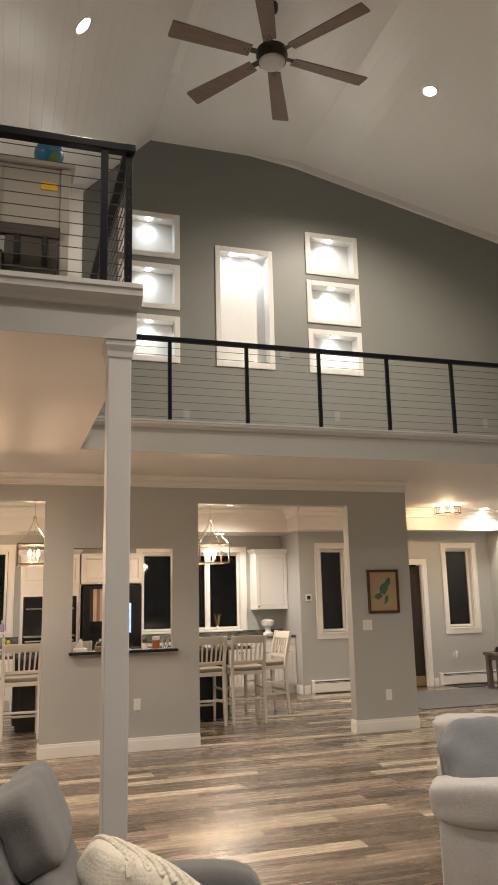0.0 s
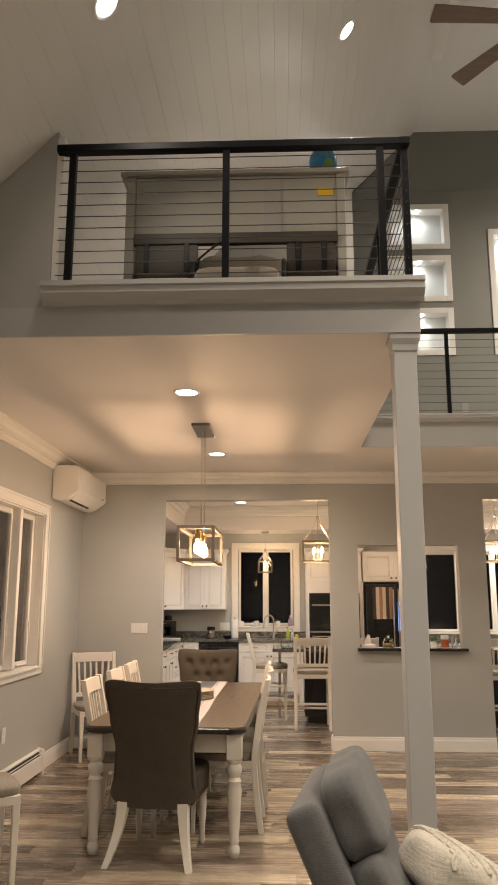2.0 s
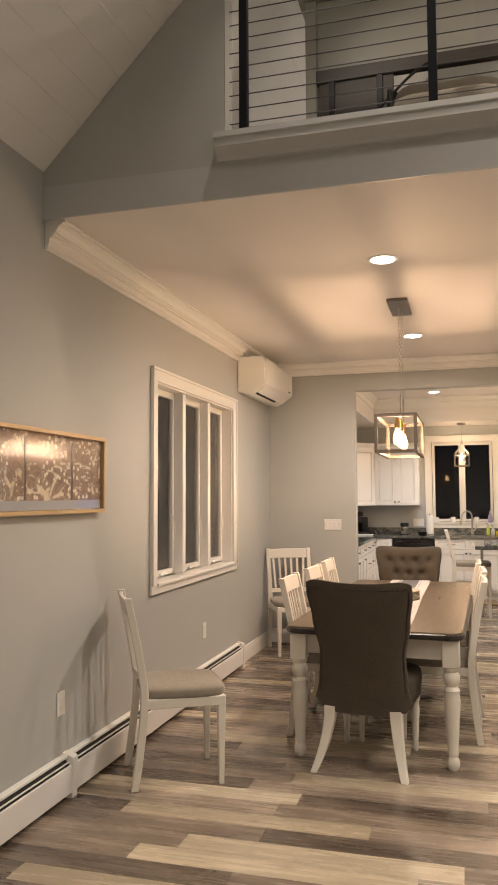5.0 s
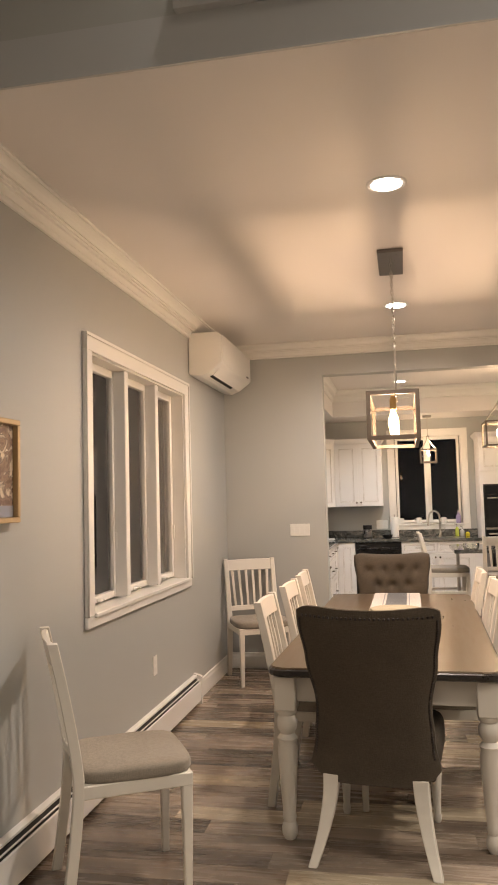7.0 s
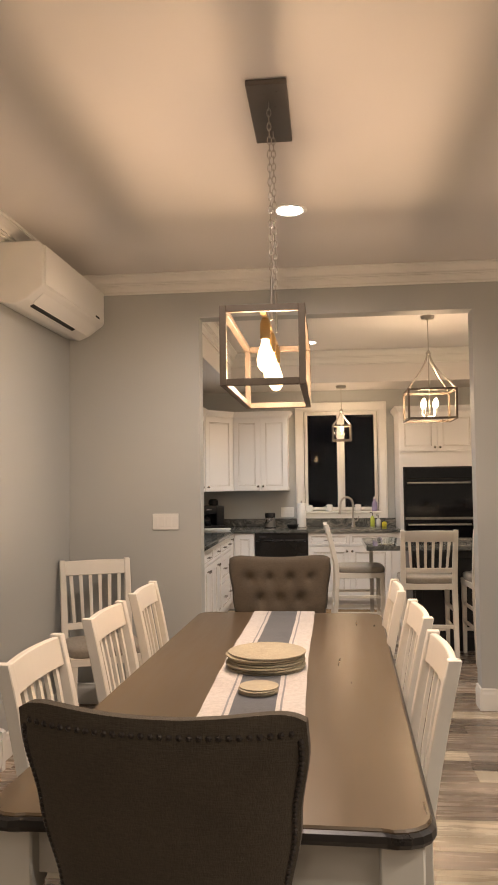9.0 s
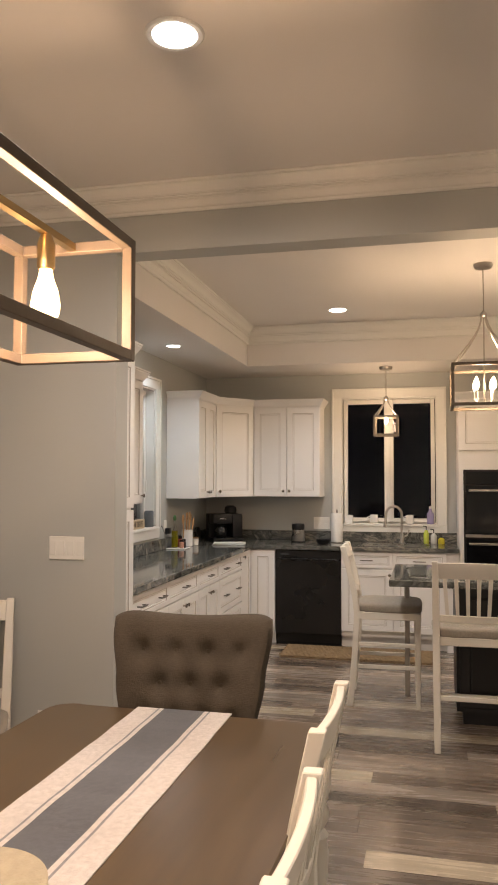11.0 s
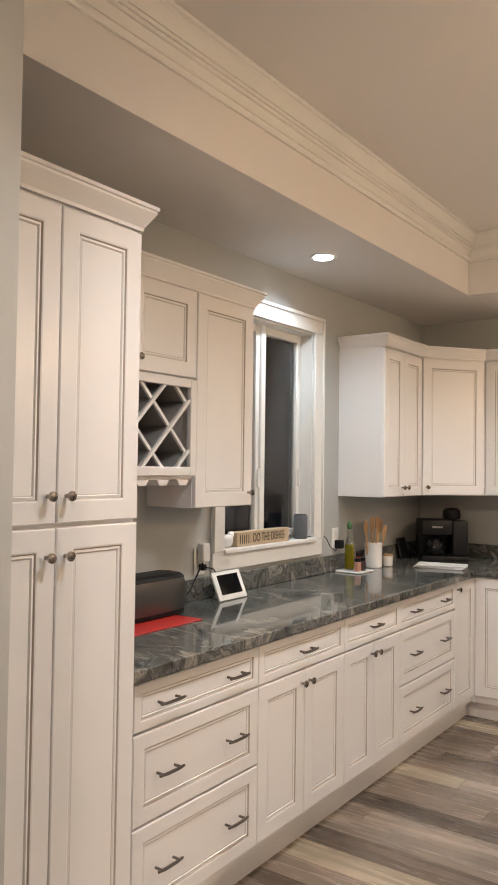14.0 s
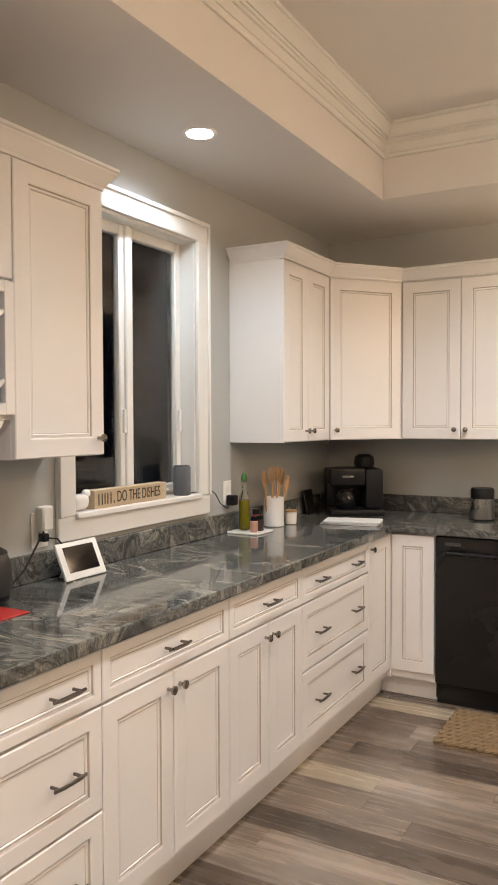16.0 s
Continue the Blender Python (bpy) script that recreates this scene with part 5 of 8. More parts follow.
def knob(F, u, z, th=0.02):
    bm = bmesh.new()
    prof = [(0.006, 0), (0.005, 0.012), (0.009, 0.016), (0.014, 0.021), (0.0135, 0.027), (0.007, 0.03)]
    prev = None
    for r, d in prof:
        ring = [bm.verts.new(F.at(u + r * math.cos(a), th + d, z + r * math.sin(a))) for a in [2 * math.pi * k / 12 for k in range(12)]]
        if prev:
            for k in range(12):
                bm.faces.new((prev[k], prev[(k + 1) % 12], ring[(k + 1) % 12], ring[k]))
        prev = ring
    bm.faces.new(prev)
    bmesh.ops.recalc_face_normals(bm, faces=bm.faces)
    return bm


def pull(F, u, z, th=0.02, half=0.057):
    bm = bmesh.new()
    pipe(bm, [F.at(u - half, th + 0.026, z), F.at(u - half * 0.5, th + 0.030, z), F.at(u + half * 0.5, th + 0.030, z), F.at(u + half, th + 0.026, z)], [0.0045, 0.0055, 0.0055, 0.0045], 8)
    for s in (-1, 1):
        tube(bm, F.at(u + s * half * 0.72, th - 0.001, z), F.at(u + s * half * 0.72, th + 0.028, z), 0.0045, seg=8)
    return bm


def door(ob, F, u0, u1, z0, z1, hw=None, name="door", fr=0.061):
    d = part(name, front(F, u0 + 0.002, u1 - 0.002, z0 + 0.002, z1 - 0.002, fr=fr), [CAB, GLAZE], ob)
    for kind, u, z in hw or ():
        part("knob" if kind == "k" else "handle", (knob if kind == "k" else pull)(F, u, z), KNOBMET if kind == "k" else GUNMETAL, d, "brushed metal " + ("knob" if kind == "k" else "bar pull"), smooth=True)


def block(F, u0, u1, dep, z0, z1, r=0.0):
    """Carcass box behind a face."""
    a, b = F.at(u0, 0, z0), F.at(u1, -dep, z1)
    lo, hi = [min(p, q) for p, q in zip(a, b)], [max(p, q) for p, q in zip(a, b)]
    return B(*lo, *hi, r=r)


KL = Face((-1.81, 0, 0), (0, 1, 0), (1, 0, 0))       # left run
KN = Face((0, 12.285, 0), (1, 0, 0), (0, -1, 0))     # sink run
UL = Face((-2.17, 0, 0), (0, 1, 0), (1, 0, 0))       # wall cabinets, left
UC = Face((-2.135, 0, 0), (0, 1, 0), (1, 0, 0))      # wall cabinets beside the corner
UN = Face((0, 12.59, 0), (1, 0, 0), (0, -1, 0))      # wall cabinets, back
DL, DN = -1.81 - XK - 0.002, YB - 12.285 - 0.002


def base_unit(F, u0, u1, dep, kind, label="white shaker base cabinet with brushed nickel hardware"):
    c = F.at((u0 + u1) / 2, -dep / 2, 0)
    ob = thing("base_cabinet", c, label, "cabinet", "white base cabinets")
    part("body", block(F, u0 + 0.0005, u1 - 0.0005, dep, 0.11, 0.884), CAB, ob)
    tk = Face(F.o - F.d * 0.055, F.u, F.d)
    part("toe_kick", block(tk, u0 + 0.0005, u1 - 0.0005, 0.02, 0.0, 0.11), CAB, ob)
    m = (u0 + u1) / 2
    if kind == "drawers":
        q = (u1 - u0) * 0.27
        for z0, z1, f in ((0.729, 0.878, 0.032), (0.446, 0.725, 0.05), (0.15, 0.442, 0.05)):
            door(ob, F, u0, u1, z0, z1, [("p", m - q, (z0 + z1) / 2), ("p", m + q, (z0 + z1) / 2)], "drawer", f)
    elif kind == "doors":
        door(ob, F, u0, u1, 0.729, 0.878, [("p", m, 0.803)], "drawer", 0.032)
        door(ob, F, u0, m, 0.15, 0.725, [("k", m - 0.03, 0.675)])
        door(ob, F, m, u1, 0.15, 0.725, [("k", m + 0.03, 0.675)])
    elif kind == "sink":
        door(ob, F, u0, m, 0.729, 0.878, [("p", (u0 + m) / 2, 0.803)], "drawer", 0.032)
        door(ob, F, m, u1, 0.729, 0.878, [("p", (u1 + m) / 2, 0.803)], "drawer", 0.032)
        door(ob, F, u0, m, 0.15, 0.725, [("k", m - 0.03, 0.675)])
        door(ob, F, m, u1, 0.15, 0.725, [("k", m + 0.03, 0.675)])
    else:
        door(ob, F, u0, u1, 0.15, 0.878, [("k", u0 + 0.035, 0.835)] if kind == "knobbed" else [])
    return ob


base_unit(KL, 9.27, 9.93, DL, "drawers", "white three-drawer base cabinet with paired bar pulls")
base_unit(KL, 9.93, 10.59, DL, "doors", "white base cabinet with a drawer above two doors")
base_unit(KL, 10.59, 11.17, DL, "doors", "white base cabinet with a drawer above two doors")
base_unit(KL, 11.17, 11.93, DL, "drawers", "white three-drawer base cabinet with paired bar pulls")
corner_unit = base_unit(KL, 11.93, 12.262, DL, "knobbed", "narrow white corner base cabinet with one door")
part("corner_post", B(-1.86, 12.2625, 0.11, -1.7885, 12.31, 0.884), CAB, corner_unit)
part("toe_kick", B(-1.885, 12.2625, 0.0, -1.8655, 12.36, 0.1095), CAB, corner_unit)
part("toe_kick", B(-1.865, 12.3405, 0.0, -1.7885, 12.36, 0.1095), CAB, corner_unit)
base_unit(KN, -1.788, -1.555, DN, "door", "narrow white base cabinet beside the dishwasher")
base_unit(KN, -0.935, 0.005, DN, "sink", "white sink base cabinet with two doors")
part_ = thing("cabinet_filler", (0.06, 12.6, 0), "white cabinet filler panel beside the ovens", "cabinet")
part("panel", block(KN, 0.006, 0.118, DN, 0.0, 0.884), CAB, part_)


def counter_top():
    bm = bmesh.new()
    poly = [(XK + 0.001, 9.245), (-1.768, 9.245), (-1.768, 12.235), (-1.762, 12.245), (-1.75, 12.25), (0.118, 12.25), (0.118, YB - 0.001), (XK + 0.001, YB - 0.001)]
    prism(bm, poly, "z", 0.885, 0.925)
    bevelled(bm, bm.faces[:], 0.006, 2)
    ob = single("countertop", bm, STONE, "polished grey-green granite worktop with pale veins", "countertop", (-2.1, 10.8, 0.885))
    bm = bmesh.new()
    box(bm, XK + 0.001, 9.245, 0.9255, XK + 0.022, YB - 0.001, 1.022, r=0.003)
    single("backsplash", bm, STONE, "granite upstand behind the worktop", "backsplash", (XK, 10.8, 0.925), kind="structure")
    bm = B(XK + 0.0225, YB - 0.022, 0.9255, 0.118, YB - 0.001, 1.022, r=0.003)
    single("backsplash", bm, STONE, "granite upstand behind the sink", "backsplash", (-1.2, YB, 0.925), kind="structure")


counter_top()


def cornice(pts, outs, z, name="crown", h=0.075, o=0.044):
    """Moulding that follows a line of points; outs are the outward (mitred) vectors."""
    prof = [(0.0, 0.0), (0.008, 0.0), (0.010, 0.012), (0.018, 0.022), (0.04, 0.05), (0.052, 0.066), (0.052, 0.074), (0.06, 0.078), (0.06, 0.09), (0.0, 0.09)]
    rings = []
    for p, q in zip(pts, outs):
        rings.append([(p[0] + q[0] * u * o / 0.06, p[1] + q[1] * u * o / 0.06, z + w * h / 0.09) for u, w in prof])
    bm = loft(bmesh.new(), rings)
    bmesh.ops.recalc_face_normals(bm, faces=bm.faces)
    return bm


def pantry():
    F = Face((-1.782, 0, 0), (0, 1, 0), (1, 0, 0))
    y0, ym, y1 = 8.645, 8.935, 9.243
    ob = thing("pantry_cabinet", (-2.1, (y0 + y1) / 2, 0), "tall white pantry cabinet with four framed doors", "cabinet")
    part("body", block(F, y0, y1, -1.782 - XK - 0.002, 0.11, 2.25), CAB, ob)
    part("toe_kick", B(XK + 0.01, y0, 0, -1.83, y1, 0.11), CAB, ob)
    for z0, z1, kz in ((0.13, 1.372, 1.295), (1.38, 2.235, 1.455)):
        door(ob, F, y0, ym, z0, z1, [("k", ym - 0.032, kz)])
        door(ob, F, ym, y1, z0, z1, [("k", ym + 0.032, kz)])
    part("crown", cornice([(-1.772, y0), (-1.772, y1 + 0.002), (XK + 0.01, y1 + 0.002)], [(1, 0), (1, 1), (0, 1)], 2.243, o=0.04), CAB, ob)


pantry()


# grey stands in for the shade inside the white rack
RACKSHADE = mat("rack_interior_shade", (0.27, 0.26, 0.25), rough=0.6, vary=0.15, scale=8)


def wall_units():
    dep = -2.17 - XK - 0.002
    ob = thing("wall_cabinet", (-2.26, 9.58, 1.48), "white wall cabinet with a wine rack below its doors", "cabinet", "white wall cabinets")
    y0, y1 = 9.245, 9.979
    part("body", block(UL, y0, y1, dep, 1.888, 2.262), CAB, ob)
    ym = 9.60
    door(ob, UL, y0, ym, 1.892, 2.25, [("k", ym - 0.03, 1.942)])
    door(ob, UL, ym, y1, 1.892, 2.25, [("k", ym + 0.03, 1.942)])
    # wine rack: open box with crossed slats
    rk = bmesh.new()
    for a in ((y0, 1.50, y0 + 0.03, 1.886), (y1 - 0.035, 1.50, y1, 1.886), (y0 + 0.03, 1.853, y1 - 0.035, 1.886), (y0 + 0.03, 1.50, y1 - 0.035, 1.535)):
        box(rk, -2.17, a[0], a[1], -2.148, a[2], a[3], r=0.002)
    part("rack_frame", rk, CAB, ob)
    part("rack_side", B(XK + 0.002, y1 - 0.02, 1.485, -2.1705, y1, 1.886), CAB, ob)
    part("rack_back", B(XK + 0.002, y0, 1.485, XK + 0.012, y1 - 0.021, 1.886), RACKSHADE, ob)
    part("rack_shelf", B(XK + 0.013, y0, 1.485, -2.1705, y1 - 0.021, 1.499), CAB, ob)
    z0, z1 = 1.535, 1.853
    ya, yb = y0 + 0.03, y1 - 0.035
    h = z1 - z0
    step = 0.20
    for s in (1, -1):
        for k in range(-4, 8):
            c = ya + k * step
            p, q = (c, z0), (c + h, z1)
            if s < 0:
                p, q = (c, z1), (c + h, z0)
            ta, tb = max(0, (ya - p[0]) / h), min(1, (yb - p[0]) / h)
            if tb - ta < 0.08:
                continue
            a = (p[0] + h * ta, p[1] + (q[1] - p[1]) * ta)
            b = (p[0] + h * tb, p[1] + (q[1] - p[1]) * tb)
            dx = 0.009
            bm = prism(bmesh.new(), [(a[0] - dx, a[1]), (a[0] + dx, a[1]), (b[0] + dx, b[1]), (b[0] - dx, b[1])], "x", -2.165 - (0.012 if s < 0 else 0), -2.153 - (0.012 if s < 0 else 0))
            part("lattice_slat", bm, CAB, ob)
            bm = prism(bmesh.new(), [(a[0] - 0.005, a[1]), (a[0] + 0.005, a[1]), (b[0] + 0.005, b[1]), (b[0] - 0.005, b[1])], "x", -2.40, -2.178)
            part("bottle_divider", bm, RACKSHADE, ob)
    for k in range(6):
        y = y0 + 0.04 + k * 0.117
        bm = prism(bmesh.new(), [(y, 1.484), (y + 0.07, 1.484), (y + 0.055, 1.462), (y + 0.015, 1.462)], "x", -2.40, -2.152)
        part("stemware_rail", bm, CAB, ob)

    ob = thing("wall_cabinet", (-2.26, 10.1, 1.37), "tall narrow white wall cabinet beside the window", "cabinet", "white wall cabinets")
    y0, y1 = 9.98, 10.378
    part("body", block(UL, y0, y1, dep, 1.367, 2.262), CAB, ob)
    door(ob, UL, y0, y1, 1.367, 2.25, [("k", y1 - 0.032, 1.425)])
    part("crown", cornice([(-2.155, 9.245), (-2.155, y1), (XK + 0.01, y1)], [(1, 0), (1, 1), (0, 1)], 2.25), CAB, ob)

    # corner group
    ob = thing("wall_cabinet", (-2.26, 11.9, 1.37), "white two-door wall cabinet beside the kitchen window", "cabinet", "white wall cabinets")
    y0, y1 = 11.655, 12.205
    dep = -2.135 - XK - 0.002
    part("body", block(UC, y0, y1, dep, 1.37, 2.27), CAB, ob)
    ym = (y0 + y1) / 2
    door(ob, UC, y0, ym, 1.37, 2.25, [("k", ym - 0.03, 1.425)])
    door(ob, UC, ym, y1, 1.37, 2.25, [("k", ym + 0.03, 1.425)])
    a, b = Vector((-2.115, 12.205, 0)), Vector((-1.83, 12.57, 0))
    u = (b - a).normalized()
    d = Vector((u.y, -u.x, 0))
    L = (b - a).length
    ob = thing("wall_cabinet", (-2.2, 12.7, 1.37), "white diagonal corner wall cabinet with one door", "cabinet", "white wall cabinets")
    part("body", prism(bmesh.new(), [(XK + 0.002, 12.2055), (-2.1345, 12.2055), (-1.8305, 12.5895), (-1.8305, YB - 0.002), (XK + 0.002, YB - 0.002)], "z", 1.37, 2.27), CAB, ob)
    FD = Face(a - d * 0.02, u, d)
    door(ob, FD, 0.004, L - 0.004, 1.37, 2.25, [("k", 0.035, 1.425)])
    ob = thing("wall_cabinet", (-1.5, 12.75, 1.37), "white two-door wall cabinet next to the sink window", "cabinet", "white wall cabinets")
    part("body", block(UN, -1.83, -1.17, YB - 12.592, 1.37, 2.27), CAB, ob)
    door(ob, UN, -1.83, -1.50, 1.37, 2.25, [("k", -1.53, 1.425)])
    door(ob, UN, -1.50, -1.17, 1.37, 2.25, [("k", -1.47, 1.425)])
    part("crown", cornice([(XK + 0.01, 11.655), (-2.118, 11.655), (-2.118, 12.205), (-1.83, 12.57), (-1.17, 12.57), (-1.17, YB - 0.01)],
                          [(0, -1), (1, -1), (1, -0.3), (0.42, -1), (1, -1), (1, 0)], 2.255, h=0.07, o=0.045), CAB, ob)


wall_units()


def dishwasher():
    ob = thing("dishwasher", (-1.245, 12.58, 0), "black stainless dishwasher with a bar handle", "dishwasher")
    part("body", B(-1.552, 12.30, 0.03, -0.938, YB - 0.03, 0.882), BLACKAPP, ob)
    part("door", B(-1.549, 12.262, 0.115, -0.941, 12.2995, 0.79, r=0.004), BLACKAPP, ob)
    part("control_panel", B(-1.549, 12.266, 0.795, -0.941, 12.2995, 0.878, r=0.003), BLACKAPP, ob)
    bm = pipe(bmesh.new(), [(-1.51, 12.235, 0.80), (-1.245, 12.225, 0.80), (-0.98, 12.235, 0.80)], 0.011, 10)
    for x in (-1.50, -0.99):
        tube(bm, (x, 12.236, 0.80), (x, 12.266, 0.80), 0.009)
    part("handle", bm, BLACKAPP, ob, "black bar handle", smooth=True)
    part("toe_panel", B(-1.549, 12.31, 0.0, -0.941, 12.33, 0.11), BLACKPLA, ob)
    part("badge", B(-1.50, 12.2615, 0.835, -1.42, 12.2655, 0.85), CABLE, ob)


dishwasher()


def oven_tower():
    ob = thing("oven_cabinet", (0.55, 12.58, 0), "tall white oven cabinet with doors over the ovens", "cabinet")
    part("body", block(KN, 0.12, 0.98, DN, 0.0, 2.27), CAB, ob)
    door(ob, KN, 0.12, 0.55, 1.80, 2.25, [("k", 0.52, 1.85)])
    door(ob, KN, 0.55, 0.98, 1.80, 2.25, [("k", 0.58, 1.85)])
    door(ob, KN, 0.12, 0.98, 0.14, 0.40, [("p", 0.55, 0.28)], "drawer")
    part("crown", cornice([(0.12, YB - 0.01), (0.12, 12.265), (0.98, 12.265), (0.98, YB - 0.01)], [(-1, 0), (-1, -1), (1, -1), (1, 0)], 2.255, h=0.07, o=0.045), CAB, ob)
    ov = thing("double_oven", (0.55, 12.28, 0.43), "black double wall oven with bar handles", "oven")
    part("frame", B(0.16, 12.268, 0.43, 0.94, 12.284, 1.63, r=0.003), BLACKAPP, ov)
    part("control_panel", B(0.175, 12.255, 1.50, 0.925, 12.2675, 1.615, r=0.002), BLACKGLASS, ov)
    for z0, z1 in ((1.06, 1.49), (0.46, 1.02)):
        d = part("oven_door", B(0.175, 12.245, z0, 0.925, 12.2675, z1, r=0.003), BLACKGLASS, ov)
        bm = tube(bmesh.new(), (0.20, 12.205, z1 - 0.045), (0.90, 12.205, z1 - 0.045), 0.011)
        for x in (0.23, 0.87):
            tube(bm, (x, 12.205, z1 - 0.045), (x, 12.246, z1 - 0.045), 0.008)
        part("handle", bm, NICKEL, d, "steel bar handle", smooth=True)
        part("trim_strip", B(0.175, 12.243, z0 - 0.03, 0.925, 12.2675, z0 - 0.004, r=0.002), NICKEL, ov)


oven_tower()


def fridge():
    ob = thing("refrigerator", (1.47, 12.5, 0), "dark stainless french-door refrigerator with a lit screen", "refrigerator")
    part("body", B(1.03, 12.24, 0.02, 1.93, YB - 0.02, 1.77), BLACKAPP, ob)
    for x0, x1 in ((1.035, 1.477), (1.483, 1.925)):
        part("door", B(x0, 12.175, 0.72, x1, 12.239, 1.765, r=0.008, seg=2), BLACKAPP, ob)
    part("drawer", B(1.035, 12.175, 0.06, 1.925, 12.239, 0.71, r=0.008, seg=2), BLACKAPP, ob)
    for x in (1.44, 1.52):
        part("handle", pipe(bmesh.new(), [(x, 12.176, 0.80), (x, 12.13, 0.83), (x, 12.13, 1.66), (x, 12.176, 1.69)], 0.011), NICKEL, ob, smooth=True)
    part("handle", pipe(bmesh.new(), [(1.10, 12.176, 0.62), (1.12, 12.13, 0.62), (1.84, 12.13, 0.62), (1.86, 12.176, 0.62)], 0.011), NICKEL, ob, smooth=True)
    part("touchscreen", B(1.51, 12.168, 1.06, 1.76, 12.1745, 1.50, r=0.002), glow("blue_screen", (0.06, 0.30, 1.0), 1.6), ob, "lit blue touchscreen")
    part("water_dispenser", B(1.14, 12.168, 1.06, 1.32, 12.1745, 1.36, r=0.002), BLACKGLASS, ob)
    ob = thing("wall_cabinet", (1.48, 12.6, 1.8), "white two-door cabinet above the refrigerator", "cabinet", "white wall cabinets")
    part("body", block(KN, 1.0, 1.95, DN, 1.80, 2.27), CAB, ob)
    part("side_panel", block(KN, 0.985, 1.002, DN, 0.0, 1.799), CAB, ob)
    part("side_panel", block(KN, 1.935, 1.955, DN, 0.0, 1.799), CAB, ob)
    door(ob, KN, 1.0, 1.475, 1.82, 2.25, [("k", 1.44, 1.86)])
    door(ob, KN, 1.475, 1.95, 1.82, 2.25, [("k", 1.51, 1.86)])
    tw = thing("dish_towel", (1.30, 12.15, 1.30), "striped dish towel hanging on the refrigerator door", "towel")
    cols = [fabric("towel_brown", (0.07, 0.052, 0.045)), fabric("towel_tan", (0.33, 0.19, 0.12)), fabric("towel_cream", (0.55, 0.46, 0.38))]
    order = (0, 2, 1, 2, 0, 1, 0)
    for i, c in enumerate(order):
        x = 1.13 + i * 0.05
        rows = []
        for k in range(9):
            z = 1.72 - k * 0.06
            w = 0.006 * math.sin(i * 2.0 + k * 0.5)
            rows.append([(x, 12.158 + w, z), (x + 0.05, 12.158 + w, z), (x + 0.05, 12.166 + w * 0.4, z), (x, 12.166 + w * 0.4, z)])
        part("stripe", loft(bmesh.new(), rows), cols[c], tw)


fridge()


def right_cabinets():
    ob = thing("wall_cabinet", (4.2, 12.75, 1.34), "white wall cabinet by the far kitchen corner", "cabinet", "white wall cabinets")
    part("body", block(UN, 3.93, 4.495, YB - 12.592, 1.34, 2.28), CAB, ob)
    door(ob, UN, 3.93, 4.495, 1.34, 2.26, [("k", 3.97, 1.39)])
    part("crown", cornice([(3.93, YB - 0.01), (3.93, 12.57), (4.495, 12.57)], [(-1, 0), (-1, -1), (0, -1)], 2.265, h=0.08, o=0.05), CAB, ob)
    for u0, u1 in ((2.0, 2.62), (2.62, 3.24), (3.24, 3.86), (3.86, 4.495)):
        base_unit(KN, u0, u1, DN, "doors", "white base cabinet under the far window")
    single("countertop", B(1.96, 12.25, 0.885, 4.498, YB - 0.001, 0.925, r=0.005), STONE, "polished granite worktop under the far window", "countertop", (3.2, 12.6, 0.885))
    single("backsplash", B(1.96, YB - 0.022, 0.9255, 4.498, YB - 0.001, 1.0), STONE, "granite upstand under the far window", "backsplash", (3.2, YB, 0.925), kind="structure")


right_cabinets()


def island():
    ob = thing("kitchen_island", (1.3, 10.45, 0), "dark painted kitchen island with panelled sides", "island")
    part("body", B(0.02, 10.22, 0.09, 2.75, 10.86, 0.884), ISLANDPAINT, ob)
    part("plinth", B(0.06, 10.27, 0.0, 2.71, 10.82, 0.0895), ISLANDPAINT, ob)
    F = Face((0, 10.2195, 0), (1, 0, 0), (0, -1, 0))
    for i in range(4):
        u = 0.04 + i * 0.675
        part("side_panel", front(F, u, u + 0.665, 0.12, 0.86, th=0.016), [ISLANDPAINT, ISLANDPAINT], ob)
    bm = B(-0.385, 9.98, 0.886, 3.0, 10.90, 0.926, r=0.006, seg=2)
    single("island_countertop", bm, STONE, "polished granite island worktop", "countertop", (1.3, 10.45, 0.886))
    for x in (-0.30, 2.92):
        part("support_leg", B(x - 0.018, 10.81, 0.0, x + 0.018, 10.846, 0.885, r=0.004), NICKEL, ob, "slim metal support leg")


island()

stool = slat_chair("counter_stool", "white slat-back counter stool with a taupe seat at the island", 0.655, 1.085, "white counter stools", True)
for i, (x, y, rz) in enumerate(((0.10, 9.97, 0), (0.66, 9.99, 3), (2.33, 9.92, 2), (2.87, 9.90, -4), (3.32, 10.42, 98), (-0.42, 10.71, -88))):
    if i == 0:
        stool.matrix_basis = pose(x, y, 0, 0, 0, rz)
    else:
        copy_thing(stool, pose(x, y, 0, 0, 0, rz))


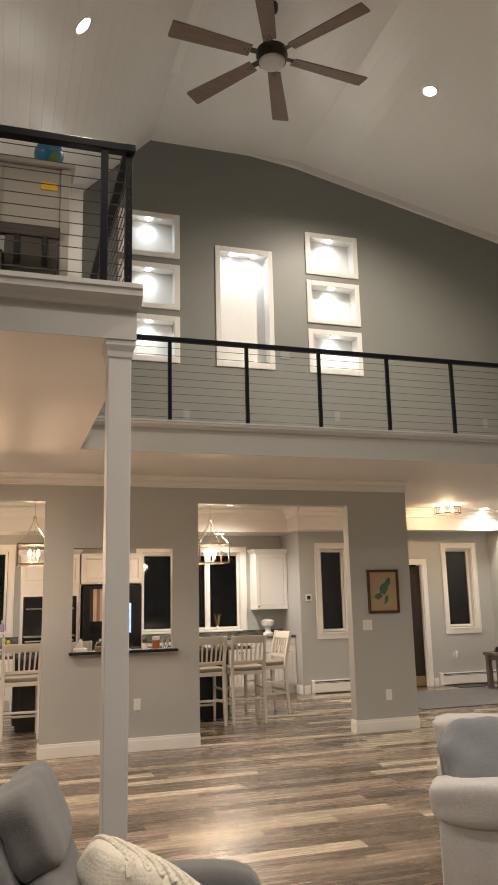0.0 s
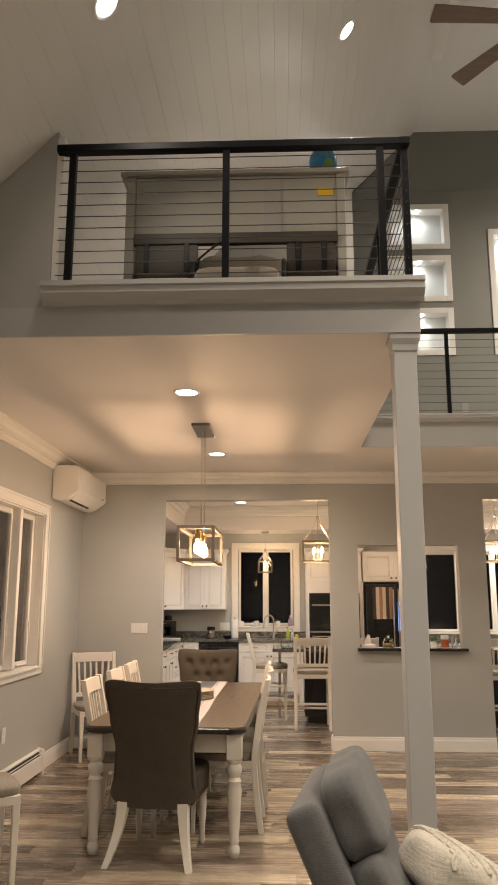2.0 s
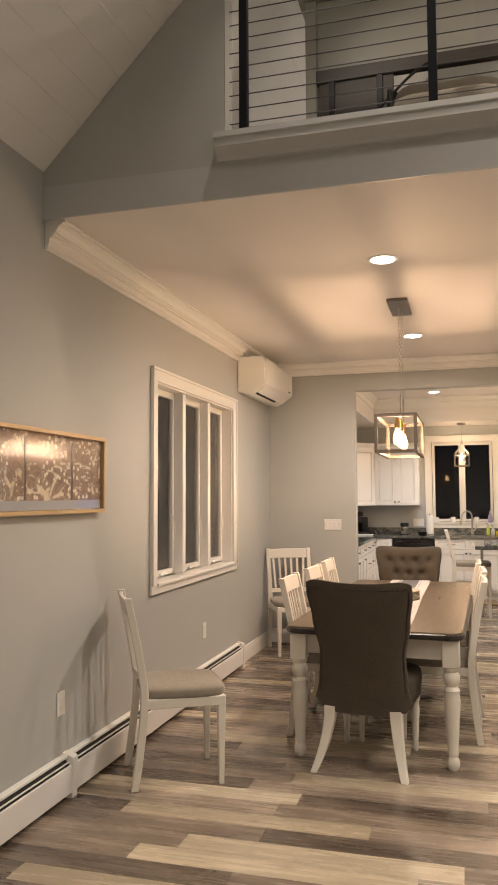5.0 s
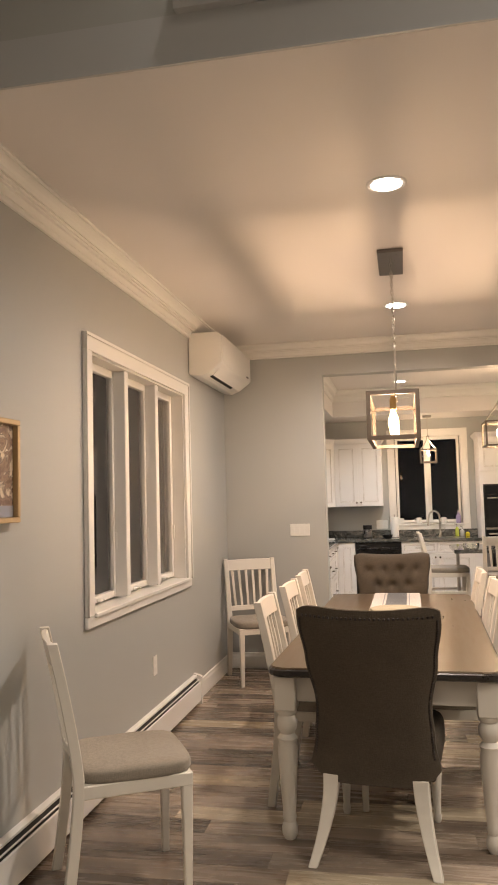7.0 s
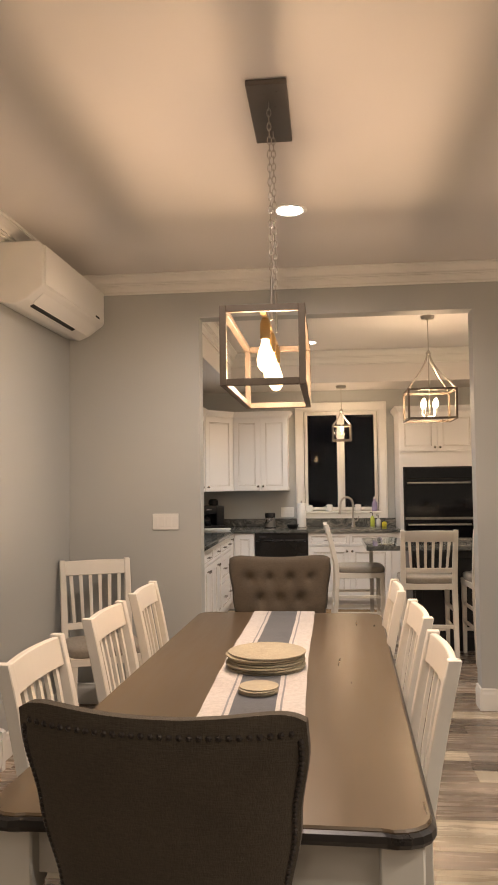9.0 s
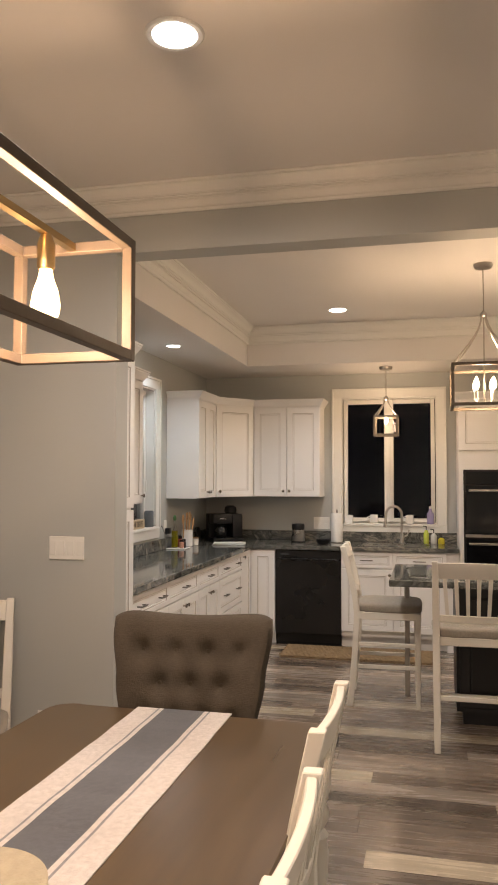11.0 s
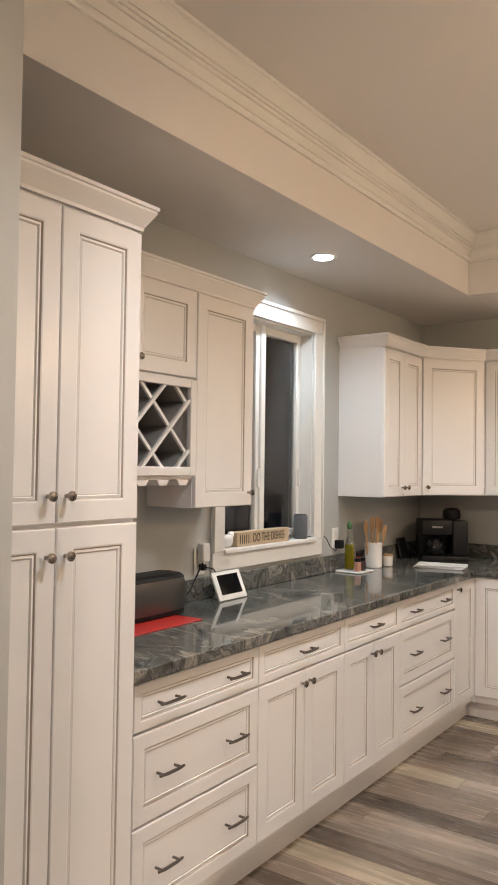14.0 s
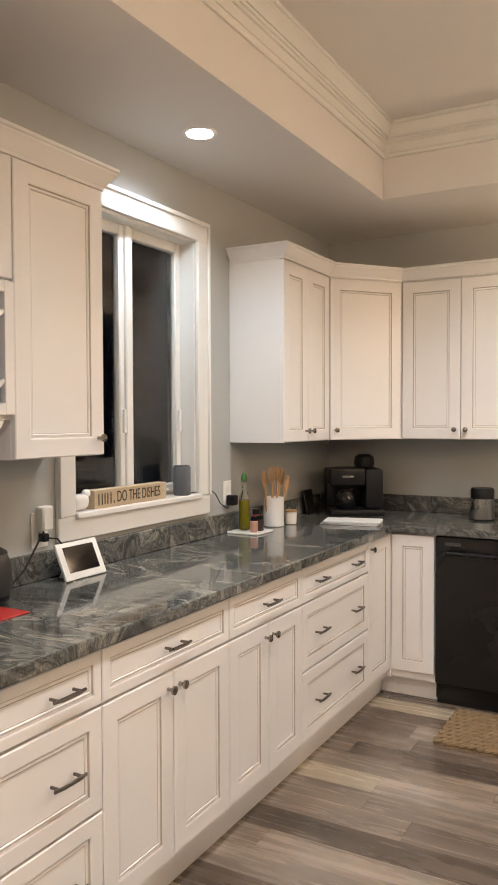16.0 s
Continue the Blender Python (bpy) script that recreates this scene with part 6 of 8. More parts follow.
def candle_lantern(x, y, label, w=0.205, z0=2.02, z1=2.275, ztop=2.62, ceil=HK, bulbs=4, watts=8.0):
    ob = thing("lantern_pendant", (x, y, z0), label, "pendant lamp", "lantern pendants")
    box_frame(ob, x - w, x + w, y - w, y + w, z0, z1, 0.0095 if w > 0.1 else 0.006, LANTERN)
    for sx in (-1, 1):
        for sy in (-1, 1):
            pts = []
            for i in range(9):
                t = i / 8
                k = (1 - t) ** 1.8
                pts.append((x + sx * (0.012 + (w - 0.012) * k), y + sy * (0.012 + (w - 0.012) * k), z1 + (ztop - z1) * t ** 0.85))
            part("scroll_arm", pipe(bmesh.new(), pts, 0.0065 if w > 0.1 else 0.004, 6), NICKEL, ob, smooth=True)
    part("hub", lathe(bmesh.new(), x, y, [(0.008, ztop - 0.02), (0.024, ztop - 0.008), (0.024, ztop + 0.006), (0.008, ztop + 0.025)], 12), NICKEL, ob, smooth=True)
    part("rod", tube(bmesh.new(), (x, y, ztop + 0.02), (x, y, ceil - 0.03), 0.004), NICKEL, ob)
    part("canopy", lathe(bmesh.new(), x, y, [(0.012, ceil - 0.04), (0.055, ceil - 0.03), (0.062, ceil - 0.012), (0.062, ceil - 0.001)], 20), NICKEL, ob, smooth=True)
    if bulbs > 1:
        part("centre_rod", tube(bmesh.new(), (x, y, z0 + 0.02), (x, y, ztop), 0.005), NICKEL, ob)
    for k in range(bulbs):
        a = math.pi / 4 + k * 2 * math.pi / bulbs
        r = 0.075 if bulbs > 1 else 0
        bx, by = x + r * math.cos(a), y + r * math.sin(a)
        if bulbs > 1:
            part("arm", pipe(bmesh.new(), [(x, y, z0 + 0.03), (x + 0.6 * (bx - x), y + 0.6 * (by - y), z0 + 0.015), (bx, by, z0 + 0.05)], 0.004, 6), NICKEL, ob, smooth=True)
        part("candle_sleeve", tube(bmesh.new(), (bx, by, z0 + 0.045), (bx, by, z0 + 0.105), 0.010), WHITEPLA, ob)
        zb = z0 + 0.105
        b = part("bulb", lathe(bmesh.new(), bx, by, [(0.008, zb), (0.017, zb + 0.022), (0.018, zb + 0.04), (0.011, zb + 0.068), (0.002, zb + 0.085)], 12), CANDLEBULB, ob, "lit candle bulb", smooth=True)
        b.visible_shadow = False
    lamp("lantern_lamp", "POINT", (x, y, z0 + 0.15), watts * bulbs, WARM, 0.07)


candle_lantern(0.22, 10.36, "square lantern pendant with lit candle bulbs over the island")
candle_lantern(2.56, 10.36, "square lantern pendant with lit candle bulbs over the island")
candle_lantern(-0.525, 12.44, "small lantern pendant with one lit bulb over the sink", 0.104, 1.955, 2.125, 2.30, HS, 1, 9.0)


# ---- loft and bridge ----
def railing(name, label, pts_posts, axis, at, a0, a1, zfloor, ztop, cables, zc0, zc1, wide=0.03, post=0.019):
    ob = thing(name, (a0, at, zfloor) if axis == "x" else (at, a0, zfloor), label, "railing")

    def bx(u0, v0, z0, u1, v1, z1, r=0.0):
        return B(u0, at + v0, z0, u1, at + v1, z1, r=r) if axis == "x" else B(at + v0, u0, z0, at + v1, u1, z1, r=r)
    part("top_rail", bx(a0, -wide, ztop - 0.045, a1, wide, ztop, 0.004), BLACKMET, ob, "black top rail")
    for u in pts_posts:
        part("post", bx(u - post, -post, zfloor, u + post, post, ztop - 0.045, 0.002), BLACKMET, ob, "black square post")
        part("foot_plate", bx(u - post * 1.6, -post * 1.6, zfloor, u + post * 1.6, post * 1.6, zfloor + 0.006), BLACKMET, ob)
    for k in range(cables):
        z = zc0 + (zc1 - zc0) * k / (cables - 1)
        p = (a0 + 0.02, at, z) if axis == "x" else (at, a0 + 0.02, z)
        q = (a1 - 0.02, at, z) if axis == "x" else (at, a1 - 0.02, z)
        part("cable", tube(bmesh.new(), p, q, 0.0027, seg=6), CABLE, ob, "thin steel cable")
    return ob


railing("loft_railing", "black loft railing with steel cables", [-1.41, -0.555, 0.29], "x", 3.915, -1.50, 0.41, ZL + 0.0305, 4.015, 11, ZL + 0.085, 3.93)
railing("loft_side_railing", "black railing along the loft's open side", [3.935, 5.0, 6.05, 7.02], "y", 0.425, 3.885, 7.06, ZL + 0.0005, 4.017, 11, ZL + 0.085, 3.90)
railing("bridge_railing", "black bridge railing with thin steel cables", [0.53 + 0.783 * k for k in range(10)], "x", 7.095, 0.46, XR - 0.02, ZL + 0.0005, 4.06, 10, ZL + 0.10, 3.95, 0.024, 0.017)


def niche(a, b, lo, hi, lamps):
    ob = thing("niche", ((a + b) / 2, YD0, lo), "white lined wall niche with lit puck lights", "niche", "lit wall niches", "structure")
    x0, x1, z0, z1 = a + 0.06, b - 0.06, lo + 0.06, hi - 0.06
    y0, y1 = YD0 + 0.002, YD0 + 0.15
    part("back_panel", B(x0 - 0.012, y1, z0 - 0.012, x1 + 0.012, y1 + 0.012, z1 + 0.012), TRIM, ob)
    for q in ((x0 - 0.012, z0, x0 + 0.002, z1), (x1 - 0.002, z0, x1 + 0.012, z1), (x0 - 0.012, z0 - 0.012, x1 + 0.012, z0 + 0.002), (x0 - 0.012, z1 - 0.002, x1 + 0.012, z1 + 0.012)):
        part("lining", B(q[0], y0 + 0.001, q[1], q[2], y1 - 0.0005, q[3]), TRIM, ob)
    for q in ((a, lo, a + 0.066, hi), (b - 0.066, lo, b, hi), (a + 0.066, hi - 0.066, b - 0.066, hi), (a + 0.066, lo, b - 0.066, lo + 0.066)):
        part("casing", B(q[0], YD0 - 0.018, q[1], q[2], YD0 - 0.0005, q[3], r=0.004), TRIM, ob)
    for k in range(lamps):
        x = (x0 + x1) / 2 + (k - (lamps - 1) / 2) * 0.27
        y = YD0 + 0.045
        part("puck_light", tube(bmesh.new(), (x, y, z1 - 0.014), (x, y, z1 - 0.003), 0.032, seg=16), CANCOOL, ob, "glowing puck light")
        lamp("puck_lamp", "SPOT", (x, y, z1 - 0.02), NICHE_W if hi - lo < 1 else NICHE_W * 1.6, COOL, 0.04, None, 168, 0.9)


NICHE_W = 7.5
for q in NICHES:
    niche(*q, 2 if q[3] - q[2] > 1 else 1)

LOFTWHITE = mat("loft_wall_paint", (0.46, 0.455, 0.44), rough=0.55, vary=0.05, scale=1.5, bump=0.06, bscale=200)
structure("wall_loft_back", prism(bmesh.new(), [(-2.3, ZL), (0.44, ZL), (0.44, 5.45), (-0.25, 5.42), (-2.3, vault_z(-2.3) - 0.01)], "y", 6.9, 7.0), LOFTWHITE, "pale painted wall behind the loft")


def loft_desk():
    y = 4.5
    ob = thing("desk_hutch", (-0.54, y, ZL), "white desk hutch seen from behind with dark folded panels below", "desk")
    wh = mat("loft_cabinet_white", (0.36, 0.345, 0.30), rough=0.45, vary=0.06, scale=3)
    dk = wood("dark_brown_board", (0.018, 0.014, 0.010), (0.05, 0.038, 0.028), rough=0.5)
    for x0, x1 in ((-1.235, -1.175), (0.095, 0.15)):
        part("side_panel", B(x0, y, ZL, x1, y + 0.45, 4.17, r=0.004), wh, ob)
    part("top_panel", B(-1.27, y - 0.02, 4.17, 0.18, y + 0.46, 4.20, r=0.004), wh, ob)
    for x0, x1 in ((-1.174, 0.094),):
        part("front_panel", B(x0, y + 0.012, 3.765, x1, y + 0.035, 4.169, r=0.004), wh, ob)
    part("centre_stile", B(-0.36, y + 0.002, 3.77, -0.25, y + 0.0115, 4.16), mat("loft_stile", (0.34, 0.32, 0.30), rough=0.5, vary=0.08), ob)
    for x0, x1 in ((-1.16, -0.77), (-0.22, 0.08)):
        part("fold_panel", B(x0, y - 0.02, 3.45, x1, y + 0.0, 3.74, r=0.003), dk, ob, "dark brown folded panel")
        for hx in (x0 + 0.07, x1 - 0.07):
            part("bracket", B(hx - 0.016, y - 0.032, 3.50, hx + 0.016, y - 0.021, 3.70, r=0.003), BLACKPLA, ob)
    part("desk_board", B(-1.174, y - 0.03, 3.69, 0.094, y + 0.011, 3.762, r=0.003), dk, ob, "dark brown board")
    part("inner_back", B(-1.174, y + 0.40, ZL, 0.094, y + 0.42, 3.76), dk, ob)
    part("label", B(-0.02, y + 0.004, 4.02, 0.075, y + 0.0115, 4.07), mat("yellow_label", (0.75, 0.48, 0.02), rough=0.5, vary=0.05), ob, "yellow warning label")
    bn = thing("desk_chair", (-0.5, y - 0.1, ZL), "low grey padded chair in the loft", "chair")
    b2 = bmesh.new()
    cushion(b2, (-0.50, y - 0.08, 3.46), 0.25, 0.045, 0.11, puff=0.3, n=8)
    part("backrest", b2, SEAT, bn, smooth=True)
    b2 = bmesh.new()
    cushion(b2, (-0.50, y - 0.28, 3.30), 0.24, 0.18, 0.05, puff=0.3, n=8)
    part("seat", b2, SEAT, bn, smooth=True)
    for sx in (-0.76, -0.24):
        part("arm_frame", pipe(bmesh.new(), [(sx, y - 0.06, 3.56), (sx, y - 0.10, 3.42), (sx, y - 0.38, 3.40), (sx, y - 0.38, ZL)], 0.013), BLACKPLA, bn, smooth=True)
    part("column", tube(bmesh.new(), (-0.50, y - 0.28, ZL), (-0.50, y - 0.28, 3.28), 0.03), BLACKPLA, bn)
    single("storage_box", B(-1.10, y - 0.32, ZL, -0.79, y - 0.10, 3.34, r=0.01), WHITEPLA, "white box on the loft floor", "box", (-0.95, y - 0.2, ZL))
    single("storage_box", B(-1.33, y - 0.30, ZL, -1.16, y - 0.12, 3.30, r=0.01), WHITEPLA, "small white box on the loft floor", "box", (-1.25, y - 0.2, ZL))
    cord = []
    for i in range(14):
        t = i / 13
        cord.append((-1.22 + 0.62 * t, y - 0.34 + 0.30 * t, 3.20 + 0.50 * t ** 1.4 + 0.02 * math.sin(t * 9)))
    single("power_cord", pipe(bmesh.new(), cord, 0.007, 6), BLACKPLA, "black power cord hanging from the loft desk", "cord", tuple(cord[0]), smooth=True)
    g = thing("globe", (0.02, y + 0.06, 4.20), "small blue globe with green land on the desk hutch", "globe")
    sea = mat("globe_sea", (0.02, 0.16, 0.32), rough=0.2, vary=0.15, scale=9)
    n, l = sea.node_tree.nodes, sea.node_tree.links
    src = n["Noise Texture"]
    rp = n.new("ShaderNodeValToRGB")
    rp.color_ramp.elements[0].position, rp.color_ramp.elements[0].color = 0.56, (0.02, 0.17, 0.33, 1)
    rp.color_ramp.elements[1].position, rp.color_ramp.elements[1].color = 0.58, (0.12, 0.24, 0.06, 1)
    l.new(src.outputs["Fac"], rp.inputs[0])
    l.new(rp.outputs[0], n["Principled BSDF"].inputs["Base Color"])
    prof = [(0.09 * math.sin(a), 4.285 - 0.09 * math.cos(a)) for a in [0.35 + 2.75 * i / 14 for i in range(15)]]
    part("ball", lathe(bmesh.new(), 0.02, y + 0.06, prof, 24), sea, g, smooth=True)
    part("base", lathe(bmesh.new(), 0.02, y + 0.06, [(0.05, 4.2005), (0.045, 4.205), (0.025, 4.21)], 20), BLACKPLA, g, smooth=True)


loft_desk()


# ---- entry ----
def entry_door():
    a, b = edoor[0], edoor[1]
    ob = thing("door_entry", ((a + b) / 2, YE, 0), "dark panelled entry door in a white casing", "door", kind="structure")
    dk = wood("dark_door_wood", (0.012, 0.008, 0.006), (0.03, 0.018, 0.012), along=(12, 12, 1), rough=0.4)
    part("leaf", B(a + 0.03, YE + 0.05, 0.012, b - 0.03, YE + 0.095, 2.01, r=0.002), dk, ob)
    for x0, x1 in ((a + 0.13, (a + b) / 2 - 0.05), ((a + b) / 2 + 0.05, b - 0.13)):
        for z0, z1 in ((0.2, 0.85), (1.0, 1.85)):
            part("panel", B(x0, YE + 0.042, z0, x1, YE + 0.0495, z1, r=0.004), dk, ob)
    for u0, z0, u1, z1 in ((a - 0.08, 0, a + 0.01, 2.04), (b - 0.01, 0, b + 0.08, 2.04), (a - 0.08, 2.03, b + 0.08, 2.13)):
        part("casing", B(u0, YE - 0.02, z0, u1, YE - 0.001, z1, r=0.003), TRIM, ob)
    for u0, u1 in ((a + 0.0105, a + 0.03), (b - 0.03, b - 0.0105)):
        part("jamb", B(u0, YE + 0.0, 0, u1, YE + 0.16, 2.03), TRIM, ob)
    part("kick_plate", B(a + 0.04, YE + 0.046, 0.02, b - 0.04, YE + 0.0495, 0.18), BRASS, ob)
    part("handle", pipe(bmesh.new(), [(a + 0.10, YE + 0.05, 1.0), (a + 0.10, YE + 0.0, 1.0), (a + 0.20, YE - 0.005, 1.0)], 0.010), NICKEL, ob, smooth=True)


entry_door()


def rug(name, x0, y0, x1, y1, m, label, rib=0.02, h=0.010, braid=False):
    ob = thing(name, ((x0 + x1) / 2, (y0 + y1) / 2, 0), label, "rug")
    part("backing", B(x0, y0, 0.0005, x1, y1, 0.004), m, ob)
    if braid:
        n = round((y1 - y0) / rib)
        for i in range(n):
            y = y0 + (i + 0.5) * (y1 - y0) / n
            for s in (0, math.pi):
                pts = [(x0 + (x1 - x0) * k / 110, y + rib * 0.22 * math.sin(k * 1.0 + s + i), 0.013 + 0.005 * math.cos(k * 1.0 + s + i)) for k in range(111)]
                part("braid", pipe(bmesh.new(), pts, rib * 0.26, 6), m, ob, smooth=True)
    else:
        part("pile", B(x0 + 0.004, y0 + 0.004, 0.0042, x1 - 0.004, y1 - 0.004, h, r=0.002), m, ob)
        for a, b in ((x0, x0 + 0.02), (x1 - 0.02, x1)):
            part("binding", B(a, y0, 0.0043, b, y1, h + 0.002, r=0.002), m, ob)
    return ob


rug("area_rug", 5.35, 9.75, 7.7, 11.5, fabric("grey_rug", (0.13, 0.13, 0.14), weave=60, bump=0.9, vary=0.5), "flat grey woven rug in the entry")
rug("braided_rug", -1.42, 11.78, -0.1, 12.22, mat("jute", (0.24, 0.165, 0.09), rough=0.9, vary=0.5, scale=34, bump=0.8, bscale=200), "brown braided jute rug before the dishwasher", 0.044, braid=True)
rug("door_mat", 7.15, 11.6, 7.75, 11.9, fabric("dark_mat", (0.02, 0.02, 0.022), weave=90), "small black door mat by the entry")


def flush_light():
    x, y, z = 6.74, 11.0, HK
    ob = thing("flush_ceiling_light", (x, y, z), "drum-cage ceiling light with two lit bulbs in the entry", "ceiling light")
    part("plate", lathe(bmesh.new(), x, y, [(0.07, z - 0.03), (0.085, z - 0.02), (0.085, z - 0.001)], 24), BRASS, ob, smooth=True)
    for h in (z - 0.15, z - 0.05):
        pts = [(x + 0.21 * math.cos(a), y + 0.21 * math.sin(a), h) for a in [2 * math.pi * i / 28 for i in range(29)]]
        part("cage_ring", pipe(bmesh.new(), pts, 0.007, 6), LANTERN, ob)
    for k in range(8):
        a = 2 * math.pi * k / 8
        p = (x + 0.21 * math.cos(a), y + 0.21 * math.sin(a))
        part("cage_bar", tube(bmesh.new(), (*p, z - 0.15), (*p, z - 0.05), 0.004, seg=6), LANTERN, ob)
    for k in range(4):
        a = math.pi / 4 + math.pi / 2 * k
        part("strut", tube(bmesh.new(), (x + 0.05 * math.cos(a), y + 0.05 * math.sin(a), z - 0.025), (x + 0.21 * math.cos(a), y + 0.21 * math.sin(a), z - 0.05), 0.005, seg=6), BRASS, ob)
    for dx in (-0.09, 0.09):
        b = part("bulb", lathe(bmesh.new(), x + dx, y, [(0.006, z - 0.125), (0.025, z - 0.115), (0.03, z - 0.09), (0.018, z - 0.055), (0.014, z - 0.03)], 14), CANDLEBULB, ob, "lit bulb", smooth=True)
        b.visible_shadow = False
    lamp("entry_lamp", "POINT", (x, y, z - 0.10), 18, WARM, 0.08)


flush_light()


def entry_table():
    ob = thing("side_table", (7.78, 11.15, 0), "grey-brown wooden side table in the entry", "table")
    part("tabletop", B(7.42, 10.95, 0.53, 8.13, 11.35, 0.585, r=0.005), CONSOLE, ob)
    part("apron", B(7.47, 10.99, 0.46, 8.08, 11.31, 0.5295), CONSOLE, ob)
    for x in (7.45, 8.02):
        for y in (10.98, 11.25):
            part("leg", B(x, y, 0, x + 0.075, y + 0.075, 0.5295, r=0.004), CONSOLE, ob)
    bm = bmesh.new()
    for k in range(4):
        lathe(bm, 7.62, 11.15, [(0.09 - 0.01 * k, 0.586 + 0.02 * k), (0.10 - 0.01 * k, 0.594 + 0.02 * k), (0.09 - 0.01 * k, 0.605 + 0.02 * k)], 16)
    single("basket", bm, BLACKPLA, "small dark basket on the entry table", "basket", (7.62, 11.15, 0.586), smooth=True)


entry_table()


def thermostat(x, y, z):
    ob = thing("thermostat", (x, y, z), "small white thermostat with a dark screen on the wall", "thermostat")
    part("body", B(x - 0.055, y - 0.022, z - 0.055, x + 0.055, y - 0.001, z + 0.055, r=0.008), WHITEPLA, ob)
    part("screen", B(x - 0.028, y - 0.0245, z - 0.03, x + 0.028, y - 0.0225, z + 0.03), BLACKGLASS, ob)


thermostat(4.64, YE, 1.52)
plate_cover("outlet", "y", YE, -1, 5.45, 0.48, 0.075, 0.12, 1, "white duplex outlet on the entry wall", True)


def night_light():
    ob = thing("night_light", (7.31, YE, 0.48), "white plug-in air freshener on the wall", "plug-in")
    part("plate", B(7.272, YE - 0.007, 0.42, 7.348, YE - 0.001, 0.54, r=0.002), WHITEPLA, ob)
    part("body", B(7.285, YE - 0.06, 0.46, 7.335, YE - 0.0075, 0.57, r=0.012, seg=2), WHITEPLA, ob, smooth=True)
    part("indicator", B(7.30, YE - 0.0615, 0.55, 7.32, YE - 0.0605, 0.56), glow("blue_indicator", (0.1, 0.2, 1.0), 3), ob)


night_light()


# ---- things on the worktops ----
CZ = 0.9255
STEEL = mat("brushed_steel", (0.42, 0.41, 0.40), rough=0.28, metal=1.0, vary=0.1, scale=8)
REDMAT = mat("red_silicone", (0.50, 0.025, 0.02), rough=0.5, vary=0.1, scale=12)
CLEAR = glass("clear_glass", (0.96, 0.98, 0.97))
SPOONWOOD = wood("utensil_wood", (0.30, 0.17, 0.08), (0.52, 0.33, 0.17), along=(1, 1, 6), rough=0.55)
CERAMIC = mat("white_ceramic", (0.78, 0.77, 0.75), rough=0.2, vary=0.03, scale=9)


def toaster():
    single("counter_mat", B(-2.385, 9.57, CZ, -2.10, 9.98, CZ + 0.004, r=0.0015), REDMAT, "thin red mat under the toaster", "mat", (-2.24, 9.77, CZ))
    z = CZ + 0.0045
    ob = thing("toaster", (-2.31, 9.80, z), "long graphite steel toaster with a black rim", "toaster")
    dark = mat("graphite_steel", (0.16, 0.155, 0.15), rough=0.3, metal=0.9, vary=0.12, scale=10, stretch=(1, 0.1, 1))
    # rounded shell, swelling towards the middle, with a black rim along the top edges
    y0, y1, x0, x1 = 9.65, 10.06, -2.385, -2.225

    def outline(h, d):
        pts = []
        for i in range(28):
            a = 2 * math.pi * i / 28
            c, q = math.cos(a), math.sin(a)
            k = (abs(c) ** 5 + abs(q) ** 5) ** (-1 / 5)
            pts.append(((x0 + x1) / 2 + c * k * ((x1 - x0) / 2 - d), (y0 + y1) / 2 + q * k * ((y1 - y0) / 2 - d * 1.3), h))
        return pts
    part("base", loft(bmesh.new(), [outline(z + h, d) for h, d in ((0.0, 0.012), (0.004, 0.006), (0.02, 0.005))]), BLACKPLA, ob, smooth=True)
    part("body", loft(bmesh.new(), [outline(z + h, d) for h, d in ((0.0205, 0.006), (0.035, 0.002), (0.08, 0.0), (0.13, 0.004), (0.148, 0.010))]), dark, ob, "brushed graphite shell", smooth=True)
    part("top_frame", loft(bmesh.new(), [outline(z + h, d) for h, d in ((0.1485, 0.008), (0.156, 0.010), (0.166, 0.020), (0.170, 0.034))]), BLACKPLA, ob, smooth=True)
    for x in (-2.335, -2.285):
        part("slot", B(x - 0.012, 9.72, z + 0.1703, x + 0.012, 9.99, z + 0.1713), SHADOWGAP, ob)
    part("lever", B(-2.32, 10.0595, z + 0.09, -2.30, 10.085, z + 0.105, r=0.003), BLACKPLA, ob)
    cord = [(-2.33, 10.05, z + 0.03), (-2.33, 10.09, z + 0.01), (-2.36, 10.14, z + 0.006), (-2.37, 10.22, z + 0.05), (-2.385, 10.30, z + 0.13), (-2.39, 10.335, z + 0.165)]
    single("power_cord", pipe(bmesh.new(), cord, 0.0035, 6), BLACKPLA, "thin black cord from the toaster to the outlet", "cord", cord[0], smooth=True)


toaster()


def smart_display():
    ob = thing("tablet_display", (-2.30, 10.44, CZ), "small white-framed tablet display leaning on the worktop", "tablet")
    m = pose(-2.285, 10.44, CZ + 0.004, 0, -24, 0)
    bm = B(-0.012, -0.105, 0.0, 0.0, 0.105, 0.135, r=0.004, seg=2)
    bmesh.ops.transform(bm, matrix=m, verts=bm.verts)
    part("frame", bm, WHITEPLA, ob, smooth=True)
    bm = B(0.0005, -0.078, 0.025, 0.0015, 0.078, 0.118)
    bmesh.ops.transform(bm, matrix=m, verts=bm.verts)
    part("screen", bm, BLACKGLASS, ob, "dark glass screen")
    bm = prism(bmesh.new(), [(-2.375, CZ + 0.0005), (-2.30, CZ + 0.0005), (-2.325, CZ + 0.07)], "y", 10.39, 10.49)
    part("stand", bm, WHITEPLA, ob)


smart_display()


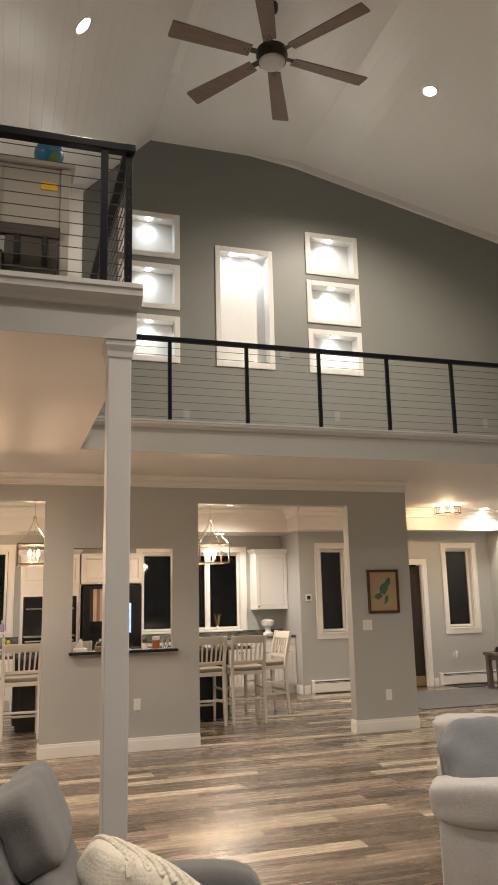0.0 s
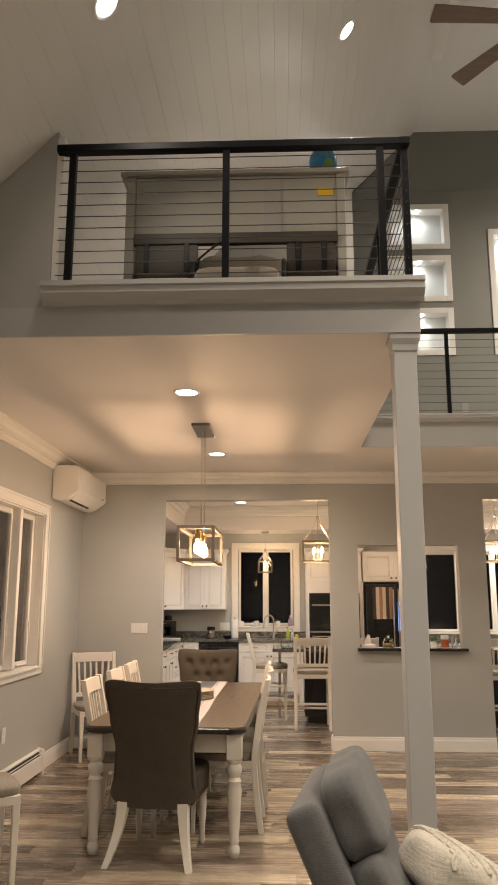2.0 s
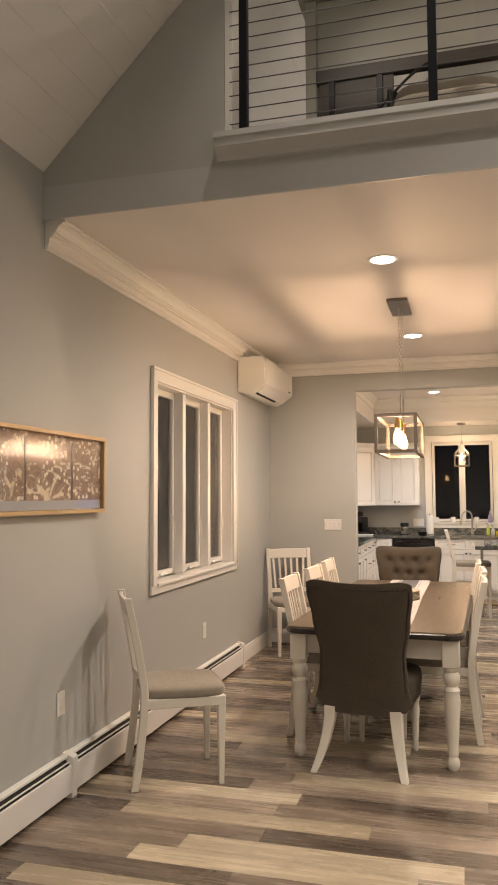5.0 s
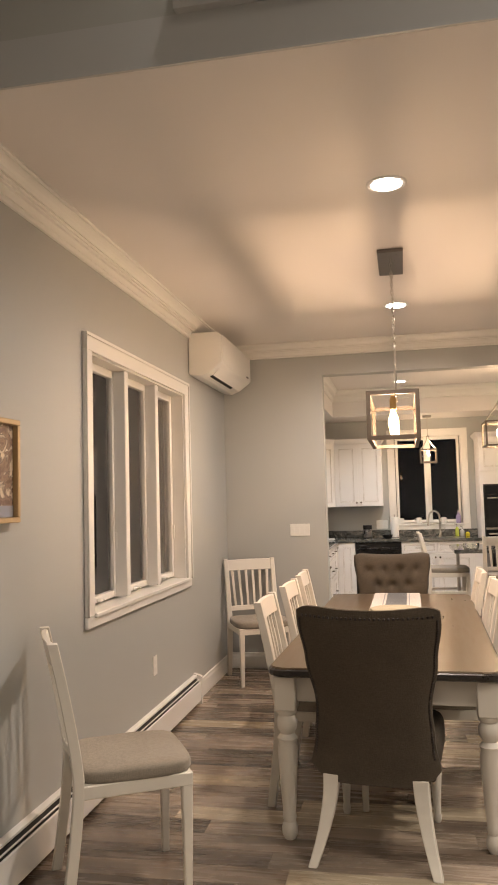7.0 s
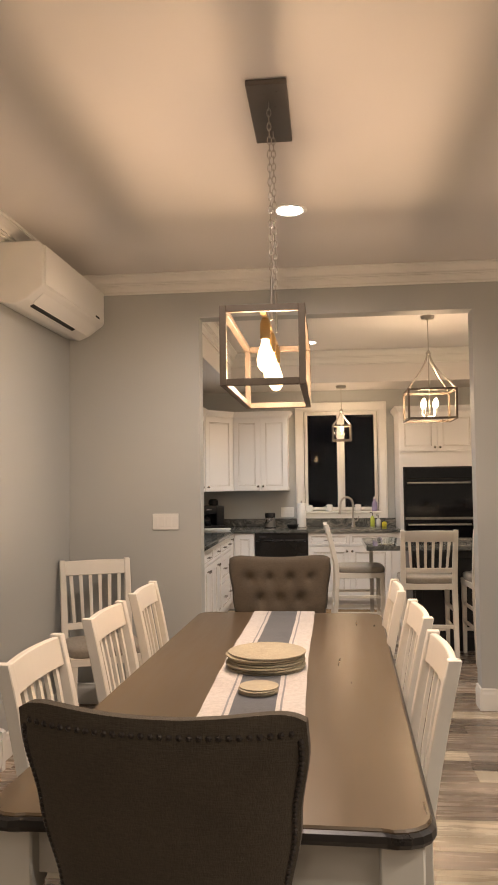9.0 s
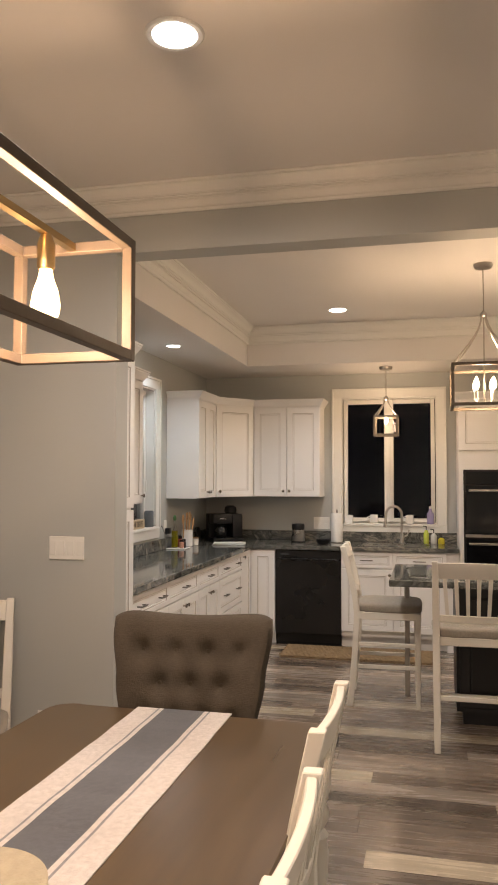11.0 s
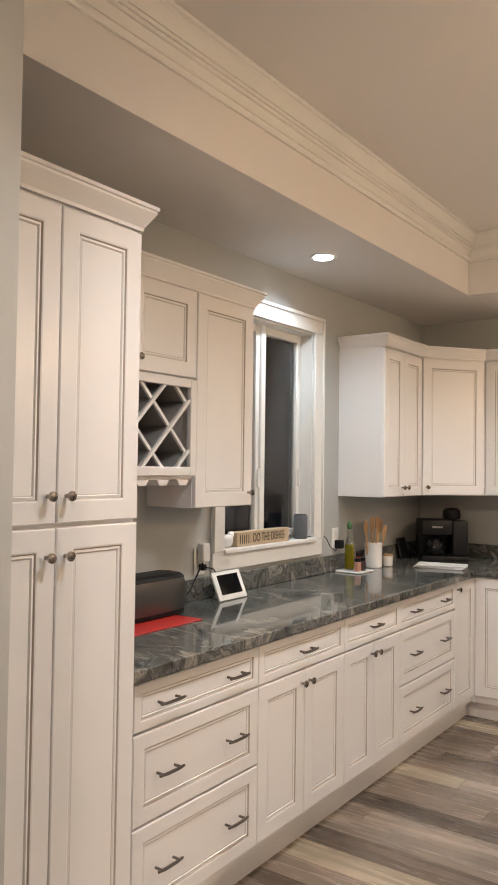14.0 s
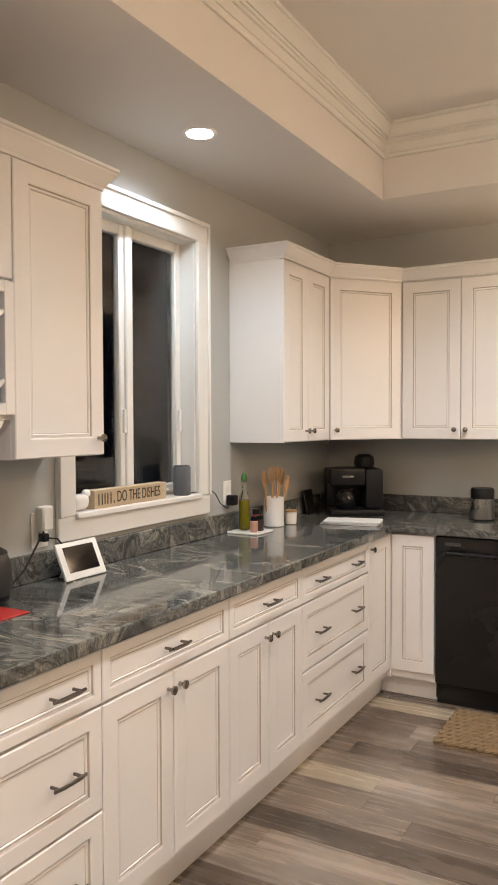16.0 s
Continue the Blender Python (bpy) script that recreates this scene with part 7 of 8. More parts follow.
def counter_outlet(y, z):
    plate_cover("outlet", "x", XK, 1, y, z, 0.078, 0.125, 1, "white outlet with plugs above the worktop", True)
    ob = thing("plug_adapter", (XK, y, z), "white plug adapter in the outlet", "plug")
    part("body", B(XK + 0.01, y - 0.026, z + 0.0, XK + 0.05, y + 0.026, z + 0.085, r=0.006), WHITEPLA, ob, smooth=True)
    ob = thing("plug", (XK, y, z), "black plug in the outlet", "plug")
    part("body", B(XK + 0.01, y - 0.014, z - 0.04, XK + 0.04, y + 0.014, z - 0.012, r=0.004), BLACKPLA, ob)
    pts = [(XK + 0.04, y, z - 0.026), (XK + 0.07, y + 0.02, z - 0.03), (XK + 0.08, y + 0.05, z - 0.07), (-2.335, y + 0.09, CZ + 0.06)]
    part("lead", pipe(bmesh.new(), pts, 0.003, 6), BLACKPLA, ob, smooth=True)


counter_outlet(10.34, 1.10)
plate_cover("outlet", "x", XK, 1, 11.62, 1.12, 0.075, 0.12, 1, "white outlet beside the kitchen window", True)
ob = thing("plug", (XK, 11.62, 1.09), "black plug in the outlet", "plug")
part("body", B(XK + 0.01, 11.60, 1.06, XK + 0.055, 11.645, 1.11, r=0.005), BLACKPLA, ob)
part("lead", pipe(bmesh.new(), [(XK + 0.03, 11.60, 1.07), (XK + 0.045, 11.56, 1.05), (XK + 0.04, 11.50, 1.08), (XK + 0.03, 11.47, 1.13), (XK + 0.02, 11.44, 1.15), (-2.43, 11.30, 1.145)], 0.0025, 6), BLACKPLA, ob, smooth=True)

SILL = 1.1425


def sill_sign():
    y0, y1, z0, z1 = 10.62, 11.09, SILL, SILL + 0.072
    ob = thing("sign", (-2.42, (y0 + y1) / 2, z0), "small wooden sign with black lettering on the sill", "sign")
    face = wood("sign_wood", (0.36, 0.27, 0.17), (0.56, 0.45, 0.31), along=(8, 1, 8), rough=0.6)
    part("board", B(-2.455, y0, z0, -2.405, y1, z1, r=0.002), face, ob)
    fz = (z0 + z1) / 2
    # the first word is drawn as plain bars
    u = y0 + 0.022
    for w in (0.015, 0.013, 0.013, 0.015, 0.015, 0.004):
        part("letter_bar", B(-2.4048, u, fz - 0.022, -2.4040, u + 0.005, fz + (0.022 if w > 0.01 else -0.012)), BLACKPLA, ob)
        u += w + 0.004
    cu = bpy.data.curves.new("lettering", "FONT")
    cu.body = "DO THE DISHES"
    cu.size, cu.extrude, cu.align_x, cu.align_y = 0.062, 0.0004, "LEFT", "CENTER"
    cu.materials.append(BLACKPLA)
    tx = new("lettering", cu)
    tx.parent = ob
    tx.matrix_basis = Matrix.Translation(Vector((-2.4040, u + 0.012, fz)) - ORIGIN[ob.name]) @ Matrix(((0, 0, 1, 0), (1, 0, 0, 0), (0, 1, 0, 0), (0, 0, 0, 1))) @ Matrix.Diagonal((0.66, 1, 1, 1))


sill_sign()

ob = thing("speaker", (-2.425, 11.24, SILL), "grey fabric cylinder speaker on the sill", "speaker")
part("body", lathe(bmesh.new(), -2.425, 11.24, [(0.036, SILL), (0.040, SILL + 0.006), (0.040, SILL + 0.125), (0.036, SILL + 0.132)], 24), fabric("speaker_cloth", (0.13, 0.14, 0.15), weave=500), ob, smooth=True)
part("top_plate", lathe(bmesh.new(), -2.425, 11.24, [(0.034, SILL + 0.1325), (0.033, SILL + 0.135)], 24), BLACKPLA, ob, smooth=True)
bm = bmesh.new()
cushion(bm, (-2.43, 10.56, SILL + 0.030), 0.022, 0.045, 0.030, puff=0.8, n=8, noise_amp=0.006)
cushion(bm, (-2.43, 10.60, SILL + 0.062), 0.014, 0.018, 0.016, puff=0.9, n=6, noise_amp=0.002)
single("bird_figurine", bm, CERAMIC, "small white ceramic bird on the sill", "figurine", (-2.43, 10.56, SILL), smooth=True)


def condiment_tray():
    x, y = -2.305, 11.66
    single("tray", B(x - 0.085, y - 0.085, CZ, x + 0.085, y + 0.085, CZ + 0.010, r=0.003), CERAMIC, "square white ceramic tray on the worktop", "tray", (x, y, CZ))
    z = CZ + 0.0105
    ob = thing("oil_bottle", (x - 0.03, y, z), "green glass bottle of olive oil with a pourer", "bottle")
    bx = x - 0.035
    bt = part("bottle", lathe(bmesh.new(), bx, y, [(0.026, z), (0.028, z + 0.004), (0.028, z + 0.15), (0.022, z + 0.175), (0.011, z + 0.20), (0.011, z + 0.235), (0.013, z + 0.24)], 18), CLEAR, ob, smooth=True)
    part("oil", lathe(bmesh.new(), bx, y, [(0.022, z + 0.005), (0.0245, z + 0.008), (0.0245, z + 0.145), (0.022, z + 0.148)], 18), mat("olive_oil_fill", (0.35, 0.30, 0.01), rough=0.15, vary=0.1), ob, "golden green oil", smooth=True)
    part("pourer", lathe(bmesh.new(), bx, y, [(0.012, z + 0.2405), (0.016, z + 0.25), (0.015, z + 0.268), (0.006, z + 0.285)], 12), mat("green_stopper", (0.05, 0.14, 0.04), rough=0.4), ob, smooth=True)
    jars = (((0.045, -0.045), (0.55, 0.30, 0.22), 0.075), ((0.045, 0.015), (0.05, 0.03, 0.025), 0.075), ((0.0, 0.055), (0.35, 0.06, 0.04), 0.10))
    for (dx, dy), col, h in jars:
        jx, jy = x + dx, y + dy
        ob = thing("spice_jar", (jx, jy, z), "small spice jar with a black lid on the tray", "jar", "spice jars")
        part("jar", lathe(bmesh.new(), jx, jy, [(0.018, z), (0.020, z + 0.003), (0.020, z + h * 0.7), (0.015, z + h * 0.75)], 14), mat("spice", col, rough=0.3, vary=0.3, scale=90), ob, smooth=True)
        part("lid", lathe(bmesh.new(), jx, jy, [(0.017, z + h * 0.7505), (0.018, z + h * 0.77), (0.017, z + h)], 14), BLACKPLA, ob, "black lid", smooth=True)


condiment_tray()


def crock():
    x, y = -2.31, 11.92
    ob = thing("utensil_crock", (x, y, CZ), "white ceramic crock for kitchen utensils", "crock")
    part("pot", lathe(bmesh.new(), x, y, [(0.050, CZ), (0.054, CZ + 0.004), (0.054, CZ + 0.150), (0.051, CZ + 0.153), (0.048, CZ + 0.150), (0.048, CZ + 0.012), (0.01, CZ + 0.010)], 28), CERAMIC, ob, smooth=True)
    for dx, dy, h, lean, kind in ((-0.02, -0.03, 0.29, -14, 0), (0.0, -0.012, 0.30, -7, 1), (0.01, 0.01, 0.30, -2, 1), (-0.01, 0.03, 0.29, 14, 0), (0.02, 0.02, 0.26, 20, 0)):
        u = thing("wooden_utensil", (x + dx, y + dy, CZ + 0.014), "wooden kitchen spoon standing in the crock", "utensil", "wooden utensils")
        bm = tube(bmesh.new(), (0, 0, 0), (0, 0, h - 0.07), 0.006, 0.007, 8)
        if kind:
            box(bm, -0.004, -0.022, h - 0.075, 0.004, 0.022, h, r=0.003)
        else:
            cushion(bm, (0, 0, h - 0.045), 0.008, 0.026, 0.045, puff=0.9, n=6, noise_amp=0)
        bmesh.ops.transform(bm, matrix=pose(x + dx, y + dy, CZ + 0.014, -lean, 3, 0), verts=bm.verts)
        part("spoon", bm, SPOONWOOD, u, smooth=True)
    ob = thing("lidded_cup", (-2.265, 12.03, CZ), "small white cup with a wooden lid", "cup")
    part("cup", lathe(bmesh.new(), -2.265, 12.03, [(0.026, CZ), (0.031, CZ + 0.004), (0.033, CZ + 0.062), (0.03, CZ + 0.065)], 20), CERAMIC, ob, smooth=True)
    part("lid", lathe(bmesh.new(), -2.265, 12.03, [(0.033, CZ + 0.0655), (0.033, CZ + 0.074), (0.030, CZ + 0.076)], 20), SPOONWOOD, ob, "wooden lid", smooth=True)


crock()


def coffee_maker():
    c = (-2.14, 12.62, CZ)
    ob = thing("coffee_maker", c, "large black coffee maker in the counter corner", "coffee maker")
    m = pose(*c, 0, 0, 32) @ Matrix.Diagonal((1.12, 1.12, 1.0, 1))

    def add(name, bm, material, label="", smooth=True):
        bmesh.ops.transform(bm, matrix=m, verts=bm.verts)
        return part(name, bm, material, ob, label, smooth)
    add("base", B(-0.14, -0.13, 0, 0.14, 0.13, 0.035, r=0.01, seg=2), BLACKPLA)
    add("tower", B(-0.14, 0.02, 0.0355, 0.04, 0.13, 0.27, r=0.012, seg=2), BLACKPLA)
    add("head", B(-0.14, -0.12, 0.175, 0.04, 0.0195, 0.275, r=0.014, seg=2), BLACKPLA)
    add("reservoir", B(0.045, -0.10, 0.0355, 0.14, 0.12, 0.27, r=0.02, seg=2), BLACKPLA)
    add("grinder", lathe(bmesh.new(), 0.06, 0.02, [(0.05, 0.2755), (0.055, 0.30), (0.05, 0.335), (0.03, 0.35)], 20), BLACKPLA)
    add("carafe", lathe(bmesh.new(), -0.05, -0.05, [(0.045, 0.0355), (0.055, 0.05), (0.055, 0.11), (0.04, 0.14), (0.042, 0.15)], 20), BLACKGLASS, "dark glass carafe")
    add("badge", B(-0.08, -0.1215, 0.222, -0.02, -0.1203, 0.234), STEEL, "", False)
    ob2 = thing("cutting_board", (-2.37, 12.52, CZ), "thin dark board leaning against the wall", "board")
    bm = B(-0.006, -0.06, 0, 0.006, 0.06, 0.14, r=0.003)
    bmesh.ops.transform(bm, matrix=pose(-2.362, 12.50, CZ + 0.002, 0, -12, 0), verts=bm.verts)
    part("board", bm, BLACKPLA, ob2)
    bm = bmesh.new()
    n = 14
    rows = []
    for lay in range(3):
        z0 = CZ + 0.001 + lay * 0.0065
        g = [[bm.verts.new(pose(-1.985, 12.20, 0, 0, 0, 8 + lay * 3) @ Vector((-0.15 + 0.30 * i / n + 0.004 * lay, -0.09 + 0.18 * j / n, z0 + 0.0045 + 0.002 * noise.noise(Vector((i * 0.5, j * 0.5, lay)))))) for j in range(n + 1)] for i in range(n + 1)]
        for i in range(n):
            for j in range(n):
                bm.faces.new((g[i][j], g[i + 1][j], g[i + 1][j + 1], g[i][j + 1]))
    ge = bmesh.ops.extrude_face_region(bm, geom=bm.faces[:])
    bmesh.ops.translate(bm, verts=[v for v in ge["geom"] if isinstance(v, bmesh.types.BMVert)], vec=(0, 0, -0.0042))
    bmesh.ops.recalc_face_normals(bm, faces=bm.faces)
    single("dish_cloth", bm, fabric("white_cloth", (0.72, 0.72, 0.72)), "folded white dish cloth on the worktop", "cloth", (-1.985, 12.2, CZ), smooth=True)


coffee_maker()


def sink_side():
    x, y = -1.40, 12.66
    ob = thing("blender_base", (x, y, CZ), "small silver and black blender base", "blender")
    part("body", lathe(bmesh.new(), x, y, [(0.066, CZ), (0.068, CZ + 0.01), (0.060, CZ + 0.12)], 24), STEEL, ob, smooth=True)
    part("foot", lathe(bmesh.new(), x, y, [(0.070, CZ - 0.0), (0.071, CZ + 0.009), (0.069, CZ + 0.0095)], 24), BLACKPLA, ob, smooth=True)
    part("collar", lathe(bmesh.new(), x, y, [(0.062, CZ + 0.1205), (0.064, CZ + 0.165), (0.058, CZ + 0.178)], 24), BLACKPLA, ob, smooth=True)
    x, y = -1.12, 12.42
    single("bowl", lathe(bmesh.new(), x, y, [(0.04, CZ), (0.058, CZ + 0.012), (0.072, CZ + 0.05), (0.068, CZ + 0.05), (0.05, CZ + 0.014), (0.01, CZ + 0.01)], 24), BLACKPLA, "small black bowl on the worktop", "bowl", (x, y, CZ), smooth=True)
    x, y = -1.02, 12.68
    ob = thing("paper_towel", (x, y, CZ), "white paper towel roll on a holder", "paper towel")
    part("foot", lathe(bmesh.new(), x, y, [(0.07, CZ), (0.07, CZ + 0.006), (0.01, CZ + 0.008)], 24), STEEL, ob, smooth=True)
    part("roll", lathe(bmesh.new(), x, y, [(0.055, CZ + 0.0085), (0.056, CZ + 0.012), (0.056, CZ + 0.285), (0.054, CZ + 0.288), (0.02, CZ + 0.288)], 28), mat("paper", (0.80, 0.79, 0.77), rough=0.9, vary=0.03, bump=0.3, bscale=120), ob, smooth=True)
    part("pin", tube(bmesh.new(), (x, y, CZ + 0.2885), (x, y, CZ + 0.32), 0.008), STEEL, ob)
    plate_cover("outlet", "y", YB, -1, -1.20, 1.10, 0.16, 0.12, 3, "white triple outlet plate above the worktop", True)
    # faucet
    x, y = -0.40, 12.76
    ob = thing("faucet", (x, y, CZ), "curved brushed nickel kitchen faucet", "faucet")
    part("base", lathe(bmesh.new(), x, y, [(0.030, CZ), (0.030, CZ + 0.008), (0.020, CZ + 0.02), (0.017, CZ + 0.09)], 18), NICKEL, ob, smooth=True)
    pts = [(x, y, CZ + 0.08), (x, y, CZ + 0.24)]
    for i in range(9):
        a = math.pi * i / 8
        pts.append((x - 0.075 + 0.075 * math.cos(a), y - 0.02 * i / 8, CZ + 0.27 + 0.085 * math.sin(a)))
    pts.append((x - 0.155, y - 0.03, CZ + 0.20))
    part("spout", pipe(bmesh.new(), pts, 0.0125, 10), NICKEL, ob, smooth=True)
    part("spray_head", tube(bmesh.new(), (x - 0.154, y - 0.03, CZ + 0.205), (x - 0.162, y - 0.034, CZ + 0.15), 0.015, 0.018, 12), NICKEL, ob, smooth=True)
    part("lever", pipe(bmesh.new(), [(x + 0.015, y, CZ + 0.06), (x + 0.05, y - 0.01, CZ + 0.075), (x + 0.07, y - 0.015, CZ + 0.13)], [0.009, 0.008, 0.005], 8), NICKEL, ob, smooth=True)
    single("sink_rim", B(-0.76, 12.36, CZ - 0.0, -0.14, 12.70, CZ + 0.002), STEEL, "stainless steel sink rim in the worktop", "sink", (-0.45, 12.53, CZ))
    # bottles and mugs
    for bx, by, h, r, col, lab in ((-0.17, 12.74, 0.13, 0.026, (0.55, 0.62, 0.10), "small dish soap bottle beside the sink"), (-0.10, 12.76, 0.10, 0.03, (0.60, 0.60, 0.58), "short hand soap bottle beside the sink"), (-0.03, 12.74, 0.06, 0.03, (0.70, 0.62, 0.05), "yellow sponge holder beside the sink")):
        ob = thing("soap_bottle", (bx, by, CZ), lab, "bottle", "bottles by the sink")
        part("bottle", lathe(bmesh.new(), bx, by, [(r * 0.9, CZ), (r, CZ + 0.004), (r, CZ + h * 0.75), (r * 0.4, CZ + h)], 16), mat("soap", col, rough=0.2, vary=0.06), ob, smooth=True)
        part("pump", pipe(bmesh.new(), [(bx, by, CZ + h), (bx, by, CZ + h + 0.035), (bx - 0.03, by - 0.01, CZ + h + 0.038)], 0.005, 6), BLACKPLA, ob, smooth=True)
    s = sw[2] + 0.0125
    for mx in (-0.68, -0.33):
        ob = thing("mug", (mx, YB - 0.0, s), "white mug standing on the sink window sill", "mug", "mugs on the sill")
        my = YB + 0.04
        part("cup", lathe(bmesh.new(), mx, my, [(0.034, s), (0.038, s + 0.003), (0.038, s + 0.085), (0.035, s + 0.085), (0.034, s + 0.01), (0.01, s + 0.008)], 20), CERAMIC, ob, smooth=True)
        part("handle", pipe(bmesh.new(), [(mx - 0.037, my, s + 0.07), (mx - 0.062, my, s + 0.062), (mx - 0.062, my, s + 0.03), (mx - 0.037, my, s + 0.02)], 0.005, 6), CERAMIC, ob, smooth=True)
    ob = thing("small_box", (-0.93, YB + 0.04, s), "small white box on the sink window sill", "box")
    part("carton", B(-0.97, YB + 0.01, s, -0.89, YB + 0.07, s + 0.08, r=0.003), CERAMIC, ob)
    ob = thing("spray_bottle", (-0.13, YB + 0.04, s), "lilac bottle on the sink window sill", "bottle")
    part("bottle", lathe(bmesh.new(), -0.13, YB + 0.04, [(0.03, s), (0.034, s + 0.01), (0.034, s + 0.10), (0.014, s + 0.13), (0.014, s + 0.15)], 16), mat("lilac_plastic", (0.35, 0.30, 0.50), rough=0.3), ob, smooth=True)
    part("cap", tube(bmesh.new(), (-0.13, YB + 0.04, s + 0.1505), (-0.13, YB + 0.04, s + 0.175), 0.012), WHITEPLA, ob)


sink_side()


# ---- pass-through ----
single("pass_through_shelf", B(0.53, 8.42, 1.0, 1.68, 8.74, 1.0295, r=0.006, seg=2), mat("black_granite", (0.012, 0.012, 0.013), rough=0.12, vary=0.3, scale=60), "polished black shelf in the pass-through", "shelf", (1.1, 8.5, 1.0))
PZ = 1.03
ob = thing("napkin_holder", (0.63, 8.6, PZ), "white napkin tray on the pass-through shelf", "tray")
part("tray", B(0.575, 8.54, PZ, 0.73, 8.66, PZ + 0.035, r=0.006), CERAMIC, ob)
part("napkin", prism(bmesh.new(), [(0.60, PZ + 0.036), (0.69, PZ + 0.036), (0.675, PZ + 0.12), (0.655, PZ + 0.135)], "y", 8.58, 8.62), CERAMIC, ob)
ob = thing("glass_jar", (0.87, 8.6, PZ), "clear glass jar with a knobbed lid", "jar")
part("jar", lathe(bmesh.new(), 0.87, 8.6, [(0.055, PZ), (0.062, PZ + 0.01), (0.06, PZ + 0.06), (0.05, PZ + 0.075)], 20), CLEAR, ob, smooth=True)
part("contents", lathe(bmesh.new(), 0.87, 8.6, [(0.045, PZ + 0.008), (0.05, PZ + 0.015), (0.045, PZ + 0.04)], 16), mat("candy", (0.55, 0.40, 0.15), rough=0.5, vary=0.5, scale=60), ob, smooth=True)
part("lid", lathe(bmesh.new(), 0.87, 8.6, [(0.052, PZ + 0.0755), (0.04, PZ + 0.09), (0.012, PZ + 0.10), (0.018, PZ + 0.12), (0.006, PZ + 0.128)], 18), CLEAR, ob, smooth=True)
ob = thing("spice_jar", (1.47, 8.6, PZ), "red jar with a white lid on the pass-through shelf", "jar")
part("jar", lathe(bmesh.new(), 1.47, 8.6, [(0.036, PZ), (0.04, PZ + 0.005), (0.04, PZ + 0.075), (0.032, PZ + 0.085)], 18), mat("sauce", (0.40, 0.10, 0.04), rough=0.25, vary=0.3, scale=30), ob, smooth=True)
part("lid", lathe(bmesh.new(), 1.47, 8.6, [(0.04, PZ + 0.0855), (0.042, PZ + 0.12), (0.038, PZ + 0.125)], 18), WHITEPLA, ob, "white lid", smooth=True)
for x in (1.555, 1.60):
    ob = thing("shaker", (x, 8.62, PZ), "small glass salt shaker with a steel cap", "shaker", "salt and pepper shakers")
    part("body", lathe(bmesh.new(), x, 8.62, [(0.016, PZ), (0.018, PZ + 0.004), (0.015, PZ + 0.07)], 12), CLEAR, ob, smooth=True)
    part("cap", lathe(bmesh.new(), x, 8.62, [(0.016, PZ + 0.0705), (0.016, PZ + 0.09), (0.008, PZ + 0.10)], 12), STEEL, ob, smooth=True)
ob = thing("herb_pot", (1.36, 8.64, PZ), "small potted green herb on the pass-through shelf", "plant")
part("pot", lathe(bmesh.new(), 1.36, 8.64, [(0.03, PZ), (0.04, PZ + 0.06), (0.037, PZ + 0.06)], 16), CERAMIC, ob, smooth=True)
bm = bmesh.new()
rng = random.Random(3)
for i in range(90):
    a, r, h = rng.random() * 6.28, rng.random() * 0.05, 0.06 + rng.random() * 0.06
    p = Vector((1.36 + r * math.cos(a), 8.64 + r * math.sin(a), PZ + h))
    d = Vector((math.cos(a), math.sin(a), 0.6)) * 0.014
    s = Vector((-math.sin(a), math.cos(a), 0.1)) * 0.007
    bm.faces.new([bm.verts.new(q) for q in (p - d, p + s, p + d, p - s)])
part("leaves", bm, mat("herb_green", (0.05, 0.14, 0.02), rough=0.5, vary=0.3, scale=50), ob)
ob = thing("stand_mixer", (4.15, 12.65, CZ), "white stacked bowls and mixer on the far worktop", "mixer")
part("body", lathe(bmesh.new(), 4.15, 12.65, [(0.09, CZ), (0.09, CZ + 0.03), (0.05, CZ + 0.05), (0.05, CZ + 0.12), (0.10, CZ + 0.15), (0.11, CZ + 0.22), (0.06, CZ + 0.25)], 20), CERAMIC, ob, smooth=True)
ob = thing("reed_diffuser", (3.35, YB + 0.03, ww[2] + 0.0125), "reed diffuser with wooden sticks on the sill", "diffuser")
z = ww[2] + 0.0125
part("bottle", lathe(bmesh.new(), 3.35, YB + 0.04, [(0.03, z), (0.033, z + 0.05), (0.012, z + 0.07), (0.012, z + 0.08)], 14), CERAMIC, ob, smooth=True)
for i in range(5):
    part("reed", tube(bmesh.new(), (3.35, YB + 0.04, z + 0.03), (3.35 + 0.06 * math.cos(i * 1.25), YB + 0.04 + 0.02 * math.sin(i * 1.25), z + 0.26), 0.003, seg=5), SPOONWOOD, ob)
ob = thing("glass_tray", (-0.22, 10.12, 0.9265), "clear glass dish on the island worktop", "dish")
part("dish", lathe(bmesh.new(), -0.2, 10.14, [(0.07, 0.9265), (0.08, 0.93), (0.085, 0.985), (0.082, 0.985), (0.076, 0.935), (0.01, 0.932)], 24), CLEAR, ob, smooth=True)
single("tablet", B(0.02, 10.12, 0.9265, 0.26, 10.30, 0.935, r=0.003), BLACKGLASS, "flat black tablet on the island worktop", "tablet", (0.14, 10.2, 0.9265))



# ---- floor planks, last ----
PLANK_A, PLANK_B, PLANK_C = plank_mat("plank_vinyl", False), plank_mat("plank_vinyl_far", True), plank_mat("plank_vinyl_pale", False, True)


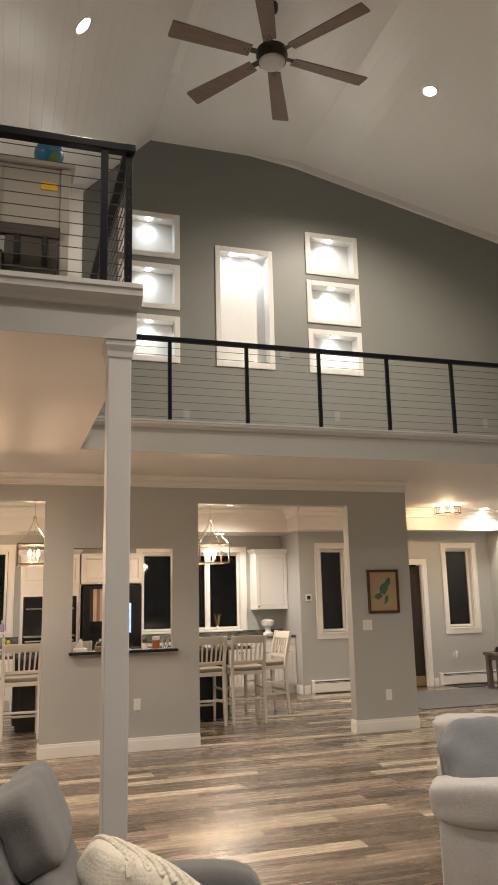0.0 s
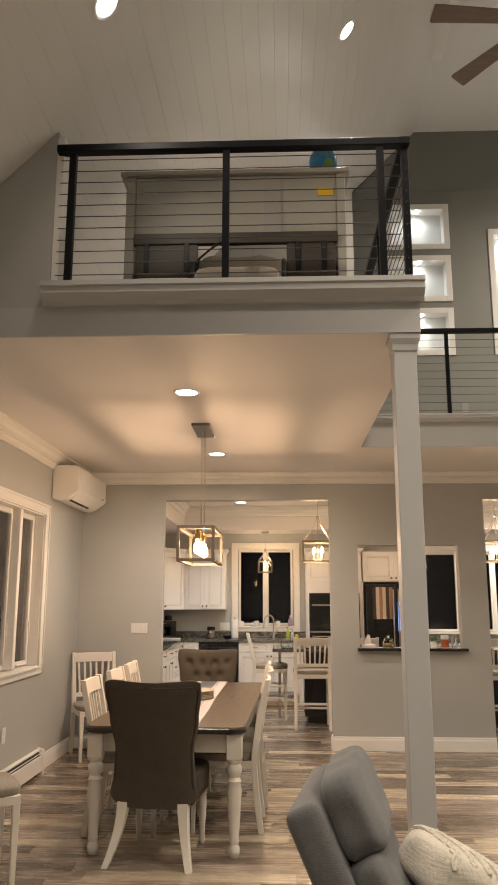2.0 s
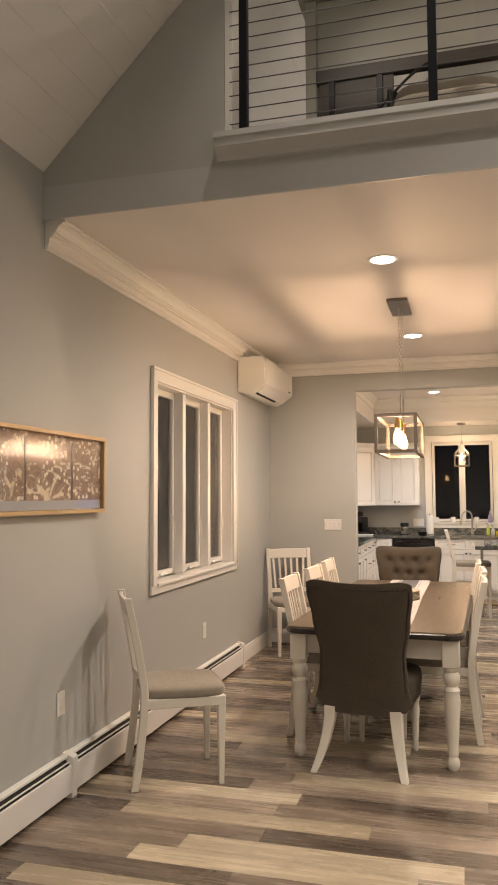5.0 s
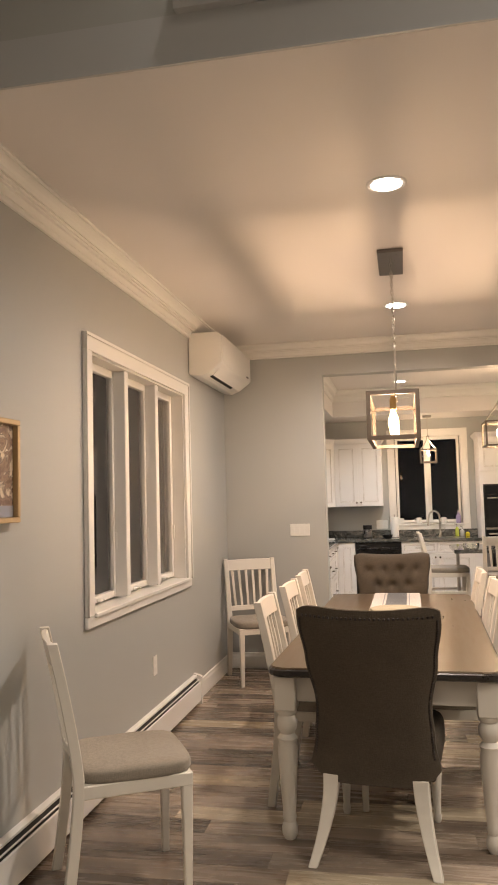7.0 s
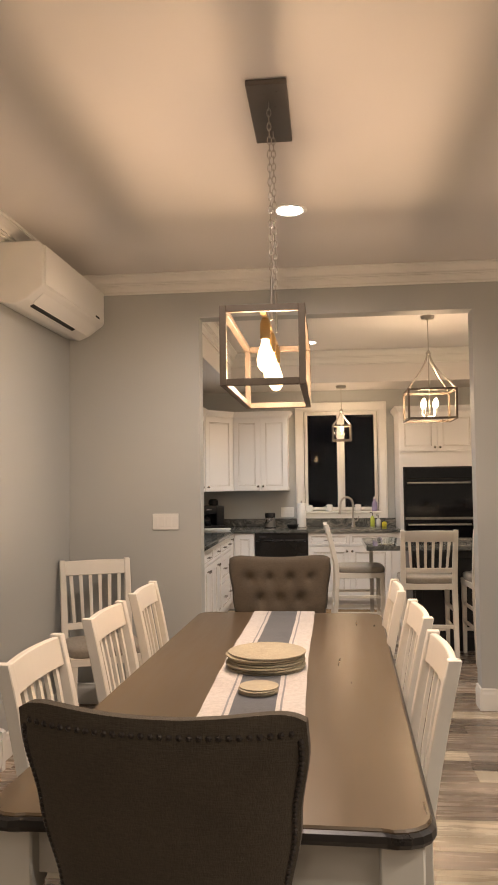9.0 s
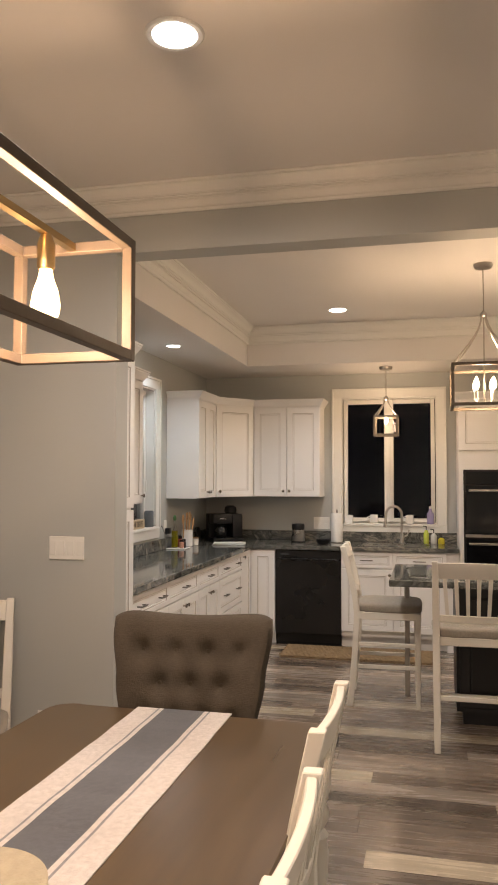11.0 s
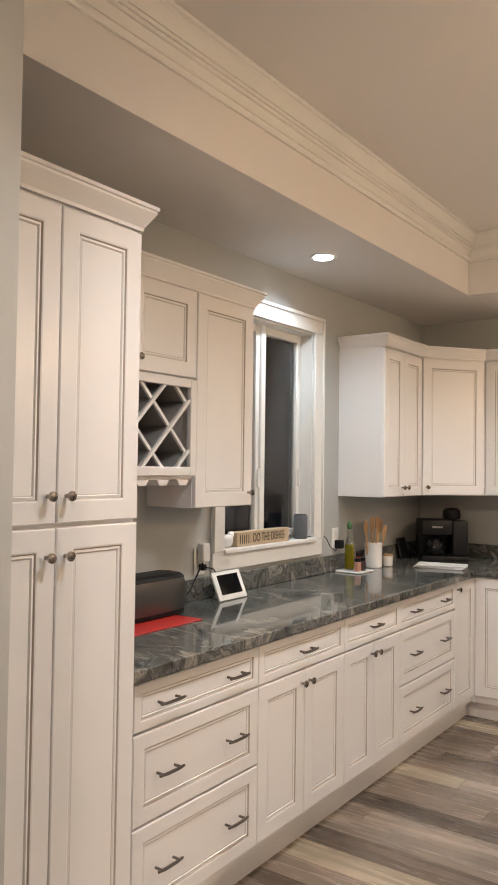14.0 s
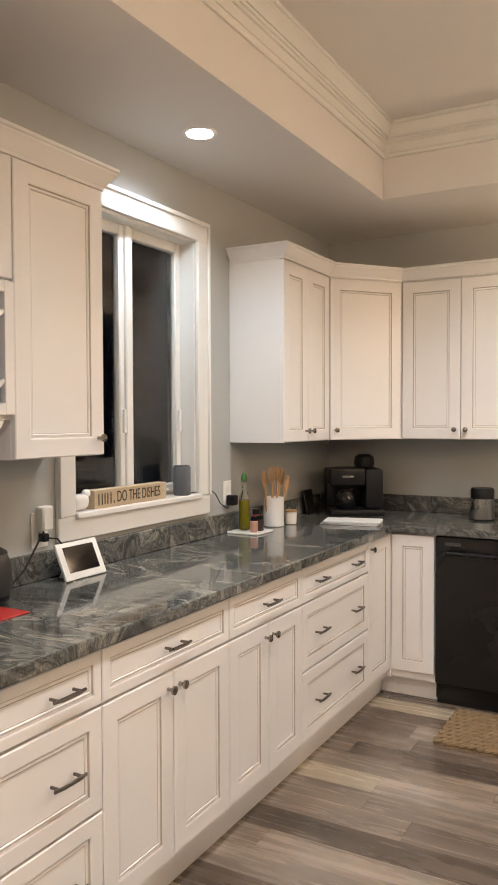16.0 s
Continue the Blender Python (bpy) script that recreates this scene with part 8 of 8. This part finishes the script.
def plank_floor():
    W, Lp, g, Y0 = 0.145, 1.2, 0.0003, -3.57
    joints = {51: -1.70, 53: -0.91, 55: -1.30}      # where three pale planks end
    floor_ob = bpy.data.objects["floor"]
    rng = random.Random(5)

    def cell(bm, x0, x1, y0, y1):
        b = 0.0009
        lo = [(x0, y0, -0.0055), (x1, y0, -0.0055), (x1, y1, -0.0055), (x0, y1, -0.0055)]
        mid = [(x, y, -b) for x, y, _ in lo]
        top = [(x0 + b, y0 + b, 0.0), (x1 - b, y0 + b, 0.0), (x1 - b, y1 - b, 0.0), (x0 + b, y1 - b, 0.0)]
        vs = [[bm.verts.new(p) for p in r] for r in (lo, mid, top)]
        for a, c in zip(vs, vs[1:]):
            for k in range(4):
                bm.faces.new((a[k], a[(k + 1) % 4], c[(k + 1) % 4], c[k]))
        bm.faces.new(vs[2])

    shared = {}
    far = bmesh.new()
    count = 0
    rows = int((YB - Y0) / W) + 1
    for r in range(rows):
        y0 = Y0 + r * W
        y1 = min(y0 + W, YB)
        start = rng.random() * Lp if r not in joints else (XL - joints[r]) % Lp
        x = XL - start
        while x < XR:
            a, b = max(x, XL + 0.001), min(x + Lp, XR)
            x += Lp
            if b - a < 0.02:
                continue
            light = rng.random() < 0.2 and 52 > r or rng.random() < 0.16 and r > 56 or r in (53, 55) and abs(x - joints[r]) < 0.02 or r == 51 and abs(x - Lp - joints[r]) < 0.02
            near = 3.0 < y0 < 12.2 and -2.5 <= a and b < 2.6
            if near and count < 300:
                key = (round(b - a, 3), round(y1 - y0, 3), light)
                if key not in shared:
                    bm = bmesh.new()
                    cell(bm, g, b - a - g, g, y1 - y0 - g)
                    me = bpy.data.meshes.new("plank")
                    bm.to_mesh(me)
                    bm.free()
                    me.materials.append(PLANK_C if light else PLANK_A)
                    shared[key] = me
                ob = new("plank", shared[key])
                ob.parent = floor_ob
                ob.location = (a, y0, 0)
                count += 1
            else:
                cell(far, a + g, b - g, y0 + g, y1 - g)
    me = bpy.data.meshes.new("plank_field")
    far.to_mesh(me)
    far.free()
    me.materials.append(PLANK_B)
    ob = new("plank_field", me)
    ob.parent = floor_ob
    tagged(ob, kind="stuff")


plank_floor()
